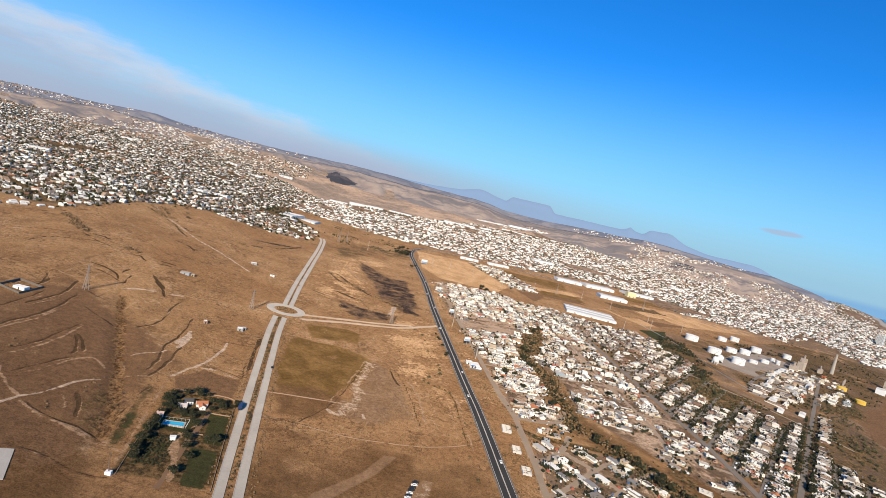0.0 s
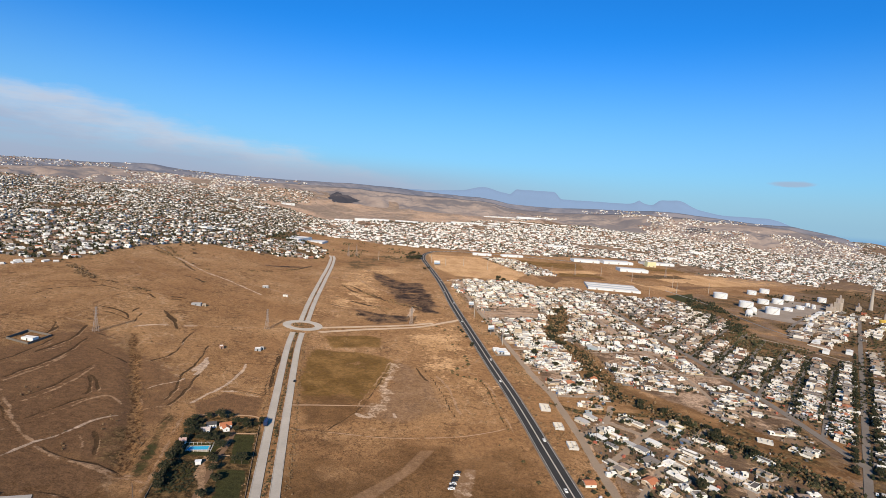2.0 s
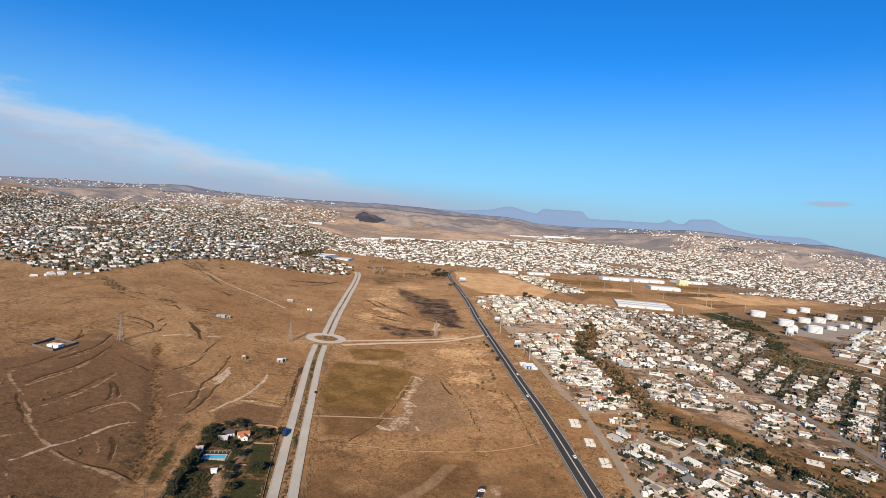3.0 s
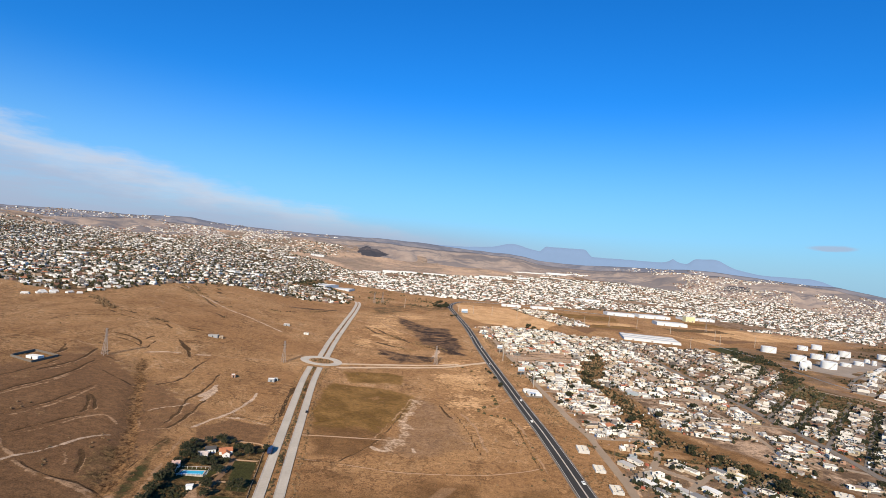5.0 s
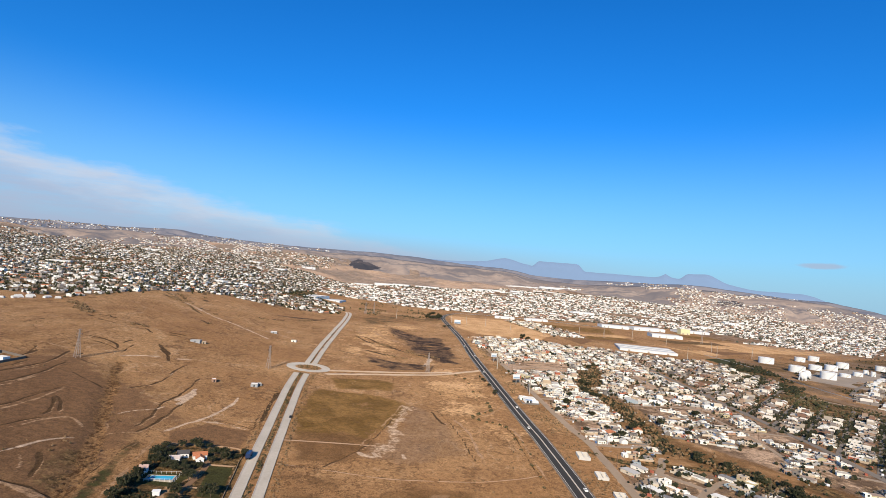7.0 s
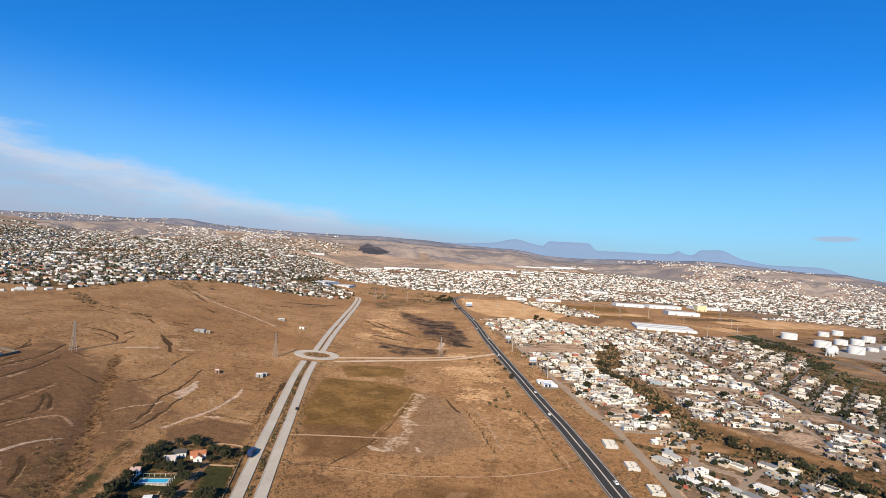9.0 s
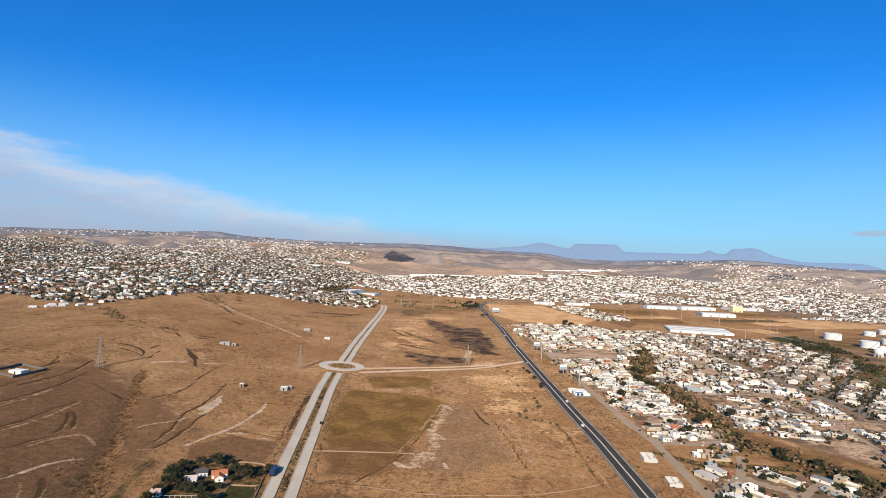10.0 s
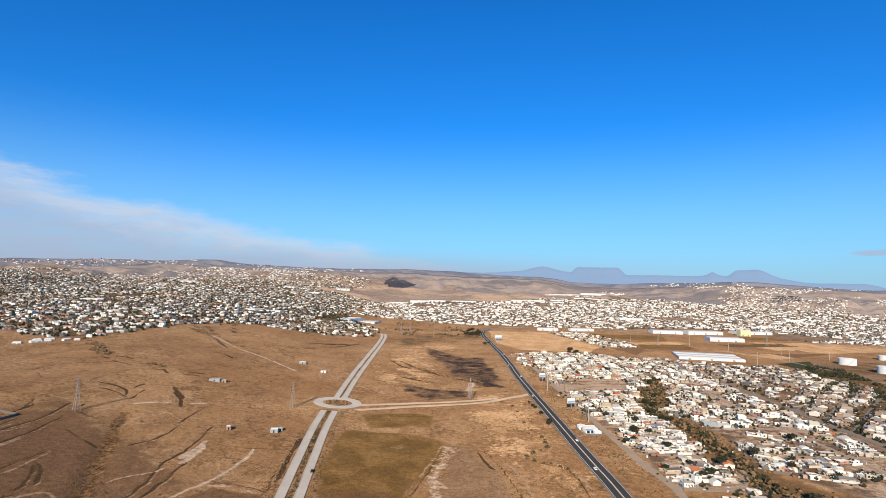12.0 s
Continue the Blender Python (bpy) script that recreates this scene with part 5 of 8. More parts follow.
def house_sheet(rnd):
    w, d = rnd.uniform(5, 7), rnd.uniform(10, 15)
    thing = new("house")
    bm = bag()
    shell(bm, w, d, 2.6, rim=0.05)
    part("wall", bm, M_WALL, thing)
    gable(thing, w, d, 2.68, 0.35, M_TIN)
    windows(thing, w, d, 2.6, rnd)
    if rnd.random() < 0.5:
        yard_wall(thing, w + 2, d, d / 2 + 5, -d / 2 - 2, rnd)
    return tagged(thing, "long low house with a pale sheet-metal roof", "house")


def walled_lot(rnd):
    """A walled plot with a low house at its back and a shed in one corner."""
    w, d, h = rnd.uniform(11, 14), rnd.uniform(18, 24), rnd.uniform(1.9, 2.3)
    thing = new("house")
    for x0, x1, y0, y1 in ((-w / 2, w / 2, -d / 2, -d / 2 + 0.25), (-w / 2, w / 2, d / 2 - 0.25, d / 2), (-w / 2, -w / 2 + 0.25, -d / 2 + 0.25, d / 2 - 0.25), (w / 2 - 0.25, w / 2, -d / 2 + 0.25, d / 2 - 0.25)):
        bm = bag()
        box(bm, x0, x1, y0, y1, -1.5, h)
        part("yard_wall", bm, M_WALL, thing)
    bw, bd = w * rnd.uniform(0.5, 0.8), d * rnd.uniform(0.3, 0.5)
    by = d / 2 - bd / 2 - 0.6
    bm = bag()
    shell(bm, bw, bd, 2.7, rim=0.3, y=by)
    part("wall", bm, M_WALL, thing)
    slab(thing, bw - 0.55, bd - 0.55, 2.72, y=by)
    windows(thing, bw, bd, 2.7, rnd, y=by, door=False)
    bm = bag()
    box(bm, -w / 2 + 0.5, -w / 2 + 3.5, -d / 2 + 0.5, -d / 2 + 4.5, -0.5, 2.1)
    part("shed", bm, M_TIN, thing)
    return tagged(thing, "low flat-roofed house at the back of a walled plot", "house")


M_RENDER = surface("pale_render", (0.62, 0.57, 0.49), var=0.35)


def house_shell(rnd):
    w, d = rnd.uniform(8, 10), rnd.uniform(14, 18)
    thing = new("house")
    h, t = 2.5, 0.3
    for y0, y1, x0, x1 in ((-d / 2, -d / 2 + t, -w / 2, w / 2), (d / 2 - t, d / 2, -w / 2, w / 2), (-d / 2 + t, d / 2 - t, -w / 2, -w / 2 + t), (-d / 2 + t, d / 2 - t, w / 2 - t, w / 2),
                           (-d / 2 + t, d / 2 - t, -t / 2, t / 2), (-d / 6, -d / 6 + t, -w / 2 + t, -t / 2), (d / 6, d / 6 + t, -w / 2 + t, -t / 2), (-d / 4, -d / 4 + t, t / 2, w / 2 - t), (d / 5, d / 5 + t, t / 2, w / 2 - t)):
        bm = bag()
        box(bm, x0, x1, y0, y1, -1.2, h)
        part("wall", bm, M_RENDER, thing)
    bm = bag()
    box(bm, -w / 2 + t, w / 2 - t, -d / 2 + t, d / 2 - t, -1.2, 0.1)
    part("floor_slab", bm, M_STREET, thing)
    return tagged(thing, "unfinished roofless house of bare pale block walls", "house")


HOUSE_KINDS = [house_flat, house_flat, house_two, house_ell, house_flat, house_ell, house_tile, house_sheet, house_flat, walled_lot, house_flat, house_sheet]
rnd = random.Random(11)
house_stock = [(HOUSE_KINDS[k % len(HOUSE_KINDS)], []) for k in range(36)]


def put_copy(stock, make, m):
    """The first of a kind is built; the later ones are copies of it."""
    if not stock:
        thing = make()
        thing.matrix_basis = m
        stock.append(thing)
        return thing
    return copy_thing(stock[0], m)


def standing(x, y, turn, scale=1.0):
    return pose(x, y, land_at(x, y), 0, 0, turn) @ Matrix.Diagonal((scale, scale, scale, 1))


HOUSE_SCALE = 0.87


def stand(stock, make, x, y, turn, group, lift=0.0):
    thing = put_copy(stock, make, pose(x, y, land_at(x, y) + lift, 0, 0, turn) @ Matrix.Diagonal((HOUSE_SCALE, HOUSE_SCALE, HOUSE_SCALE * 0.96, 1)))
    return tagged(thing, group=group)


# the loose quarter beside the highway, lot by lot: x, y, turn, kind
LOTS_A = [(192, 520, 84, 6), (221, 536, 84, 6), (181, 437, 84, 7), (171, 428, 86, 11), (209, 435, 70, 5), (184, 411, 80, 2), (174, 398, 84, 7), (178, 385, 84, 7), (189, 400, 84, 4),
          (217, 424, 70, 8), (194, 389, 84, 7), (199, 380, 84, 11)]
LOTS_B = [(196, 364, 84, 3), (168, 359, 88, 4), (175, 353, 88, 7), (141, 331, 95, 6), (239, 429, 75, 11), (250, 424, 75, 2), (237, 412, 75, 0), (243, 397, 75, 7), (257, 399, 75, 8), (210, 361, 84, 5), (228, 368, 80, 3)]
LOTS_C = [(266, 389, 75, 5), (244, 359, 80, 2), (227, 343, 80, 7), (250, 347, 80, 4), (289, 372, 70, 10), (183, 334, 84, 6), (188, 322, 84, 3), (255, 334, 80, 5), (222, 330, 80, 11), (206, 343, 84, 8), (236, 380, 78, 0), (214, 392, 78, 7), (275, 352, 75, 4), (170, 345, 88, 9)]
LOTS_D = [(320, 452, 70, 5), (307, 443, 70, 7), (314, 467, 70, 3), (366, 481, 80, 2), (346, 460, 75, 8), (353, 525, 80, 5), (336, 507, 75, 7), (317, 521, 75, 4), (288, 511, 75, 11), (277, 517, 75, 3), (333, 389, 60, 9), (347, 391, 60, 5), (209, 482, 85, 3), (193, 460, 85, 9)]
for x, y, turn, k in LOTS_A + LOTS_B + LOTS_C + LOTS_D:
    kind, made = house_stock[k + 12 * rnd.randrange(3)]
    along = 30 if x > 160 and y < 445 else turn - 88 if x < 160 else turn
    stand(made, lambda: kind(rnd), x, y, along + rnd.uniform(-4, 4) + rnd.choice((0, 0, 180)), "houses of the town")
shells = []
for x, y in ((147.5, 456), (148, 418), (148, 384)):
    stand(shells, lambda: house_shell(rnd), x, y, -6, "houses of the town")
stand(shells, lambda: house_shell(rnd), 314, 405, 60, "houses of the town")


def lots(poly, turn, wide, deep, street, run, lane, keep, seed, hole=0.35, hole_size=60.0):
    """House plots in double rows along streets, inside a quarter: x, y, turn."""
    g = np.random.default_rng(seed)
    pts = np.array(poly, float)
    c = pts.mean(0)
    span = np.abs(pts - c).max() * 1.5
    u_list = np.arange(-span, span, wide)
    u_list = u_list + np.floor(np.arange(len(u_list)) / run) * lane
    v_list = np.arange(-span, span, deep)
    v_list = v_list + np.floor(np.arange(len(v_list)) / 2) * street
    u, v = np.meshgrid(u_list - u_list.mean(), v_list - v_list.mean())
    flip = np.tile((np.arange(len(v_list)) % 2)[:, None], (1, len(u_list))).ravel()
    u, v = u.ravel() + g.normal(0, wide * 0.24, u.size), v.ravel() + g.normal(0, deep * 0.2, v.size)
    a = math.radians(turn)
    x, y = c[0] + u * math.cos(a) - v * math.sin(a), c[1] + u * math.sin(a) + v * math.cos(a)
    ok = inside(x, y, poly) & (g.random(x.size) < keep) & (rough_grain(x, y, hole_size, seed) > hole)
    return np.stack([x, y, turn + 180 * flip + g.normal(0, 10, x.size) + 90 * (g.random(x.size) < 0.25)], -1)[ok]


def rows_along(streets, poly, step, offsets, keep, seed):
    """House plots in rows on both sides of each street."""
    g = np.random.default_rng(seed)
    out = []
    for line in streets:
        pts = smooth_path(line, step)
        ahead = np.gradient(pts, axis=0)
        ahead /= np.linalg.norm(ahead, axis=1)[:, None]
        side = np.stack([ahead[:, 1], -ahead[:, 0]], -1)
        turn = np.degrees(np.arctan2(ahead[:, 1], ahead[:, 0]))
        for off in offsets:
            for s in (-1, 1):
                q = pts + side * off * s + g.normal(0, 0.5, pts.shape)
                out.append(np.c_[q, turn + (0 if s < 0 else 180) + g.normal(0, 3, len(q))])
    out = np.concatenate(out)
    return out[inside(out[:, 0], out[:, 1], poly) & (g.random(len(out)) < keep)]


ALL_STREETS = [(STREET, 8), (AVENUE, 9), (CREEK, 13), (HIGHWAY, 17), (SHORE_ROAD, 10)] + [(c, 6.5) for c in CROSS_STREETS]
plots = np.concatenate([
    lots(TOWN_WEST, 88, 8.2, 11.0, 4.5, 8, 5, 0.97, 1, 0.24),
    lots(TOWN_MID, 86, 8.2, 12.0, 5.5, 7, 6, 0.94, 2, 0.32, 42),
    lots(TOWN_NORTH, 80, 8.4, 11.5, 4.5, 9, 5, 0.97, 3, 0.18),
    rows_along(CROSS_STREETS, TOWN_EAST, 7.8, (10.0,), 0.74, 4),
    rows_along([SHORE_ROAD], TOWN_EAST, 9.5, (14,), 0.8, 7),
    lots([(396, 740), (405, 880), (520, 900), (575, 960), (585, 860), (500, 745), (460, 700)], 47.5, 10, 14, 9, 12, 7, 0.95, 6, 0.2),
    lots(NORTH_STRIP, 70, 10, 13, 6, 8, 6, 0.95, 8, 0.25, 50),
    lots(TOWN_SOUTH, 84, 12, 16, 8, 7, 7, 0.85, 5, 0.3),
])
free = (seaward(plots[:, 0], plots[:, 1]) < -30) & ((rough_grain(plots[:, 0], plots[:, 1], 45, 41) > 0.27) | (plots[:, 0] < 380))
for bare in PLOTS_BARE:
    free &= ~inside(plots[:, 0], plots[:, 1], bare)
free &= ~inside(plots[:, 0], plots[:, 1], [(160, 800), (170, 895), (262, 908), (248, 842), (236, 812)])
free &= (rough_grain(plots[:, 0], plots[:, 1], 30, 42) > 0.43) | (plots[:, 0] < 240) | (plots[:, 0] > 384) | (plots[:, 1] > 640)
for line, gap in ALL_STREETS:
    free &= near_line(plots[:, 0], plots[:, 1], line) > gap
for line in DIRT_LANES:
    free &= near_line(plots[:, 0], plots[:, 1], line) > 7
for made in LOTS_A + LOTS_B + LOTS_C + LOTS_D:
    free &= np.hypot(plots[:, 0] - made[0], plots[:, 1] - made[1]) > 12
plots = plots[free]
plots = plots[np.argsort(np.hypot(plots[:, 0] - 60, plots[:, 1] - 150))]
NEAR = 240
for n, (x, y, turn) in enumerate(plots[:NEAR]):
    kind, made = house_stock[rnd.choice([0, 1, 2, 3, 4, 5, 7, 8, 9, 10, 11, 12, 13, 14, 15, 16, 19, 20, 21, 22, 23, 24, 25, 27, 28, 29, 30, 31, 32, 33, 35])]
    stand(made, lambda: kind(rnd), float(x), float(y), float(turn), "houses of the town")


# ---- the houses farther off, joined ----
def far_houses(name, p, label, seed, sizes=(6.5, 10.0, 7.0, 11.5), upper=0.35, tall=(2.8, 3.6), detail=True, ground=None, mats=None):
    g = np.random.default_rng(seed)
    n = len(p)
    x, y, a = p[:, 0], p[:, 1], np.radians(p[:, 2])
    z = land(x, y) if ground is None else ground
    w, d, h = g.uniform(sizes[0], sizes[1], n), g.uniform(sizes[2], sizes[3], n), g.uniform(*tall, n)
    verts, faces, index, count = [], [], [], 0

    def add(local, quads, mats, keep=None):
        nonlocal count
        keep = np.ones(n, bool) if keep is None else keep
        c, s = np.cos(a[keep]), np.sin(a[keep])
        lx, ly, lz = (local[i][keep] for i in range(3))
        world_v = np.stack([x[keep, None] + lx * c[:, None] - ly * s[:, None], y[keep, None] + lx * s[:, None] + ly * c[:, None], z[keep, None] + lz], -1)
        k, m = lx.shape
        verts.append(world_v.reshape(-1, 3))
        faces.append((np.array(quads)[None] + (count + np.arange(k) * m)[:, None, None]).reshape(-1, 4))
        index.append(np.tile(mats, k))
        count += k * m

    sx, sy = np.array([-1, 1, 1, -1.0]), np.array([-1, -1, 1, 1.0])
    side = [[k, (k + 1) % 4, 4 + (k + 1) % 4, 4 + k] for k in range(4)]

    def hollow(w, d, lo, hi, rim, keep=None, oy=None):
        t = 0.3
        oy = np.zeros(n) if oy is None else oy
        lx = np.concatenate([np.outer(w / 2, sx)] * 2 + [np.outer(w / 2 - t, sx)] * 2, 1)
        ly = np.concatenate([np.outer(d / 2, sy)] * 2 + [np.outer(d / 2 - t, sy)] * 2, 1) + oy[:, None]
        lz = np.concatenate([np.repeat(v[:, None], 4, 1) for v in (lo, hi + rim, hi + rim, hi)], 1)
        quads = side + [[q + 4 for q in f] for f in side] + [[q + 8 for q in f] for f in side] + [[12, 13, 14, 15]]
        add((lx, ly, lz), quads, [0] * 12 + [1], keep)

    def block(w, d, lo, hi, ox, oy, keep, mats):
        lx, ly = np.tile(np.outer(w / 2, sx), 2) + ox[:, None], np.tile(np.outer(d / 2, sy), 2) + oy[:, None]
        lz = np.concatenate([np.repeat(lo[:, None], 4, 1), np.repeat(hi[:, None], 4, 1)], 1)
        add((lx, ly, lz), side + [[4, 5, 6, 7]], mats, keep)

    one = np.ones(n)
    pitched = g.random(n) < (0.12 if detail else 0.05)
    hollow(w, d, -2.0 * one, h, 0.4 * one, ~pitched)
    # pitched roofs: eaves ring and ridge
    e, r = w / 2 + 0.4, d / 2 + 0.4
    lx = np.concatenate([np.outer(w / 2, sx), np.outer(e, sx), np.stack([-e, e, -e, e], 1)], 1)
    ly = np.concatenate([np.outer(d / 2, sy), np.outer(r, sy), np.zeros((n, 2)), np.stack([0.1 * np.ones(n), -0.1 * np.ones(n)], 1)], 1)
    lz = np.concatenate([np.full((n, 4), -2.0), np.repeat(h[:, None], 4, 1), np.repeat((h + 1.5)[:, None], 2, 1), np.repeat((h + 1.4)[:, None], 2, 1)], 1)
    add((lx, ly, lz), side + [[4, 5, 9, 8], [6, 7, 8, 9], [5, 6, 9, 11], [7, 4, 8, 10]], [0, 0, 0, 0, 2, 2, 0, 0], pitched)
    up = (g.random(n) < upper) & ~pitched
    d2 = d * g.uniform(0.4, 0.85, n)
    hollow(w - 0.1, d2, h, h + 2.9, 0.35 * one, up, (d - d2) / 2 - 0.05)
    shed = g.random(n) < 0.6
    block(g.uniform(2.5, 4.5, n), g.uniform(2.5, 5, n), -2.0 * one, g.uniform(2.0, 2.6, n), g.choice([-1, 1], n) * w * 0.4, d / 2 + 2.4, shed, [0, 0, 0, 0, 1])
    tank = (g.random(n) < 0.4) & ~pitched & ~up
    block(1.1 * one, 1.1 * one, h, h + 1.5, g.uniform(-2, 2, n), g.uniform(-2, 2, n), tank, [3] * 5)
    if detail:
        for s, k in ((-1, -0.28), (-1, 0.28), (1, 0.1)):
            block(1.3 * one, 0.14 * one, 0.9 * one, 2.1 * one, k * w, s * d / 2, one > 0, [3] * 5)
        for s in (-1, 1):
            block(0.14 * one, 1.4 * one, 0.9 * one, 2.1 * one, s * w / 2, g.uniform(-1, 1, n), one > 0, [3] * 5)
        wall = g.random(n) < 0.5
        block(w + 3, 0.2 * one, -2 * one, 1.8 * one, 0 * one, d / 2 + g.uniform(3, 6, n), wall, [0] * 5)
        block(0.2 * one, d + 6, -2 * one, 1.7 * one, w / 2 + 1.4, 0.5 * one, wall, [0] * 5)
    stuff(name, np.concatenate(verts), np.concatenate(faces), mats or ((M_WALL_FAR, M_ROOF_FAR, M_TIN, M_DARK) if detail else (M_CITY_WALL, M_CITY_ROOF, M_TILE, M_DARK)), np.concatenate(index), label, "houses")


g = np.random.default_rng(15)
near_lots = np.concatenate([np.array(LOTS_A + LOTS_B + LOTS_C + LOTS_D, float)[:, :3], plots[:NEAR]])
sheds = np.concatenate([near_lots[:50:2], np.repeat(near_lots[50:], 2, 0)])
sheds[:, :2] += g.uniform(6.0, 9.5, (len(sheds), 1)) * np.array([(math.cos(a), math.sin(a)) for a in g.uniform(0, 6.28, len(sheds))])
clear = np.ones(len(sheds), bool)
for line, gap in ALL_STREETS:
    clear &= near_line(sheds[:, 0], sheds[:, 1], line) > gap * 0.7
for line in DIRT_LANES:
    clear &= near_line(sheds[:, 0], sheds[:, 1], line) > 5.5
far_houses("outbuildings", sheds[clear], "small sheds and lean-tos in the house yards", 23, sizes=(2.2, 4.6, 2.5, 6.0), upper=0.0, tall=(1.9, 2.6))
lower = plots[NEAR:, 0] > 384
far_houses("town_houses", plots[NEAR:][~lower], "dense rows of low white and cream flat-roofed houses", 21, sizes=(4.5, 7.5, 6.0, 11.5), tall=(2.1, 2.8), upper=0.14)
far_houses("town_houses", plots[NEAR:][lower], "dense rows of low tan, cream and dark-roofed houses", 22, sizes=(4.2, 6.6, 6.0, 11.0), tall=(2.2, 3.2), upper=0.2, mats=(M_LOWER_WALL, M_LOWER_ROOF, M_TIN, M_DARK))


def city(poly, turn, wide, deep, street, run, lane, keep, seed, hole=0.3, hole_size=140.0):
    """Quarters of differing street patterns inside one outline."""
    out = []
    for k, bent in enumerate((0, 27, -31)):
        p = lots(poly, turn + bent, wide, deep, street, run, lane, keep, seed + 100 * k, hole, hole_size)
        which = np.floor(3 * np.clip((rough_grain(p[:, 0], p[:, 1], 420, seed, 2) - 0.22) / 0.56, 0, 0.999))
        out.append(p[which == k])
    return np.concatenate(out)


WAREHOUSE_ROOM = [(-345, 1575, -180, 1775), (560, 1690, 980, 1860), (-275, 2525, 130, 2640), (258, 2635, 560, 2775), (680, 1480, 800, 1600), (640, 2960, 880, 3130)]
west = np.concatenate([
    city(CITY_WEST, 24, 11.0, 14.0, 8, 9, 9, 0.95, 31, 0.24, 200),
])
north = city(CITY_NORTH, 8, 11.5, 16, 10, 9, 9, 0.86, 32, 0.30, 200)
east = np.concatenate([city(CITY_EAST, 12, 11, 15, 10, 9, 9, 0.9, 33, 0.3, 120), city(CITY_COAST, 40, 11, 15, 8, 9, 9, 0.92, 34, 0.25, 120)])
east = east[~inside(east[:, 0], east[:, 1], EAST_FIELD) & (seaward(east[:, 0], east[:, 1]) < -55)]
for k, (quarter, label) in enumerate(((west, "hillside city of countless small pale houses"), (north, "flat city of countless small white houses"), (east, "outlying quarter of small pale houses"))):
    keep = np.ones(len(quarter), bool)
    for x0, y0, x1, y1 in WAREHOUSE_ROOM:
        keep &= ~((quarter[:, 0] > x0) & (quarter[:, 0] < x1) & (quarter[:, 1] > y0) & (quarter[:, 1] < y1))
    keep &= (near_line(quarter[:, 0], quarter[:, 1], HIGHWAY) > 18) & (seaward(quarter[:, 0], quarter[:, 1]) < -40)
    quarter = quarter[keep]
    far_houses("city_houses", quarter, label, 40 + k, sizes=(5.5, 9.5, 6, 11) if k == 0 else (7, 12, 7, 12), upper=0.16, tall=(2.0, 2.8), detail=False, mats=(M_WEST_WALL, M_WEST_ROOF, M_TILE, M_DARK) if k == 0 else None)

# hamlets on the far slopes
g = np.random.default_rng(77)
hx, hy = g.uniform(-3200, 3900, 31000), g.uniform(2200, 4350, 31000)
hr, haz = np.hypot(hx, hy), np.degrees(np.arctan2(hx, hy))
settled = np.interp(haz, (-15, -3, 9, 15, 22), (0.40, 0.75, 0.75, 0.52, 0.40))
ok = (rough_grain(hx, hy, 330, 8) > settled) & ((hr < 3620) | (haz > 40)) & (seaward(hx, hy) < -60) & ~inside(hx, hy, CITY_WEST) & ~inside(hx, hy, CITY_NORTH)
hamlets = np.stack([hx, hy, g.uniform(0, 90, hx.size)], -1)[ok][:16000]
# duller palette here and on the far hills stands in for haze
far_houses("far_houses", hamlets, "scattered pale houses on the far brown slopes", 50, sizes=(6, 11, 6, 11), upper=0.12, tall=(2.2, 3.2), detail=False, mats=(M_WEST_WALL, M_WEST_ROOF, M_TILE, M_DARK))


# houses on the far hills
for k, (shape, count, least, west_least) in enumerate(((NEAR_RIDGE, 24000, 0.59, 0.43), (FAR_RIDGE, 6000, 0.60, 0.44))):
    raz, rf = g.uniform(-50, 55, count), g.uniform(0.0, 0.98, count)
    spot = ridge_at(raz, rf, *shape)
    ok = 0.6 * rough_grain(spot[:, 0], spot[:, 1], 420, 18) + 0.4 * rough_grain(spot[:, 0], spot[:, 1], 110, 19) > np.interp(raz, (-15, -3, 9, 15, 22), (west_least, least + 0.25, least + 0.25, least, 0.45)) + np.interp(rf, (0.4, 0.8), (0.0, 0.1))
    spot = spot[ok]
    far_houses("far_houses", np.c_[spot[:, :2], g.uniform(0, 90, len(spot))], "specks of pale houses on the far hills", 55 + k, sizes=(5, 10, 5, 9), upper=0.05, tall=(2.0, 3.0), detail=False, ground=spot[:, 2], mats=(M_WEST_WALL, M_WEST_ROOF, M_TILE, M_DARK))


# ---- trees and scrub ----
def clump(bm, c, r, rnd, flat=0.75):
    """One ragged leaf clump, an uneven eight-sided solid."""
    pts = [bm.verts.new(Vector(c) + Vector((x, y, z * flat)) * r * rnd.uniform(0.6, 1.25)) for x, y, z in ((1, 0, 0), (0, 1, 0), (-1, 0, 0), (0, -1, 0), (0, 0, 1), (0, 0, -1))]
    for k in range(4):
        bm.faces.new((pts[k], pts[(k + 1) % 4], pts[4]))
        bm.faces.new((pts[(k + 1) % 4], pts[k], pts[5]))


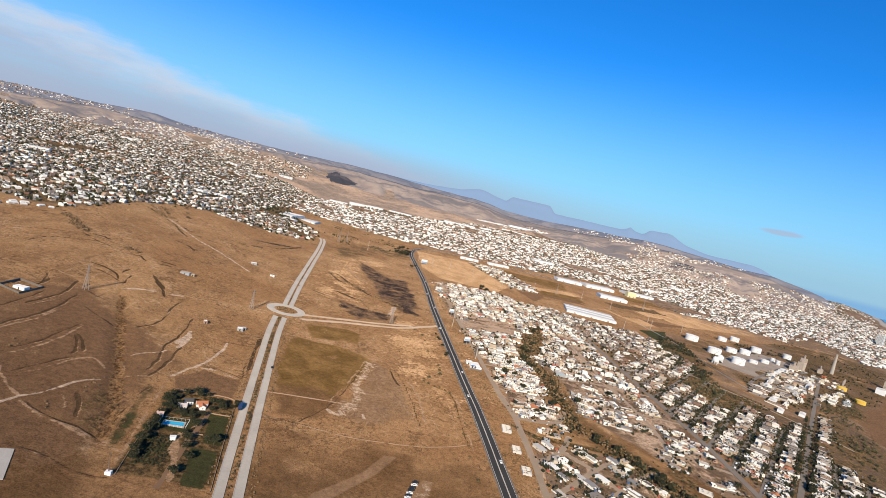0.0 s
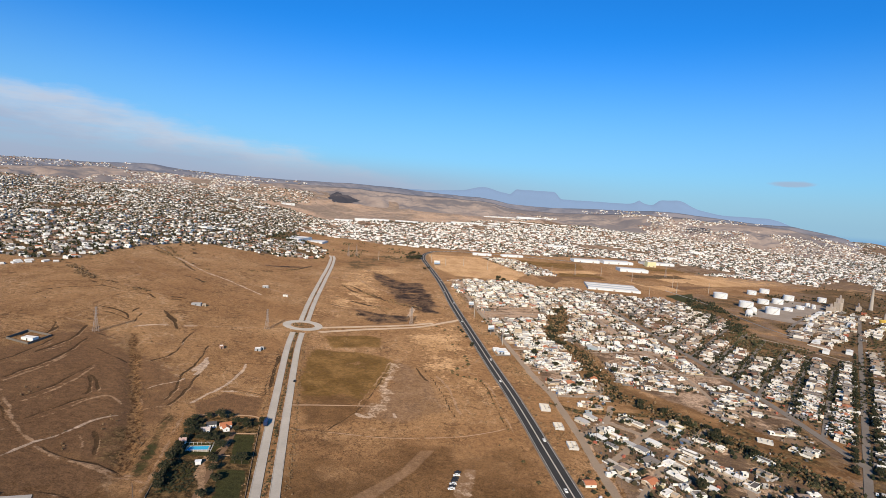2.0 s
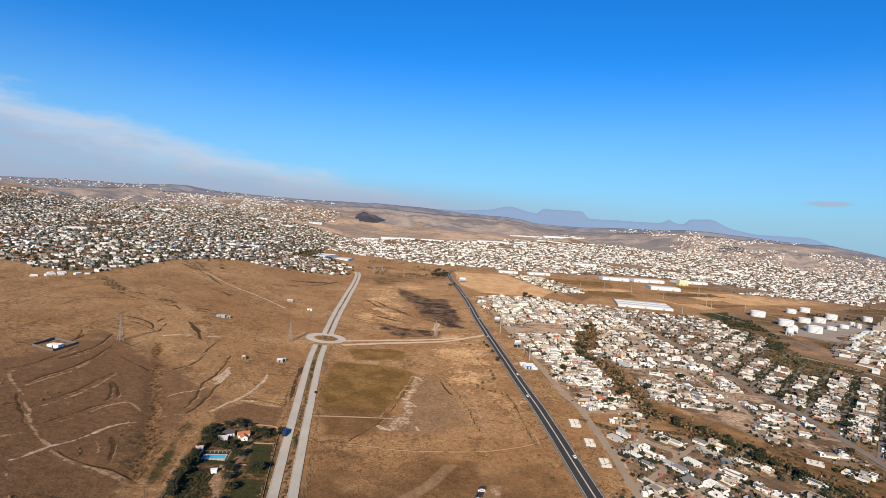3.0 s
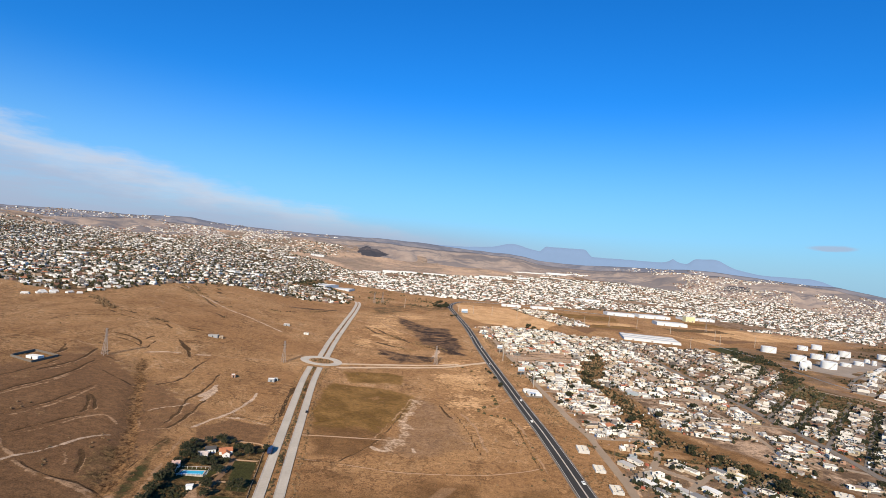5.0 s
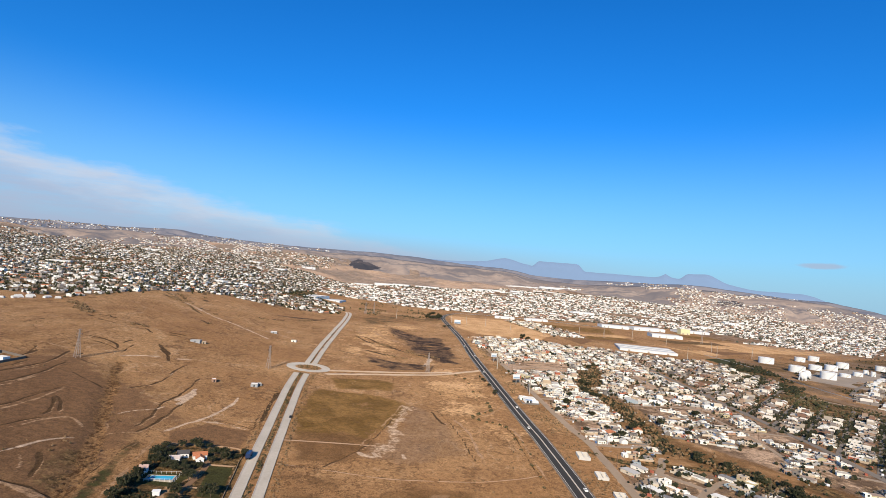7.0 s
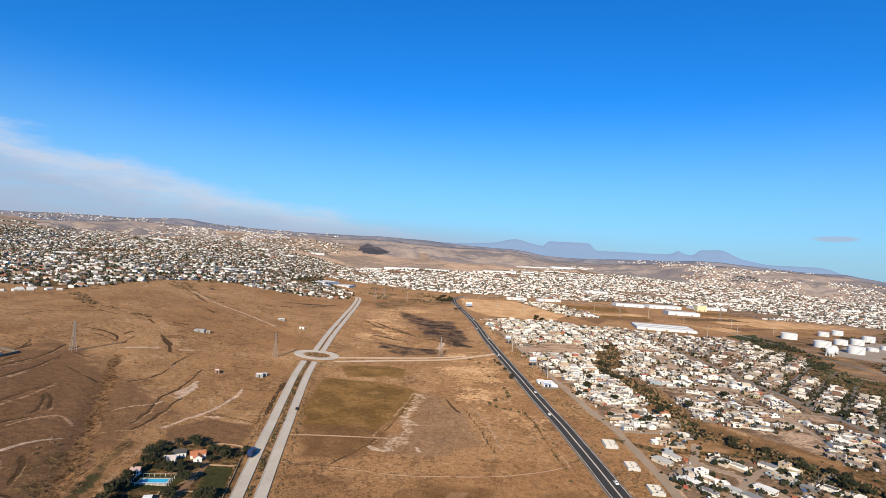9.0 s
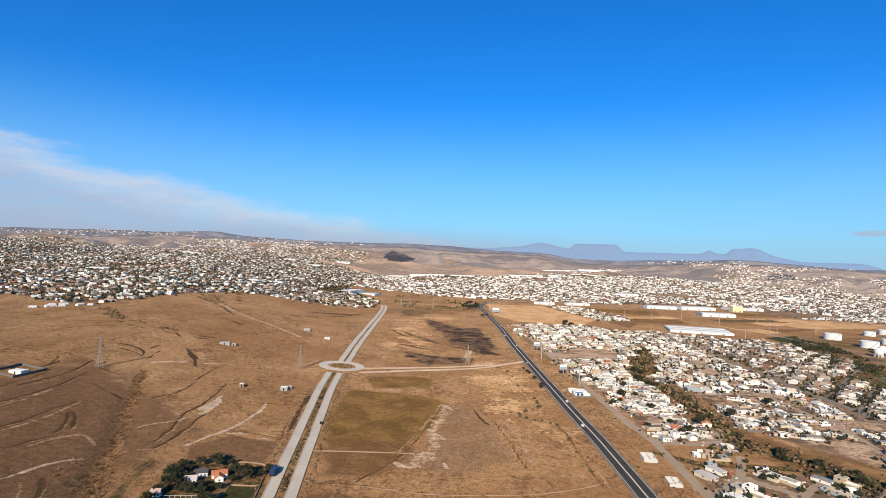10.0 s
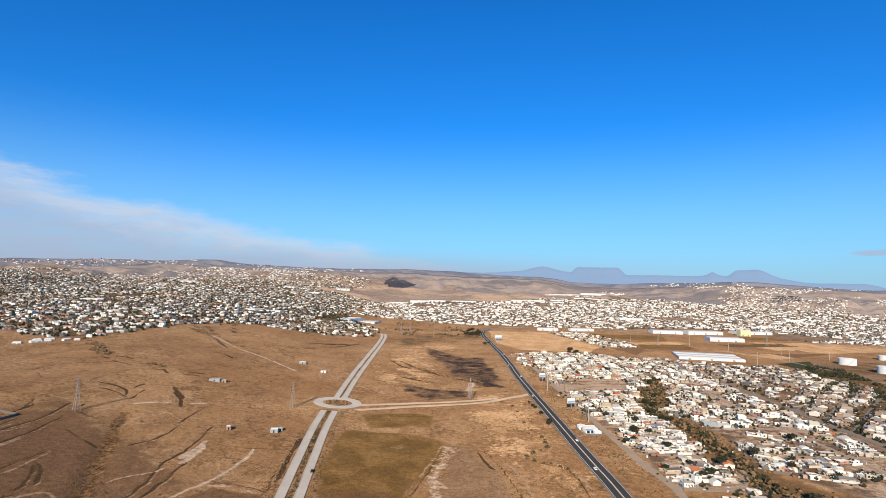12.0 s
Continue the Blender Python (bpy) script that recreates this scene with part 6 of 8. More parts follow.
def make_tree(seed, tall, wide, leaf, label, trunk=0.25, clumps=190):
    rnd = random.Random(seed)
    thing = new("tree")
    bm = bag()
    fork = tall * 0.35
    tube(bm, (0, 0, -0.6), (0.1, 0.05, fork), trunk, trunk * 0.65, 7)
    tips = []
    for k in range(6):
        a = k * 1.05 + rnd.uniform(-0.3, 0.3)
        tip = (math.cos(a) * wide * rnd.uniform(0.22, 0.4), math.sin(a) * wide * rnd.uniform(0.22, 0.4), tall * rnd.uniform(0.55, 0.85))
        tube(bm, (0.1, 0.05, fork * 0.9), tip, trunk * 0.5, trunk * 0.15, 5)
        tips.append(tip)
    part("trunk", bm, M_BARK, thing)
    bm = bag()
    for k in range(clumps):
        t = tips[k % len(tips)]
        a, e = rnd.uniform(0, 2 * math.pi), rnd.uniform(-0.5, 1.0)
        q = wide * 0.27 * rnd.uniform(0.3, 1.0) ** 0.6
        clump(bm, (t[0] + q * math.cos(a), t[1] + q * math.sin(a), min(tall, t[2] + e * tall * 0.2)), wide * rnd.uniform(0.06, 0.125), rnd)
    part("crown", bm, leaf, thing)
    return tagged(thing, label, "tree")


def make_shrub(seed, tall, wide, leaf, label, clumps=40):
    rnd = random.Random(seed)
    bm = bag()
    for k in range(clumps):
        a, q = rnd.uniform(0, 2 * math.pi), wide / 2 * math.sqrt(rnd.random())
        clump(bm, (q * math.cos(a), q * math.sin(a), tall * rnd.uniform(0.1, 0.85) * (1 - 0.6 * (2 * q / wide) ** 2)), wide * rnd.uniform(0.10, 0.2), rnd)
    me_ob = part("shrub", bm, leaf)
    return tagged(me_ob, label, "shrub")


TREE_MAKERS = [lambda s=s: make_tree(s, 4.5 + s * 0.7, 5.0 + s * 0.6, M_LEAF, "round-crowned dark-green broadleaf tree") for s in range(1, 6)]
SCRUB_MAKERS = [lambda s=s: make_shrub(50 + s, 1.8 + s * 0.4, 3.0 + s * 0.6, M_SCRUB, "ragged grey-green shrub of the creek bed") for s in range(1, 6)]
tree_stock, scrub_stock, median_stock = [[] for _ in TREE_MAKERS], [[] for _ in SCRUB_MAKERS], [[] for _ in range(3)]
rnd = random.Random(5)


def plant(stock, makers, x, y, group, lift=-0.1, size=(0.75, 1.3)):
    k = rnd.randrange(len(makers))
    m = pose(x, y, float(ground_heights(x, y)) + lift, 0, 0, rnd.uniform(0, 360))
    thing = put_copy(stock[k], makers[k], m)
    s = rnd.uniform(*size)
    thing.scale = (s, s, s * rnd.uniform(0.85, 1.15))
    return tagged(thing, group=group)


# trees of the walled country house
GARDEN_TREES = [(-93, 392), (-88, 391), (-82, 393), (-79, 395), (-100, 403), (-108, 402), (-114, 397), (-117, 390), (-120, 382), (-117, 376), (-113, 372), (-108, 370), (-117, 369), (-118, 362), (-103, 372), (-98, 370), (-117, 351)]
GARDEN_MORE = [(-77, 398), (-78, 401), (-117, 344), (-116, 336), (-115, 326), (-113, 316), (-111, 308), (-93, 356), (-96, 344), (-92, 338), (-89, 328), (-84, 318), (-80, 341), (-76, 341), (-97, 362), (-114, 341), (-113, 380), (-104, 364), (-86, 300)]
for x, y in GARDEN_TREES + GARDEN_MORE:
    plant(tree_stock, TREE_MAKERS, x, y, "trees of the country house", size=(0.5, 0.95))
for x, y in [(-121, 392), (-124, 386), (-122, 378), (-119, 371), (-111, 366), (-106, 366), (-100, 366), (-95, 372), (-92, 384), (-86, 387), (-116, 347), (-115, 339), (-114, 331), (-114, 322), (-112, 313), (-111, 304), (-104, 398), (-96, 397)]:
    plant(tree_stock, TREE_MAKERS, x + rnd.uniform(-1, 1), y + rnd.uniform(-1, 1), "trees of the country house", size=(0.45, 0.85))
# shrubs on the boulevard's median
MEDIAN = [lambda s=s: make_shrub(80 + s, 2.0 + 0.5 * s, 1.8 + 0.3 * s, M_SCRUB, "young grey-green shrub in the planted median", 26) for s in range(3)]
for line in (BOULEVARD_S[2:], BOULEVARD_N[:5]):
    pts = smooth_path(line, 4.6)
    for x, y in pts[::1] if line[0][1] < 400 else pts[::3]:
        if rnd.random() < 0.8:
            plant(median_stock, MEDIAN, float(x) + rnd.uniform(-1, 1), float(y) + rnd.uniform(-1.5, 1.5), "shrubs of the median", 0.1, (0.6, 1.2))
for k in range(26):
    a, q = rnd.uniform(0, 6.28), 12 * math.sqrt(rnd.random())
    plant(median_stock, MEDIAN, HUB[0] + q * math.cos(a), HUB[1] + q * math.sin(a), "shrubs of the roundabout", 0.1, (0.5, 1.0))
# the wooded creek
creek_line = smooth_path(CREEK, 3.2)
for x, y in creek_line:
    for k in range(2):
        wooded = x > 255 and y < 420
        if rnd.random() < (0.6 if wooded else 0.2 if y < 660 else 0.4):
            dx = rnd.gauss(0, 5.5)
            if rnd.random() < (0.35 if wooded else 0.66):
                plant(scrub_stock, SCRUB_MAKERS, float(x) + dx, float(y) + rnd.gauss(0, 4), "shrubs along the creek")
            else:
                plant(tree_stock, TREE_MAKERS, float(x) + dx, float(y) + rnd.gauss(0, 4), "trees along the creek", size=(0.45, 0.95))
for line, step in ((CREEK_ARM, 5), (GULLY, 22)):
    for x, y in smooth_path(line, step):
        plant(scrub_stock, SCRUB_MAKERS, float(x) + rnd.gauss(0, 2), float(y) + rnd.gauss(0, 2), "shrubs along the gullies", size=(0.4, 0.8))
# trees beside the highway and at the bend
for x, y in ((104, 731), (105.5, 712), (107, 706), (109, 680), (111, 645), (109, 638)):
    plant(tree_stock, TREE_MAKERS, x, y, "trees beside the highway", size=(0.4, 0.7))
for x, y in ((70, 1560), (78, 1580), (60, 1600), (66, 1620), (84, 1600), (50, 1590), (74, 1640), (90, 1650), (100, 1330), (90, 1310), (62, 1500), (70, 1512), (78, 1498), (84, 1520), (66, 1530), (75, 1540), (58, 1545), (88, 1535), (52, 1520), (256, 1190), (262, 1196), (250, 1200), (246, 1192)):
    plant(tree_stock, TREE_MAKERS, x, y, "trees beside the highway", size=(0.9, 1.6))
# street trees of the near town
near_town = plots[:NEAR]
town_south = plots[inside(plots[:, 0], plots[:, 1], [(160, 280), (160, 345), (330, 345), (350, 280)])]
for n in range(105):
    x, y, a = near_town[rnd.randrange(len(near_town))] if n > 40 else town_south[rnd.randrange(len(town_south))]
    a = math.radians(a)
    plant(tree_stock, TREE_MAKERS, float(x + 6.3 * math.cos(a) + 5.5 * math.sin(a)), float(y + 6.3 * math.sin(a) - 5.5 * math.cos(a)), "garden trees of the town", size=(0.45, 0.95))
for x, y in smooth_path(SHORE_ROAD[1:4], 15):
    for s in (-1, 1):
        plant(tree_stock, TREE_MAKERS, float(x) + 6 * s, float(y) - 5 * s, "street trees", size=(0.4, 0.85))


def far_trees(name, x, y, material, label, seed, small, large):
    """Low ragged crowns far off, joined: two uneven eight-sided clumps each."""
    g = np.random.default_rng(seed)
    x, y = np.repeat(x, 2) + g.normal(0, small * 0.5, 2 * len(x)), np.repeat(y, 2) + g.normal(0, small * 0.5, 2 * len(y))
    n = len(x)
    r = g.uniform(small, large, n)
    base = np.array([(1, 0, 0), (0, 1, 0), (-1, 0, 0), (0, -1, 0), (0, 0, 1), (0, 0, -0.9)], float)
    v = base[None] * (r[:, None] * g.uniform(0.6, 1.3, (n, 6)))[..., None]
    v += np.stack([x, y, land(x, y) + r * 0.6], -1)[:, None]
    tri = np.array([(0, 1, 4), (1, 2, 4), (2, 3, 4), (3, 0, 4), (1, 0, 5), (2, 1, 5), (3, 2, 5), (0, 3, 5)])
    f = (tri[None] + (np.arange(n) * 6)[:, None, None]).reshape(-1, 3)
    return stuff(name, v.reshape(-1, 3), f, (material,), None, label, "trees")


def scattered(quarter, count, g, spread=7.0):
    pick = quarter[g.integers(0, len(quarter), count)]
    return pick[:, 0] + g.normal(0, spread, count), pick[:, 1] + g.normal(0, spread, count)


g = np.random.default_rng(9)
far_trees("town_trees", *scattered(plots[NEAR:][plots[NEAR:, 0] > 240], 2700, g), M_LEAF, "small dark garden trees between the town houses", 61, 1.0, 2.5)
far_trees("town_trees", *scattered(plots[NEAR:][plots[NEAR:, 0] <= 240], 900, g), M_LEAF, "sparse dark garden trees beside the highway town", 105, 0.8, 2.0)
far_trees("city_trees", *scattered(west, 17000, g), M_LEAF, "countless dark trees between the hillside houses", 62, 1.5, 3.6)
far_trees("city_trees", *scattered(west, 14000, g), M_SCRUB, "dry grey-green scrub between the hillside houses", 97, 1.4, 3.4)
far_trees("city_trees", *scattered(north, 8500, g), M_FAR_LEAF, "countless dark trees between the city houses", 63, 2.0, 4.0)
far_trees("city_trees", *scattered(east, 4500, g), M_FAR_LEAF, "dark trees between the houses near the coast", 96, 1.6, 3.4)
far_trees("city_trees", *scattered(hamlets, 7000, g, 25), M_FAR_LEAF, "dark trees round the far houses", 64, 1.6, 3.4)
wx, wy = g.uniform(530, 690, 1800), g.uniform(770, 1120, 1800)
k = inside(wx, wy, THICKET) & (rough_grain(wx, wy, 40, 80) > 0.42)
far_trees("thicket", wx[k], wy[k], M_LEAF, "belt of dark trees between the town and the tank farm", 81, 1.0, 2.6)
wx, wy = g.uniform(470, 620, 1500), g.uniform(640, 1060, 1500)
k = inside(wx, wy, WEEDY) & (rough_grain(wx, wy, 60, 4) > 0.48)
far_trees("thicket", wx[k], wy[k], M_SCRUB, "dark thicket of scrub beside the town", 65, 1.0, 2.8)
wx, wy = g.uniform(465, 605, 1500), g.uniform(610, 800, 1500)
k = inside(wx, wy, MEADOW) & (rough_grain(wx, wy, 22, 103) > 0.46)
far_trees("meadow_scrub", wx[k], wy[k], M_SCRUB, "grey-green scrub and hedges of the rough meadow", 104, 0.4, 1.7)
picks = creek_line[g.integers(0, len(creek_line), 1500)] + g.normal(0, 8.0, (1500, 2))
far_trees("creek_scrub", picks[:900, 0], picks[:900, 1], M_DRY, "ragged brown scrub filling the creek bed", 71, 0.3, 1.5)
far_trees("creek_scrub", picks[900:, 0], picks[900:, 1], M_LEAF, "dark green bushes filling the creek bed", 99, 0.3, 1.6)
low = smooth_path(CREEK[6:], 1.5)
low = np.repeat(low, 4, 0) + g.normal(0, 9.0, (4 * len(low), 2))
far_trees("creek_scrub", low[:, 0], low[:, 1], M_SCRUB, "dark scrub spreading over the creek's lower banks", 100, 0.3, 1.3)
bx, by = scattered(np.concatenate([np.array(LOTS_A + LOTS_B + LOTS_C + LOTS_D, float)[:, :3], plots[:600]]), 3600, g, 7.0)
sx, sy = scattered(np.concatenate([np.array(LOTS_A[3:] + LOTS_B + LOTS_C + LOTS_D, float)[:, :3], plots[plots[:, 1] < 480]]), 1300, g, 6.5)
free = np.ones(len(sx), bool)
for line, gap in ALL_STREETS + [(lane, 4) for lane in DIRT_LANES]:
    free &= near_line(sx, sy, line) > gap * 0.55
far_trees("yard_trees", sx[free], sy[free], M_LEAF, "small dark trees crowding the near yards", 74, 0.5, 2.3)
# street trees, added thickly to fill in for shade on the streets too
rows = []
for line in CROSS_STREETS + [SHORE_ROAD[1:5]]:
    q = smooth_path(line, 3.2)
    rows += [q + (-3.4, 3.2), q[::2] + (3.2, -3.0)]
rows = np.concatenate(rows)
rows = rows[(g.random(len(rows)) < 0.45) & inside(rows[:, 0], rows[:, 1], TOWN_EAST)] + g.normal(0, 0.9, (1, 2))
ex, ey = scattered(plots[(plots[:, 0] > 384) & (plots[:, 1] < 680)], 1900, g, 6.0)
far_trees("yard_trees", ex, ey, M_LEAF, "dark trees crowding the yards of the lower town", 98, 0.7, 2.1)
far_trees("street_trees", rows[:, 0], rows[:, 1], M_LEAF, "dark trees lining the side streets", 77, 0.8, 2.1)
far_trees("garden_bushes", bx, by, M_LEAF, "small dark bushes in yards and gardens", 72, 0.4, 1.3)
verge = smooth_path(BOULEVARD_S[2:], 1.1)
verge = np.concatenate([verge + (11.6, 1.0), verge[::2] + (13.4, 1.0), verge[::2] - (11.8, 1.0), verge[::2]]) + g.normal(0, 0.7, (len(verge) + 3 * len(verge[::2]), 2))
verge = verge[g.random(len(verge)) < 0.55]
far_trees("verge_weeds", verge[:, 0], verge[:, 1], M_DRY, "dark dry weeds along the boulevard's kerbs and median", 73, 0.25, 0.75)
wx, wy = g.uniform(-260, -125, 9000), g.uniform(310, 570, 9000)
k = (near_line(wx, wy, RAVINE) < 9 * g.random(9000) * (0.4 + rough_grain(wx, wy, 22, 78)) + 1) & (rough_grain(wx, wy, 11, 79) > 0.5)
far_trees("ravine_weeds", wx[k], wy[k], M_REED, "dry orange-brown reeds filling the ravine", 66, 0.15, 0.5)
wx, wy = g.uniform(131, 156, 2600), g.uniform(330, 1000, 2600)
k = (rough_grain(wx, wy, 16, 101) > 0.5) & (near_line(wx, wy, STREET) > 4) & ~inside(wx, wy, [(132, 606), (155, 606), (155, 640), (132, 640)])
far_trees("verge_weeds", wx[k], wy[k], M_DRY, "dark dry weeds between the highway and the town street", 102, 0.2, 0.8)
wx, wy = g.uniform(-430, 130, 2600), g.uniform(280, 1400, 2600)
k = (rough_grain(wx, wy, 45, 14) > 0.62) & ~inside(wx, wy, PLOT) & (near_line(wx, wy, BOULEVARD_S) > 14) & (near_line(wx, wy, BOULEVARD_N) > 14) & (near_line(wx, wy, HIGHWAY) > 14)
far_trees("scrub", wx[k], wy[k], M_DRY, "low dark scrub dotted over the grassland", 67, 0.3, 0.9)
hill = np.concatenate([smooth_path(t, 2.5) for k, w, t in TRACKS if k == "ditch" and t[0][1] > 690])
hill = np.repeat(hill, 3, 0) + g.normal(0, 3.0, (3 * len(hill), 2))
hill = hill[rough_grain(hill[:, 0], hill[:, 1], 24, 75) > 0.54]
far_trees("hill_scrub", hill[:, 0], hill[:, 1], M_DRY, "ragged dark scrub along the gullies of the slope", 76, 0.4, 1.3)
wx, wy = g.uniform(-160, 110, 900), g.uniform(1440, 1850, 900)
k = (rough_grain(wx, wy, 45, 24) > 0.56) & (near_line(wx, wy, HIGHWAY) > 16)
far_trees("grove", wx[k], wy[k], M_SCRUB, "scattered scrub and small trees before the city's edge", 68, 0.7, 2.3)
wx, wy = g.uniform(-117, -95, 420), g.uniform(302, 338, 420)
k = inside(wx, wy, GROVE)
far_trees("orchard_rows", np.round(wx[k] / 2.2) * 2.2 + g.normal(0, 0.5, int(k.sum())), wy[k], M_LEAF, "rows of low dark-green bushes in the garden plot", 69, 0.35, 0.7)


def clutter(name, x, y, seed, label):
    """Small things that lie about in yards, joined."""
    g = np.random.default_rng(seed)
    n = len(x)
    w, d, h, a = g.uniform(0.4, 2.4, n), g.uniform(0.4, 2.8, n), g.uniform(0.3, 1.7, n), g.uniform(0, 3.14, n)
    sx, sy = np.array([-1, 1, 1, -1.0]), np.array([-1, -1, 1, 1.0])
    lx, ly = np.tile(np.outer(w / 2, sx), 2), np.tile(np.outer(d / 2, sy), 2)
    lx[:, 4:] *= 0.8
    z = land(x, y)
    v = np.stack([x[:, None] + lx * np.cos(a)[:, None] - ly * np.sin(a)[:, None], y[:, None] + lx * np.sin(a)[:, None] + ly * np.cos(a)[:, None],
                  np.concatenate([np.repeat(z[:, None] - 0.3, 4, 1), np.repeat((z + h)[:, None], 4, 1)], 1)], -1)
    f = (np.array([[k, (k + 1) % 4, 4 + (k + 1) % 4, 4 + k] for k in range(4)] + [[4, 5, 6, 7]])[None] + (np.arange(n) * 8)[:, None, None]).reshape(-1, 4)
    stuff(name, v.reshape(-1, 3), f, (M_JUNK,), None, label, "yard clutter")


every = np.concatenate([np.array(LOTS_A + LOTS_B + LOTS_C + LOTS_D, float)[:, :3], plots])
cx, cy = scattered(every, 9500, g, 7.5)
k = np.ones(len(cx), bool)
for line, gap in ALL_STREETS:
    k &= near_line(cx, cy, line) > gap * 0.6
clutter("yard_clutter", cx[k], cy[k], 70, "sheds, cars, tarpaulins and oddments lying in the yards")


# ---- tank farm and power station ----
def storage_tank(x, y, wide, tall):
    thing = new("storage_tank")
    wide = wide * 0.88
    r, z = wide / 2, land_at(x, y)
    thing.location = (x, y, z)
    bm = bag()
    tube(bm, (0, 0, -1.5), (0, 0, tall), r, sides=40, caps=False)
    part("shell", bm, M_WHITE, thing)
    bm = bag()
    tube(bm, (0, 0, tall), (0, 0, tall + wide * 0.035), r + 0.15, 0.6, 40)
    roof = part("roof", bm, M_WHITE, thing)
    bm = bag()
    tube(bm, (r * 0.4, 0, tall + wide * 0.012), (r * 0.4, 0, tall + wide * 0.035 + 0.9), 0.4, sides=8)
    part("vent", bm, M_STEEL, roof, "grey roof vent")
    bm = bag()
    for k in range(40):
        a, b = 2 * math.pi * k / 40, 2 * math.pi * (k + 1) / 40
        tube(bm, ((r + 0.1) * math.cos(a), (r + 0.1) * math.sin(a), tall + 1), ((r + 0.1) * math.cos(b), (r + 0.1) * math.sin(b), tall + 1), 0.1, sides=4, caps=False)
    part("railing", bm, M_STEEL, thing)
    bm = bag()
    for k in range(14):
        a, b = -2.2 + k * 0.06, -2.2 + (k + 1) * 0.06
        tube(bm, ((r + 1.2) * math.cos(a), (r + 1.2) * math.sin(a), tall * k / 14), ((r + 1.2) * math.cos(b), (r + 1.2) * math.sin(b), tall * (k + 1) / 14), 0.18, sides=4, caps=False)
    stair = part("stair", bm, M_STEEL, thing)
    for k in range(14):
        bm = bag()
        box(bm, r + 0.1, r + 1.2, -0.5, 0.5, tall * (k + 0.75) / 14, tall * (k + 1) / 14 + 0.1, Matrix.Rotation(-2.2 + k * 0.06, 4, "Z"))
        part("tread", bm, M_WHITE, stair)
    for k in (0.33, 0.66):
        bm = bag()
        tube(bm, (0, 0, tall * k), (0, 0, tall * k + 0.3), r + 0.12, sides=40, caps=False)
        part("stiffening_ring", bm, M_WHITE, thing)
    return tagged(thing, "large white cylindrical fuel tank with a shallow cone roof", "storage tank", "tanks of the tank farm")


def gas_sphere(x, y, wide):
    thing = new("gas_sphere")
    thing.location = (x, y, land_at(x, y))
    bm = bag()
    bmesh.ops.create_uvsphere(bm, u_segments=24, v_segments=14, radius=wide / 2, matrix=Matrix.Translation((0, 0, wide / 2 + 2)))
    ob = part("vessel", bm, M_WHITE, thing)
    ob.data.polygons.foreach_set("use_smooth", np.ones(len(ob.data.polygons), bool))
    for k in range(8):
        bm = bag()
        a = k * math.pi / 4
        tube(bm, (wide * 0.46 * math.cos(a), wide * 0.46 * math.sin(a), -1), (wide * 0.46 * math.cos(a), wide * 0.46 * math.sin(a), wide * 0.6), 0.4, sides=6)
        part("leg", bm, M_WHITE, thing)
    bm = bag()
    tube(bm, (0, 0, wide + 1.6), (0, 0, wide + 2.8), 1.6, sides=10)
    part("top_platform", bm, M_STEEL, thing)
    return tagged(thing, "white spherical gas vessel on legs", "gas vessel", "tanks of the tank farm")


TANKS = [(738, 1134, 32, 11), (868, 1214, 23, 9), (925, 1248, 24, 10), (727, 1030, 30, 11), (804, 1085, 25, 9), (845, 1096, 25, 10), (914, 1152, 25, 11),
         (741, 972, 28, 12), (805, 1013, 19, 6), (854, 1042, 18, 7), (899, 1076, 10, 8), (893, 1052, 9, 9), (996, 1152, 20, 10)]
for spot in TANKS:
    storage_tank(*spot)
for x, y, wide in ((664, 930, 12), (690, 955, 12)):
    gas_sphere(x, y, wide)


def hall(x, y, wide, deep, tall, turn, label, bays=4, wall=None, roof=None, rise=0.9, category="warehouse", group="warehouses", doors=True, ground=None):
    """A long shed: walls, one low gable a bay, doors along the front."""
    thing = new("warehouse")
    thing.matrix_basis = pose(x, y, land_at(x, y) if ground is None else ground, 0, 0, turn)
    bm = bag()
    shell(bm, wide, deep, tall, rim=0.1, thick=0.4, z=-6)
    part("wall", bm, wall or M_WHITE, thing)
    step = deep / bays
    for k in range(bays):
        gable(thing, wide - 1.0, step - 0.2, tall + 0.15, rise, roof or (M_SHEET if k % 2 == 0 else M_ROOF_GREY), y=-deep / 2 + (k + 0.5) * step, over=0.08, t=0.25)
    count = max(2, int(wide / 30))
    for k in range(count if doors else 0):
        bm = bag()
        c = -wide / 2 + (k + 0.5) * wide / count
        box(bm, c - 2, c + 2, -deep / 2 - 0.12, -deep / 2 + 0.1, 0, min(4.2, tall - 0.6))
        part("loading_door", bm, M_STEEL, thing)
    return tagged(thing, label, category, group)


hall(508, 1185, 112, 92, 3.6, -14, "large white multi-bay warehouse at the edge of brown fields", 6, rise=1.0)
hall(720, 1545, 82, 50, 8, -8, "white warehouse standing in open fields", 2)
hall(404, 1345, 24, 16, 5, -10, "small white warehouse beside the town", 1)
for x, y, wide, deep, tall, turn in ((640, 1725, 84, 50, 7, -4), (745, 1730, 100, 60, 7, 2), (905, 1762, 108, 44, 6, 4), (300, 1740, 60, 24, 6, -4), (400, 1745, 70, 26, 6, 4), (640, 2050, 80, 40, 7, 3)):
    hall(x, y, wide, deep, tall, turn, "long white industrial shed at the city's edge", 2)
hall(848, 1690, 29, 22, 16, 0, "tall cream-yellow industrial building", 1, wall=surface("cream_render", (0.75, 0.66, 0.38), var=0.25))
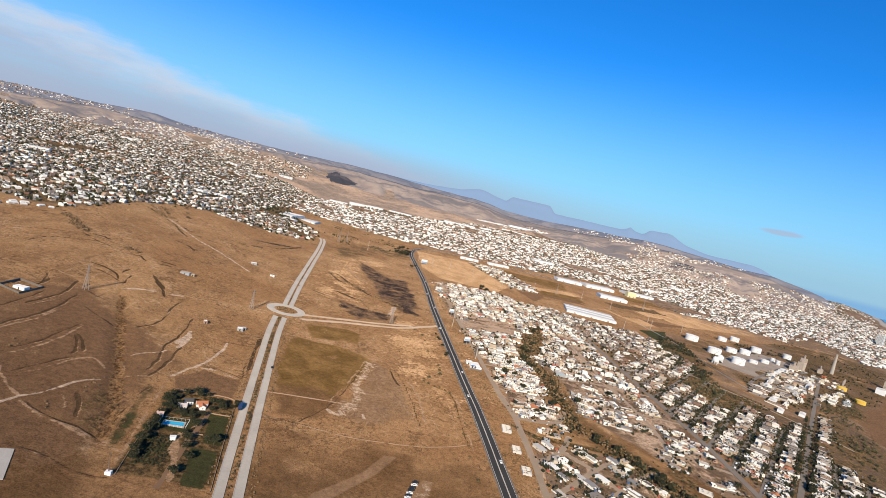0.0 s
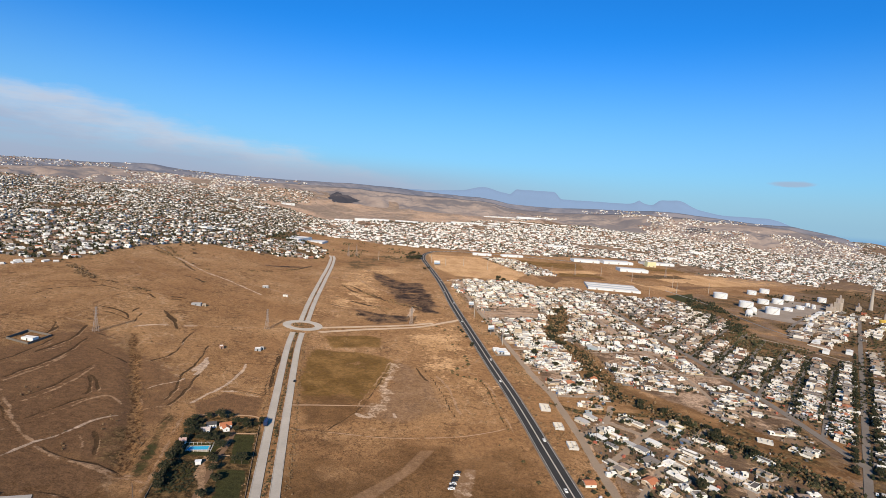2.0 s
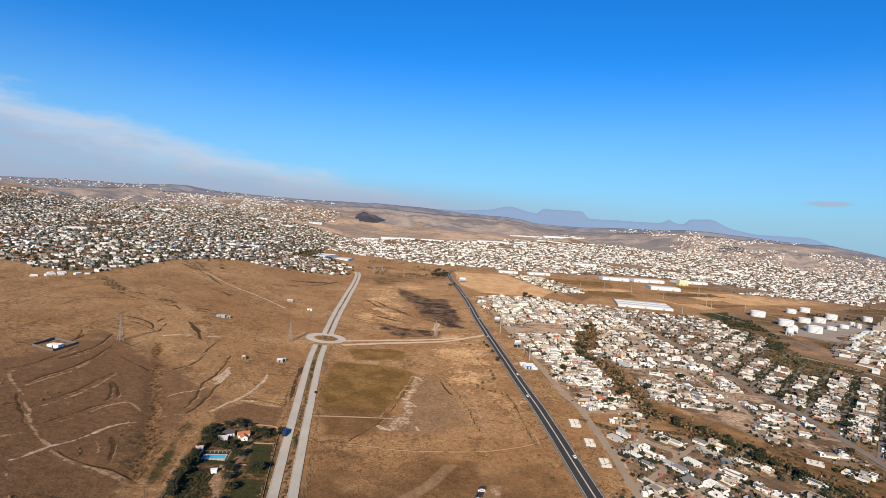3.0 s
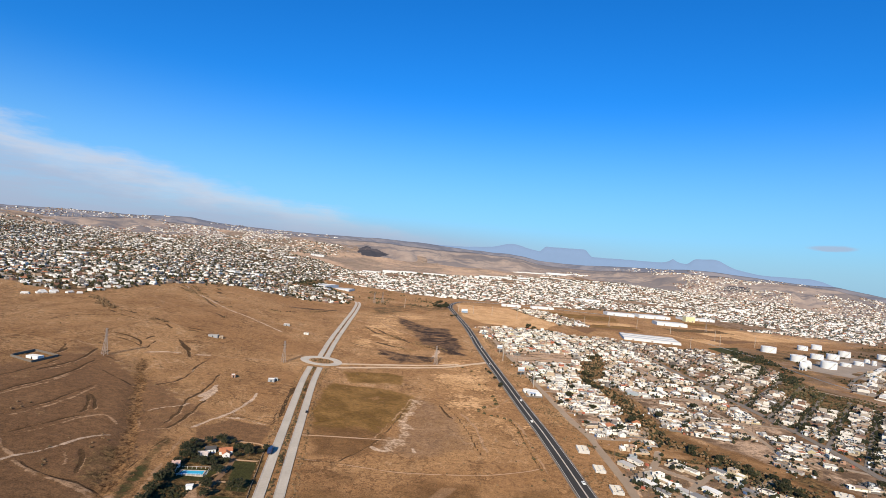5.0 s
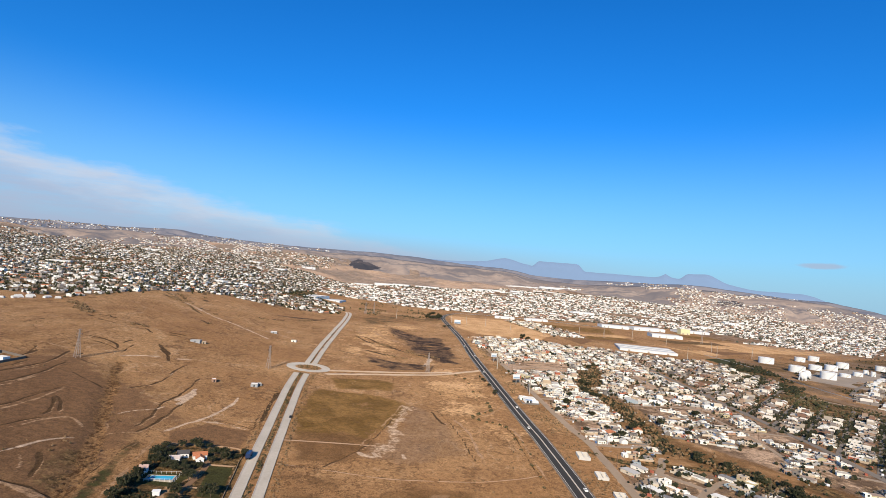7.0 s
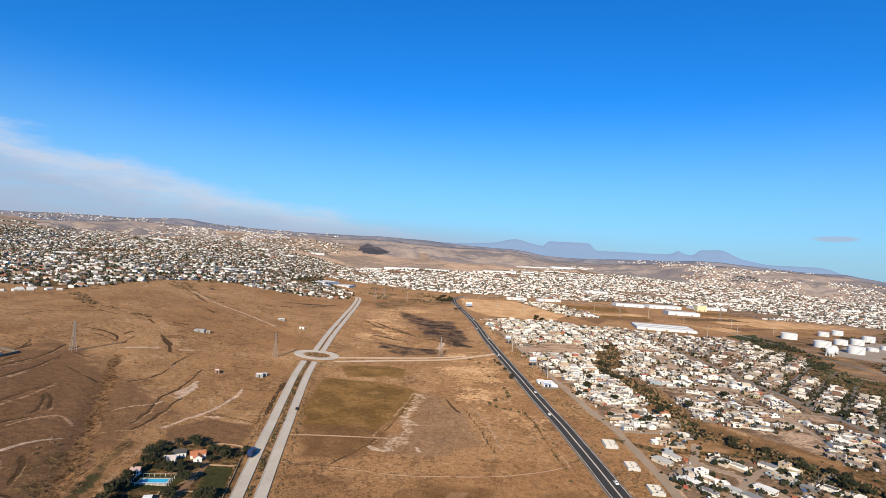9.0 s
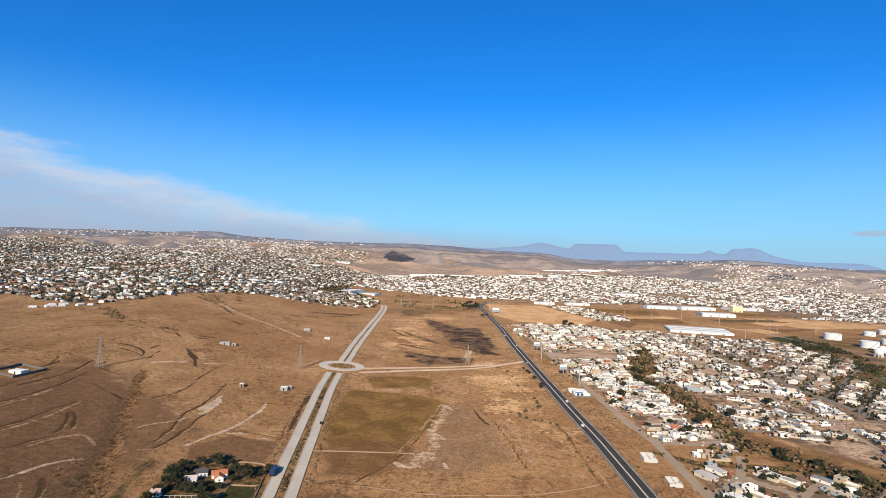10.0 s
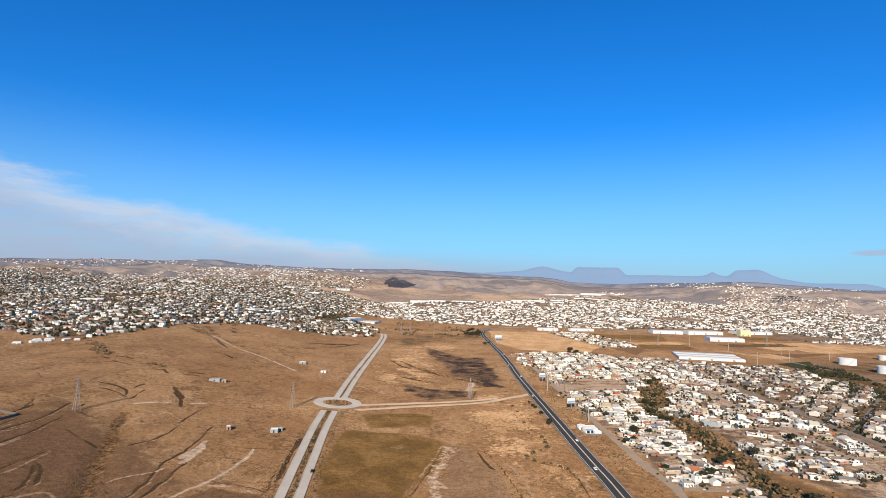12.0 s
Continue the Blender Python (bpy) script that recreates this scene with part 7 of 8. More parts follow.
for x, y, wide, deep, tall, turn, bays in ((-296, 1690, 80, 110, 3.0, -12, 3), (-226, 1716, 52, 70, 2.6, -8, 2), (-268, 1600, 40, 22, 2.4, -18, 1)):
    hall(x, y, wide, deep, tall, turn, "large white factory with a stepped roof", bays, rise=1.2, group="halls of the white factory", ground=land_at(x + deep * 0.1, y - deep * 0.5))
strip("cleared_earth", [(-720, 2150), (-650, 2330), (-590, 2480)], 60, M_DIRT, 0.6, fray=0.3, drop=3, label="cleared strip of pale earth between the houses", category="earth")
for x, y, wide, deep, tall, turn in ((-225, 2560, 84, 60, 5, 4), (-130, 2600, 92, 60, 5, 8), (-52, 2590, 76, 60, 5, -3), (70, 2610, 110, 34, 4, -6), (-588, 2450, 62, 40, 6, 6), (-455, 1555, 46, 22, 4, -12), (-500, 1500, 50, 20, 4, -22),
                                     (300, 2660, 70, 34, 5, 3), (345, 2740, 90, 50, 6, 0), (410, 2700, 84, 40, 5, 5), (480, 2660, 110, 26, 4, -4), (520, 2740, 60, 30, 5, 8)):
    hall(x, y, wide, deep, tall, turn, "white factory hall among the city's houses", 1, doors=False)


def on_hill(x, y):
    """Height of the land or of the first chain of hills standing on it."""
    f = (math.hypot(x, y) - NEAR_RIDGE[0]) / (NEAR_RIDGE[1] - NEAR_RIDGE[0])
    return max(land_at(x, y), float(ridge_at(math.degrees(math.atan2(x, y)), f, *NEAR_RIDGE)[2])) if 0 < f < 1 else land_at(x, y)


hall(905, 3345, 270, 26, 5, 8, "extremely long white shed on the far brown slope", 1, doors=False, ground=on_hill(905, 3345))
for k in range(6):
    hall(600 + 26 * k, 3330 + 4 * k, 10, 80, 3, 50, "low white poultry shed on the far slope", 1, doors=False, group="poultry sheds", ground=on_hill(600 + 26 * k, 3330 + 4 * k))
for k in range(3):
    hall(720 + 40 * k, 3060 - 20 * k, 12, 90, 3, 62, "low white poultry shed on the far slope", 1, doors=False, group="poultry sheds")
for x, y, wide in ((-1080, 2350, 90), (-760, 2700, 80), (-1500, 2500, 110), (-520, 2750, 90), (1300, 2200, 80), (1600, 2050, 90), (1050, 1950, 70), (-900, 1500, 60)):
    hall(x, y, wide * 0.7, 30, 6, random.Random(x).uniform(-25, 25), "white commercial shed among the city's houses", 1)


def chimney(x, y, wide, tall):
    thing = new("chimney")
    thing.location = (x, y, land_at(x, y))
    for k in range(5):
        bm = bag()
        a, b = tall * k / 5, tall * (k + 1) / 5
        tube(bm, (0, 0, a - (2 if k == 0 else 0)), (0, 0, b), wide / 2 * (1 - 0.1 * k), wide / 2 * (1 - 0.1 * (k + 1)), 20)
        part("stack_section", bm, M_CONC, thing)
    return tagged(thing, "tall tapering concrete power-station chimney", "chimney")


M_BOILER = surface("stained_cladding", (0.47, 0.38, 0.29), scales=(0.1, 0.8), var=0.55)


def boiler_block(x, y, wide, deep, tall, turn):
    thing = new("boiler_house")
    thing.matrix_basis = pose(x, y, land_at(x, y), 0, 0, turn)
    bm = bag()
    shell(bm, wide, deep, tall, z=-2)
    part("wall", bm, M_BOILER, thing)
    for k in range(5):
        bm = bag()
        box(bm, -wide / 2 - 0.4, wide / 2 + 0.4, -deep / 2 - 0.5, -deep / 2 + 0.2, tall * (k + 0.4) / 5, tall * (k + 0.55) / 5)
        part("walkway", bm, M_STEEL, thing)
    for k in range(3):
        bm = bag()
        tube(bm, (-wide / 3 + k * wide / 3, 0, tall), (-wide / 3 + k * wide / 3, 0, tall + 7), 1.6, 1.3, 12)
        part("stack", bm, M_STEEL, thing)
    return tagged(thing, "grey concrete boiler house with walkways and small stacks", "power station", "blocks of the power station")


chimney(1060, 1090, 8, 46)
for spot in ((918, 1036, 20, 14, 9, 40), (948, 1052, 14, 12, 17, 30), (974, 1078, 10, 12, 22, 40), (1008, 1066, 16, 10, 9, 50), (1150, 1035, 26, 16, 9, 40), (1178, 1066, 10, 10, 17, 40)):
    boiler_block(*spot)
for k in range(4):
    bm = bag()
    x, y = 985 + 9 * k, 980 + 8 * k
    z = land_at(x, y)
    tube(bm, (x, y, z - 1), (x, y, z + 11), 1.6, sides=12)
    tube(bm, (x, y, z + 11), (x, y, z + 12), 1.6, 0.6, 12)
    tagged(part("silo", bm, M_STEEL), "tall slim grey steel silo", "silo", "silos of the power station")
for x, y, wide in ((955, 950, 18), (922, 872, 17)):
    bm = bag()
    z = land_at(x, y)
    tube(bm, (x, y, z - 1), (x, y, z + 6), wide / 2, sides=32)
    tube(bm, (x, y, z + 6), (x, y, z + 7.2), wide / 2, 2.0, 32)
    tagged(part("storage_tank", bm, M_YELLOW), "squat yellow storage tank", "storage tank", "yellow tanks")
for x, y, wide, deep, tall, turn in ((820, 960, 26, 8, 4, 40), (780, 925, 22, 7, 4, 40), (850, 985, 32, 10, 5, 40), (735, 870, 29, 7, 4, 42), (700, 835, 20, 6, 4, 42), (760, 850, 26, 8, 4, 42), (840, 900, 32, 10, 5, 42), (642, 745, 20, 10, 4, 45), (660, 705, 16, 8, 4, 45), (1096, 1000, 20, 17, 11, 40), (620, 700, 14, 8, 4, 45)):
    hall(x, y, wide, deep, tall, turn, "low pale works building beside the tank farm", 1, group="works buildings")
works = lots([(690, 850), (860, 1010), (960, 1060), (1010, 990), (860, 830), (700, 760), (640, 760)], 42, 15, 15, 6, 8, 6, 0.6, 90, 0.3)
works = works[np.min(np.hypot(works[:, None, 0] - np.array(TANKS)[:, 0], works[:, None, 1] - np.array(TANKS)[:, 1]), 1) > 26]
far_houses("works_sheds", works, "low pale sheds and plant of the tank farm", 91, sizes=(3, 12, 3, 8), upper=0.3, tall=(2.0, 4.5))
more = lots([(640, 720), (790, 850), (910, 960), (870, 1000), (740, 885), (610, 765)], 45, 12, 13, 6, 6, 7, 0.75, 93, 0.36)
far_houses("works_sheds", more, "low sheds and houses scattered beside the works", 94, sizes=(4.5, 8, 9, 22), upper=0.1, tall=(2.2, 3.6), mats=(M_LOWER_WALL, M_LOWER_ROOF, M_ROOF_GREY, M_DARK))
sx, sy = g.uniform(620, 1400, 3000), g.uniform(640, 1400, 3000)
k = inside(sx, sy, WORKS_LAND) & (rough_grain(sx, sy, 70, 58) > 0.5) & (np.min(np.hypot(sx[:, None] - np.array(TANKS)[:, 0], sy[:, None] - np.array(TANKS)[:, 1]), 1) > 24)
far_trees("works_scrub", sx[k], sy[k], M_LEAF, "dark scrub and trees on the land round the works", 95, 0.8, 2.4)
sx, sy = g.uniform(560, 960, 4200), g.uniform(480, 960, 4200)
k = inside(sx, sy, [(580, 500), (640, 640), (780, 830), (900, 950), (950, 930), (820, 760), (700, 610)]) & (rough_grain(sx, sy, 34, 106) > 0.47) & (near_line(sx, sy, SHORE_ROAD) > 8) & (seaward(sx, sy) < -30)
far_trees("works_scrub", sx[k], sy[k], M_SCRUB, "grey-green scrub on the open land above the shore", 107, 0.6, 2.2)


def seaside_tower(x, y, wide, deep, storeys, turn):
    """An apartment tower: walls, a window band a storey, a lift house."""
    thing = new("apartment_tower")
    thing.matrix_basis = pose(x, y, land_at(x, y), 0, 0, turn)
    bm = bag()
    shell(bm, wide, deep, storeys * 3.0, z=-8)
    part("wall", bm, M_WHITE, thing)
    slab(thing, wide - 0.6, deep - 0.6, storeys * 3.0 + 0.02)
    for k in range(storeys):
        bm = bag()
        box(bm, -wide / 2 - 0.1, wide / 2 + 0.1, -deep / 2 - 0.1, deep / 2 + 0.1, 3 * k + 1.0, 3 * k + 2.3)
        part("window_band", bm, M_DARK, thing)
    bm = bag()
    box(bm, -2.5, 2.5, -2, 3, storeys * 3.0, storeys * 3.0 + 3)
    part("lift_house", bm, M_WHITE, thing)
    return tagged(thing, "white apartment tower beside the sea", "apartment building", "towers by the sea")


for spot in ((1960, 1850, 22, 18, 14, 30), (2010, 1905, 20, 18, 11, 30)):
    seaside_tower(*spot)
strip("works_yard", [(700, 905), (800, 1000), (930, 1130)], 96, surface("works_gravel", (0.30, 0.235, 0.175), scales=(0.03, 0.3), var=0.6), 0.16, fray=0.15, label="grey gravel yard of the tank farm", category="yard")
strip("works_road", [(650, 815), (720, 885), (800, 955), (900, 1040), (1010, 1140)], 5, M_STREET, 0.32, label="grey road along the tank farm")
strip("lane", [(538, 800), (559, 760), (583, 729), (601, 695), (628, 646), (648, 600)], 4.0, M_LANE, 0.2, fray=0.2, drop=0.5, label="pale earth track along the open land", category="lane")
strip("boundary_wall", [(640, 1190), (648, 1060), (640, 960), (630, 860), (640, 770), (720, 800)], 0.3, M_BLOCK, 0.9, drop=3, label="long pale boundary wall of the tank farm", category="wall")


# ---- power line ----
def lattice_pylon(tall, wide):
    thing = new("pylon")

    def half(z):
        return wide / 2 * (1 - 0.78 * min(1.0, z / (tall * 0.72)))

    levels = [tall * k / 9 for k in range(10)]
    for sx in (-1, 1):
        for sy in (-1, 1):
            bm = bag()
            rings = [[bm.verts.new((sx * half(max(z, 0)) + 0.14 * ox, sy * half(max(z, 0)) + 0.14 * oy, z)) for ox, oy in ((-1, -1), (1, -1), (1, 1), (-1, 1))] for z in [-1.0] + levels[1:]]
            for lo, hi in zip(rings, rings[1:]):
                for k in range(4):
                    bm.faces.new((lo[k], lo[(k + 1) % 4], hi[(k + 1) % 4], hi[k]))
            part("leg", bm, M_STEEL, thing)
    bm = bag()
    corners = ((-1, -1), (1, -1), (1, 1), (-1, 1))
    for a, b in zip(levels, levels[1:]):
        for (px, py), (qx, qy) in zip(corners, corners[1:] + corners[:1]):
            tube(bm, (px * half(a), py * half(a), a), (qx * half(b), qy * half(b), b), 0.06, sides=3, caps=False)
            tube(bm, (qx * half(a), qy * half(a), a), (px * half(b), py * half(b), b), 0.06, sides=3, caps=False)
    part("bracing", bm, M_STEEL, thing)
    for k in (0.72, 0.84, 0.96):
        for s in (-1, 1):
            bm = bag()
            z, reach = tall * k, wide * (0.6 if k < 0.9 else 0.45)
            for e in (-1, 1):
                tube(bm, (0, e * half(z), z - 0.5), (s * reach, 0, z + 0.3), 0.1, sides=3)
            tube(bm, (0, 0, z + 1.0), (s * reach, 0, z + 0.3), 0.09, sides=3)
            arm = part("cross_arm", bm, M_STEEL, thing)
            bm = bag()
            tube(bm, (s * reach, 0, z + 0.3), (s * reach, 0, z - 1.5), 0.12, sides=5)
            part("insulator", bm, M_BLACK, arm, "dark hanging insulator")
    return tagged(thing, "grey steel lattice power pylon with six arms", "pylon", "pylons of the power line")


def mono_pylon(tall):
    thing = new("power_pole")
    bm = bag()
    tube(bm, (0, 0, -1), (0, 0, tall), 0.55, 0.3, 10)
    part("pole", bm, M_CONC, thing)
    for k in (0.72, 0.84, 0.96):
        for s in (-1, 1):
            bm = bag()
            tube(bm, (0, 0, tall * k), (s * 2.4, 0, tall * k + 0.6), 0.14, 0.08, 5)
            arm = part("cross_arm", bm, M_STEEL, thing)
            bm = bag()
            tube(bm, (s * 2.4, 0, tall * k + 0.6), (s * 2.4, 0, tall * k - 0.8), 0.12, sides=5)
            part("insulator", bm, M_BLACK, arm, "dark hanging insulator")
    return tagged(thing, "tall slender pale power pole with short arms", "power pole", "poles of the power line")


pylon_stock, mono_stock = [], []
for x, y, turn in ((-266, 541, 60), (-132, 648, 60), (40, 742, 60), (-88, 1489, 70), (-107, 1459, 70), (490, 1382, 75), (775, 1450, 75)):
    thing = put_copy(pylon_stock, lambda: lattice_pylon(24, 3.9), pose(x, y, land_at(x, y), 0, 0, turn))
    if y > 1300:
        thing.scale = (1.25, 1.25, 1.25)
for x, y in ((137, 806), (-26, 1440), (201, 1438), (258, 1390), (115, 1455), (150, 1418), (548, 1083), (653, 1165), (620, 1324), (420, 1358), (690, 1252), (568, 1399), (745, 1191), (262, 860), (150, 655), (330, 1340)):
    thing = put_copy(mono_stock, lambda: mono_pylon(24), pose(x, y, land_at(x, y), 0, 0, 60))


def utility_pole():
    thing = new("utility_pole")
    bm = bag()
    tube(bm, (0, 0, -0.8), (0, 0, 9), 0.16, 0.11, 7)
    part("pole", bm, M_WOOD, thing)
    bm = bag()
    box(bm, -0.9, 0.9, -0.06, 0.06, 8.3, 8.45)
    part("cross_arm", bm, M_WOOD, thing)
    return tagged(thing, "weathered wooden utility pole", "utility pole", "utility poles of the town")


pole_stock = []
for line, off, step in ((STREET, 4.8, 38), ([(165, 392), (185, 372), (220, 350), (262, 330)], 3.6, 26), ([(250, 405), (240, 380), (236, 345)], 3.6, 28), (AVENUE, 5.2, 38), ([(300, 458), (318, 480), (330, 540), (332, 640), (335, 760)], 3.6, 36)):
    for x, y in smooth_path(line, step):
        put_copy(pole_stock, utility_pole, pose(float(x) + off, float(y), land_at(x, y), 0, 0, rnd.uniform(0, 180)))


def billboard(x, y, turn, wide, tall, post, label):
    thing = new("billboard")
    thing.matrix_basis = pose(x, y, land_at(x, y), 0, 0, turn)
    bm = bag()
    tube(bm, (0, 0, -1), (0, 0, post), 0.45, 0.4, 12)
    part("post", bm, M_STEEL, thing)
    bm = bag()
    box(bm, -wide / 2, wide / 2, -0.35, 0.35, post, post + tall)
    panel = part("panel", bm, M_WHITE, thing)
    bm = bag()
    box(bm, -wide / 2 + 0.3, wide / 2 - 0.3, -0.42, -0.355, post + 0.3, post + tall * 0.45)
    part("printed_field", bm, surface("poster_blue_grey", (0.30, 0.38, 0.46), var=0.3), panel)
    bm = bag()
    box(bm, -wide / 2, wide / 2, -1.3, -0.36, post - 0.15, post)
    part("catwalk", bm, M_STEEL, thing)
    tagged(thing, label, "billboard", "billboards beside the highway")


billboard(145, 708, 20, 9, 5, 7, "white billboard on one steel post beside the highway")
billboard(128, 1420, 10, 16, 9, 3, "low white billboard at the highway bend")
billboard(140, 862, 10, 8, 5, 8, "small white billboard beside the highway")

# the white walled shop building beside the dirt street
shop = new("shop")
shop.matrix_basis = pose(143, 622, land_at(143, 622), 0, 0, 2)
for name, w, d, h, ox, oy in (("wall", 11, 12, 3.6, 0, 0), ("wing_wall", 7, 7, 2.8, -5, 8.5), ("wing_wall", 6, 5, 2.6, 4, -8)):
    bm = bag()
    shell(bm, w, d, h, rim=0.4, x=ox, y=oy)
    part(name, bm, M_WHITE, shop)
    slab(shop, w - 0.6, d - 0.6, h + 0.02, ox, oy, material=M_SHEET)
for ox, oy, w in ((-3.2, -6.05, 2.4), (0.4, -6.05, 2.4), (-5.0, 4.95, 3.0)):
    bm = bag()
    box(bm, ox - w / 2, ox + w / 2, oy - 0.06, oy + 0.05, 0.2, 2.3)
    part("shop_window", bm, M_DARK, shop)
bm = bag()
box(bm, -5.5, 1.2, -6.3, -6.02, 2.6, 3.5)
part("fascia", bm, M_BLUE, shop, "blue painted fascia board")
bm = bag()
for x0, x1, y0, y1 in ((-9.5, 7.5, -12.2, -12), (-9.5, -9.3, -12, 13), (7.3, 7.5, -12, 13), (-9.3, 7.3, 12.8, 13)):
    box(bm, x0, x1, y0, y1, -1, 1.5)
part("yard_wall", bm, M_WALL, shop)
tagged(shop, "white flat-roofed shop with a blue fascia and a walled yard", "shop")


# ---- the country house with its pool ----
def country_house(x, y, w, d, turn, roof, label):
    thing = new("house")
    thing.matrix_basis = pose(x, y, land_at(x, y), 0, 0, turn) @ Matrix.Scale(0.68, 4)
    bm = bag()
    shell(bm, w, d, 3.2, rim=0.05)
    part("wall", bm, M_WHITE, thing)
    for s in (-1, 1):
        bm = bag()
        a, b, c = (bm.verts.new((s * (w / 2 - 0.12), q, z)) for q, z in ((-d / 2, 3.25), (d / 2, 3.25), (0, 5.1)))
        bm.faces.new((a, b, c))
        part("gable_wall", bm, M_WHITE, thing)
    gable(thing, w, d, 3.27, 1.9, roof)
    windows(thing, w, d, 3.2, rnd)
    tagged(thing, label, "house", "buildings of the country house")


country_house(-100, 388, 11, 8, 25, M_TILE, "white country house with an orange clay-tile roof")
country_house(-98, 383, 6, 6, 115, M_TILE, "small white annex with an orange clay-tile roof")
country_house(-109, 387, 9, 7, 20, surface("dark_shingle", (0.10, 0.09, 0.085), var=0.35), "white house with a dark pitched roof")
country_house(-110, 378, 8, 6, 15, surface("weathered_white_tile", (0.62, 0.52, 0.46), var=0.4), "low white house with a patchy pale roof")
country_house(-118, 360, 6, 4, 10, surface("terracotta_flat", (0.55, 0.38, 0.32), var=0.3), "small pink-roofed pool house")

pool = new("swimming_pool")
pool.matrix_basis = pose(-106.5, 354.5, land_at(-106.5, 354.5) + 0.5, 0, 0, 6)
for name, x0, x1, y0, y1 in (("deck", -7.2, -6.2, -3.4, 3.4), ("deck", 6.2, 6.9, -3.4, 3.4), ("deck", -6.2, 6.2, 2.7, 3.4), ("deck", -6.2, 6.2, -3.4, -2.7)):
    bm = bag()
    box(bm, x0, x1, y0, y1, -2.0, 0.12)
    part(name, bm, M_CONC, pool)
bm = bag()
box(bm, -6.2, 6.2, -2.7, 2.7, -1.6, -0.03)
part("water", bm, M_WATER, pool, "bright turquoise water")
tagged(pool, "rectangular turquoise swimming pool with a pale deck", "swimming pool")
fence = new("pool_fence")
fence.matrix_basis = pool.matrix_basis.copy()
ends = [(-9, -5), (8.4, -5), (8.4, 5), (-9, 5), (-9, -5)]
for (ax, ay), (bx, by) in zip(ends, ends[1:]):
    count = int(math.hypot(bx - ax, by - ay) / 2.2)
    for k in range(count):
        bm = bag()
        x, y = ax + (bx - ax) * k / count, ay + (by - ay) * k / count
        tube(bm, (x, y, 0), (x, y, 1.5), 0.07, sides=6)
        part("post", bm, M_WHITE, fence)
    bm = bag()
    tube(bm, (ax, ay, 1.4), (bx, by, 1.4), 0.045, sides=5)
    part("rail", bm, M_WHITE, fence)
tagged(fence, "white post-and-rail fence round the pool", "fence")
strip("driveway", [(-99, 393), (-93, 381), (-91, 362), (-91, 350), (-92, 341), (-90.5, 323), (-89.5, 309), (-89, 285)], 3.0, surface("trodden_earth", (0.20, 0.115, 0.062), scales=(0.1, 1.0), var=0.5), 0.12, fray=0.3, drop=0.4, label="brown earth driveway through the country garden", category="driveway")
for n, line in enumerate(([(-122, 402), (-84, 408), (-77, 385), (-70, 340), (-62, 292)], [(-122, 402), (-121, 370), (-118, 330), (-112, 288)], [(-91, 379), (-77.5, 381)], [(-90, 348), (-85.5, 349)])):
    strip("garden_wall", line, 0.2, M_SAND, 0.7, drop=2.0, label="low weathered wall round the country garden", category="wall")
bm = bag()
box(bm, -1.6, 1.6, -1.2, 1.2, -0.5, 2.2)
box(bm, -1.9, 1.9, -1.5, 1.5, 2.2, 2.35)
shed = tagged(part("garden_shed", bm, M_WHITE), "small cream garden shed on the lawn", "shed")
shed.matrix_basis = pose(-100, 336, land_at(-100, 336), 0, 0, 15)

# the parking pad and mast beyond the garden
strip("concrete_pad", [(-190, 262), (-158, 276)], 26, M_KERB, 0.35, label="pale concrete yard beside the field", category="yard")
mast = new("mast")
mast.matrix_basis = pose(-115, 288, land_at(-115, 288), 0, -4, 0)
bm = bag()
tube(bm, (0, 0, -1), (0, 0, 13), 0.3, 0.2, 8)
part("pole", bm, M_WOOD, mast)
bm = bag()
box(bm, -1.6, 1.6, -1.2, 1.2, -0.5, 2.0)
part("base_box", bm, M_WHITE, mast)
tagged(mast, "slender pale mast with a white box at its foot", "mast")


# ---- huts and ruins on the grassland ----
def hut(x, y, w, d, turn, label, material=None):
    thing = new("hut")
    thing.matrix_basis = pose(x, y, land_at(x, y), 0, 0, turn)
    bm = bag()
    shell(bm, w, d, 2.5, rim=0.2)
    part("wall", bm, material or M_WHITE, thing)
    slab(thing, w - 0.55, d - 0.55, 2.52)
    bm = bag()
    box(bm, -0.5, 0.5, -d / 2 - 0.05, -d / 2 + 0.05, 0, 2)
    part("door", bm, M_DARK, thing)
    tagged(thing, label, "hut", "huts on the grassland")


hut(-155, 556, 3.4, 5, 25, "small cream hut on the dry grassland", M_WALL)
hut(-122, 566, 6, 6, 10, "small weathered block hut on the dry grassland", M_BLOCK)
hut(-119, 571, 3, 3, 30, "tiny grey shed beside a block hut", M_BLOCK)
hut(-230, 700, 11, 7, 5, "low farm hut with grey walls", M_BLOCK)
hut(-222, 703, 4.5, 4.5, 15, "small cream farm shed", M_WALL)
hut(-190, 888, 9, 8, 12, "ruined block hut among shrubs", M_BLOCK)
hut(-150, 845, 7, 4, 0, "pale farm shed beside a track", M_WALL)
walled = [(-311, 490), (-290, 484), (-288, 512), (-310, 516), (-311, 490)]
for a, b in zip(walled, walled[1:]):
    strip("yard_wall", [a, b], 0.35, M_STREET, 1.8, drop=4, label="pale wall of a lone walled yard", category="wall", step=2)
hut(-296, 496, 11, 6, -10, "white flat-roofed building inside a lone walled yard")
for n, (x, y, w, d) in enumerate(((-464, 738, 12, 9), (-452, 752, 16, 9), (-440, 757, 10, 8), (-425, 770, 12, 7), (-446, 768, 13, 8), (-412, 772, 9, 6), (-458, 762, 10, 8))):
    x, y = x - 62, y + 62
    hall(x, y, w * 0.8, d * 0.7, 1.7, 20 + 37 * n % 60, "white low building on the hillside's edge", 1, category="building", group="white hillside buildings")


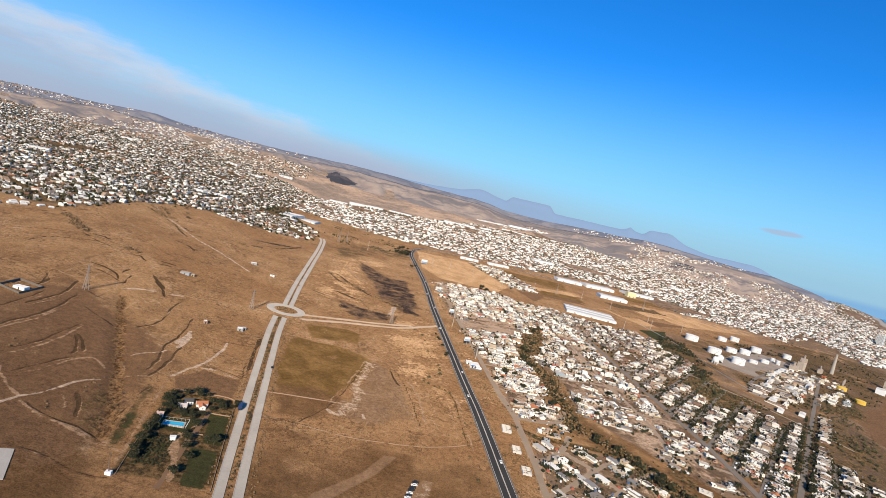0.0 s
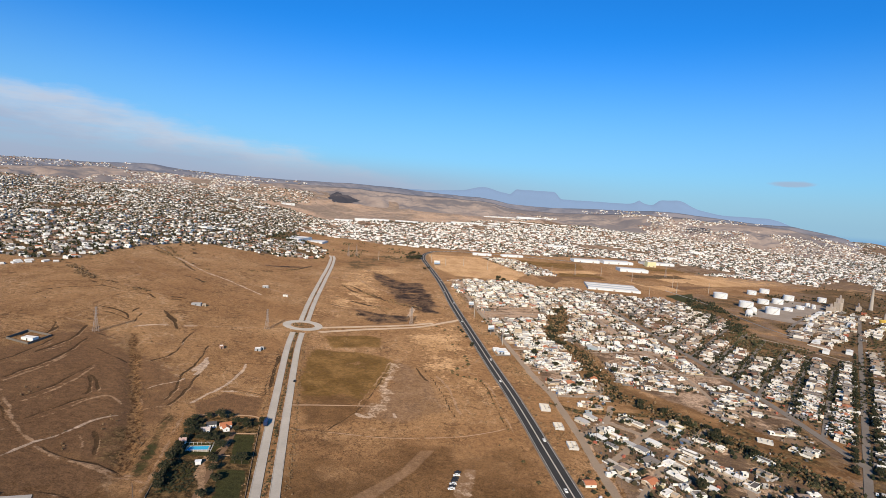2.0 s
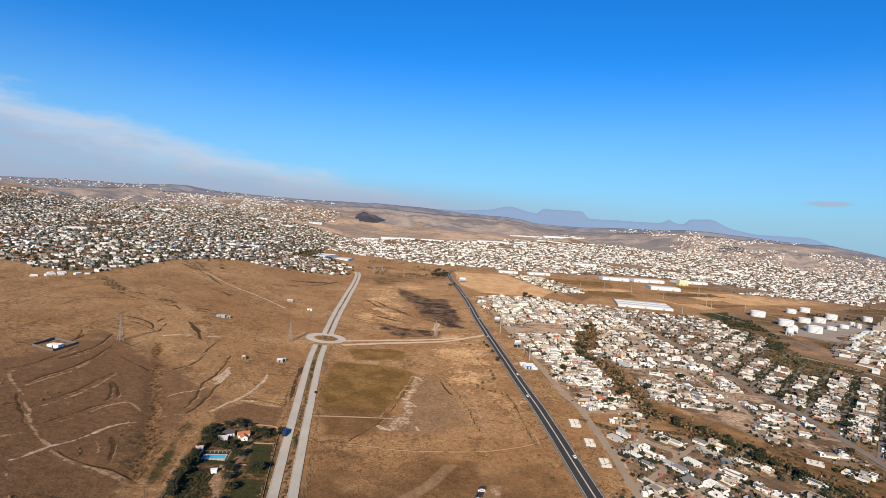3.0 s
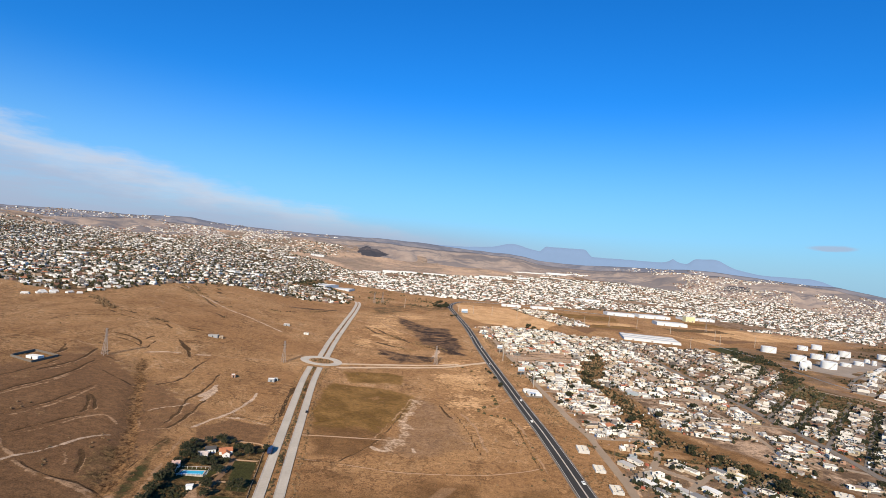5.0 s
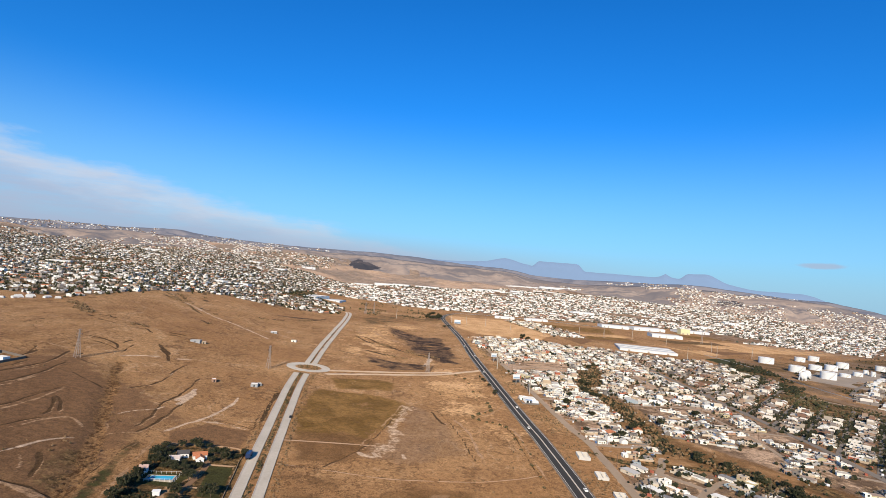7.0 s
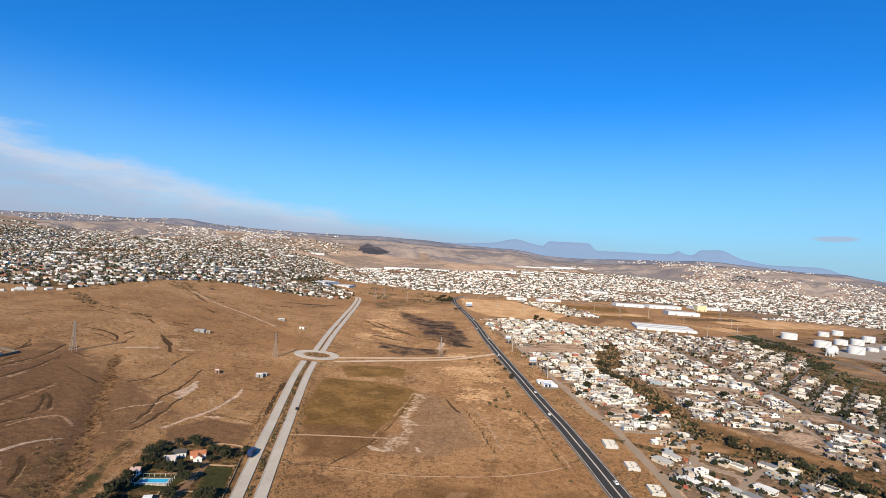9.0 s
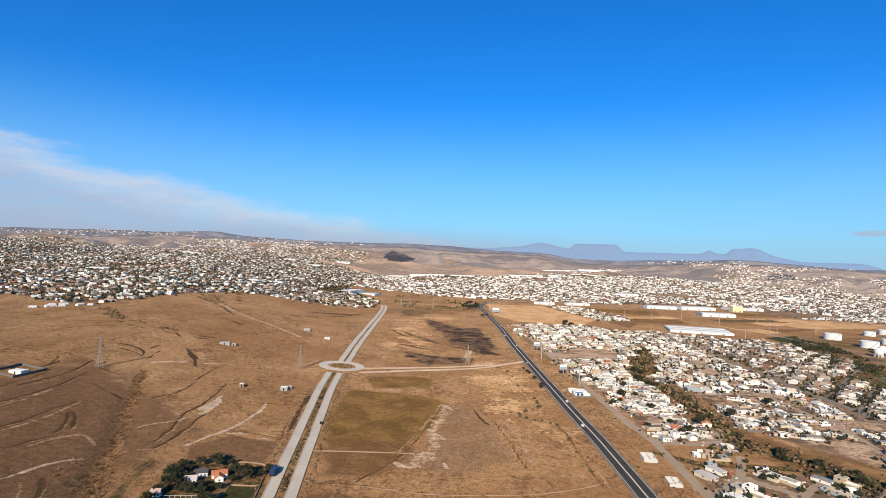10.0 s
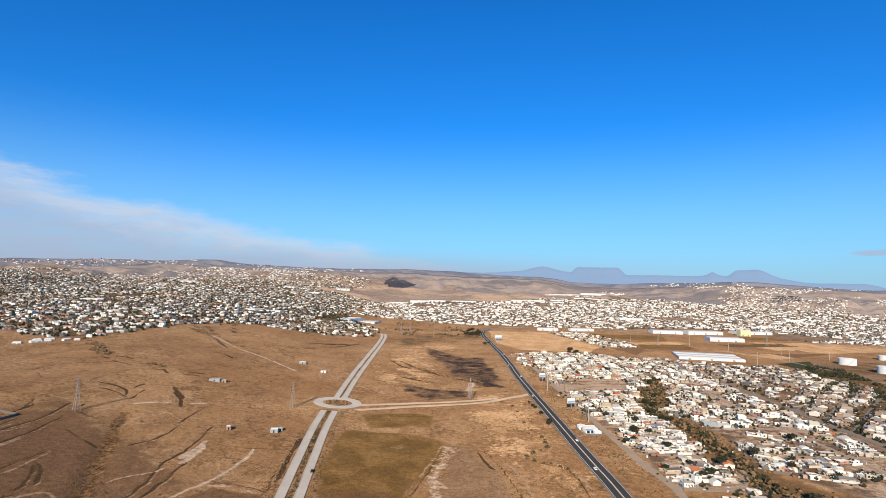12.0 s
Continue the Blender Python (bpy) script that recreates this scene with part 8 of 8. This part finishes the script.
# ---- vehicles ----
def car():
    thing = new("car")
    bm = bag()
    prof = [(-2.15, 0.35), (-2.2, 0.75), (-1.3, 0.88), (-0.75, 1.38), (0.85, 1.42), (1.45, 0.95), (2.1, 0.9), (2.2, 0.4)]
    rows = [[bm.verts.new((x, s * (0.86 if z < 1.0 else 0.68), z)) for x, z in prof] for s in (-1, 1)]
    for k in range(len(prof)):
        j = (k + 1) % len(prof)
        bm.faces.new((rows[0][k], rows[0][j], rows[1][j], rows[1][k]))
    bm.faces.new(rows[0][::-1])
    bm.faces.new(rows[1])
    bmesh.ops.recalc_face_normals(bm, faces=bm.faces)
    part("body", bm, M_CAR, thing)
    for x0, x1, z0, z1 in ((-1.22, -0.82, 0.95, 1.33), (0.92, 1.38, 1.0, 1.36)):
        bm = bag()
        vs = [bm.verts.new(p) for p in ((x0, -0.7, z0 if x0 < 0 else z1), (x0, 0.7, z0 if x0 < 0 else z1), (x1, 0.7, z1 if x0 < 0 else z0), (x1, -0.7, z1 if x0 < 0 else z0))]
        f = bm.faces.new(vs)
        bmesh.ops.solidify(bm, geom=[f], thickness=0.06)
        part("windscreen", bm, M_DARK, thing)
    for s in (-1, 1):
        bm = bag()
        box(bm, -0.8, 0.9, s * 0.79 - 0.03, s * 0.79 + 0.03, 0.98, 1.33)
        part("side_window", bm, M_DARK, thing)
    for x in (-1.35, 1.35):
        for s in (-1, 1):
            bm = bag()
            tube(bm, (x, s * 0.72, 0.33), (x, s * 0.9, 0.33), 0.33, sides=12)
            wheel = part("wheel", bm, M_TYRE, thing)
            bm = bag()
            tube(bm, (x, s * 0.89, 0.33), (x, s * 0.915, 0.33), 0.2, sides=10)
            part("rim", bm, M_STEEL, wheel, "grey steel rim")
    return tagged(thing, "small passenger car", "car")


car_stock = []


def park(x, y, turn, lift, label, group):
    thing = put_copy(car_stock, car, pose(x, y, land_at(x, y) + lift, 0, 0, turn))
    if label.startswith("dark"):
        for child in thing.children:
            if child.name.startswith("body"):
                child.data = child.data.copy()
                child.data.materials[0] = M_BLACK
    if label.startswith("pale"):
        for child in thing.children:
            if child.name.startswith("body"):
                child.data = child.data.copy()
                child.data.materials[0] = M_WHITE
    tagged(thing, label, group=group)


for n, (x, y, turn) in enumerate(((52.2, 323, 8), (53.0, 325.8, 12), (53.8, 328.6, 6), (55.0, 332.4, 10), (56.0, 335.2, 14), (57.2, 339.0, 8), (58.2, 342.4, 10))):
    park(x, y, turn, 0.05, "dark car parked on bare ground" if n in (1, 3, 4, 6) else "pale car parked on bare ground in the field", "cars parked in the field")
for x, y in ((123, 322), (129, 392), (121, 520), (124, 590), (114, 770), (117, 905), (110, 1010), (116, 1150)):
    park(x, y, 90, 0.4, "car standing on the dark highway", "cars on the highway")
for x, y in ((-71, 488),):
    park(x, y, 96, 0.36, "dark car standing on the pale boulevard", "cars on the boulevard")
for n in range(26):
    x, y, a = near_town[rnd.randrange(150)]
    b = math.radians(a)
    park(float(x + 9.2 * math.sin(b)), float(y - 9.2 * math.cos(b)), float(a), 0.05, "car parked before a house", "cars parked in town")


def lorry(x, y, turn):
    """A box lorry: cab, load box, chassis, six wheels."""
    thing = new("lorry")
    thing.matrix_basis = pose(x, y, land_at(x, y) + 0.36, 0, 0, turn)
    navy = surface("navy_paint", (0.025, 0.045, 0.11), rough=0.4, spec=0.4, var=0.2, bump=0)
    bm = bag()
    box(bm, -4.6, 2.2, -1.25, 1.25, 1.1, 3.7)
    bmesh.ops.bevel(bm, geom=list(bm.edges), offset=0.08, segments=1, affect="EDGES")
    part("load_box", bm, navy, thing)
    bm = bag()
    prof = [(2.4, 0.6), (4.5, 0.6), (4.5, 1.7), (4.1, 2.75), (2.4, 2.8)]
    rows = [[bm.verts.new((px, q * 1.15, pz)) for px, pz in prof] for q in (-1, 1)]
    for k in range(len(prof)):
        j = (k + 1) % len(prof)
        bm.faces.new((rows[0][k], rows[0][j], rows[1][j], rows[1][k]))
    bm.faces.new(rows[0][::-1])
    bm.faces.new(rows[1])
    bmesh.ops.recalc_face_normals(bm, faces=bm.faces)
    part("cab", bm, navy, thing)
    bm = bag()
    box(bm, 4.2, 4.5, -0.95, 0.95, 1.75, 2.5)
    part("windscreen", bm, M_DARK, thing)
    bm = bag()
    box(bm, -4.5, 4.3, -0.5, 0.5, 0.6, 1.1)
    part("chassis", bm, M_BLACK, thing)
    for px in (-3.4, -2.3, 3.5):
        for q in (-1, 1):
            bm = bag()
            tube(bm, (px, q * 0.85, 0.5), (px, q * 1.2, 0.5), 0.5, sides=14)
            part("wheel", bm, M_TYRE, thing)
    tagged(thing, "dark blue box lorry standing on the pale boulevard", "lorry")


lorry(-74.5, 397, 96)
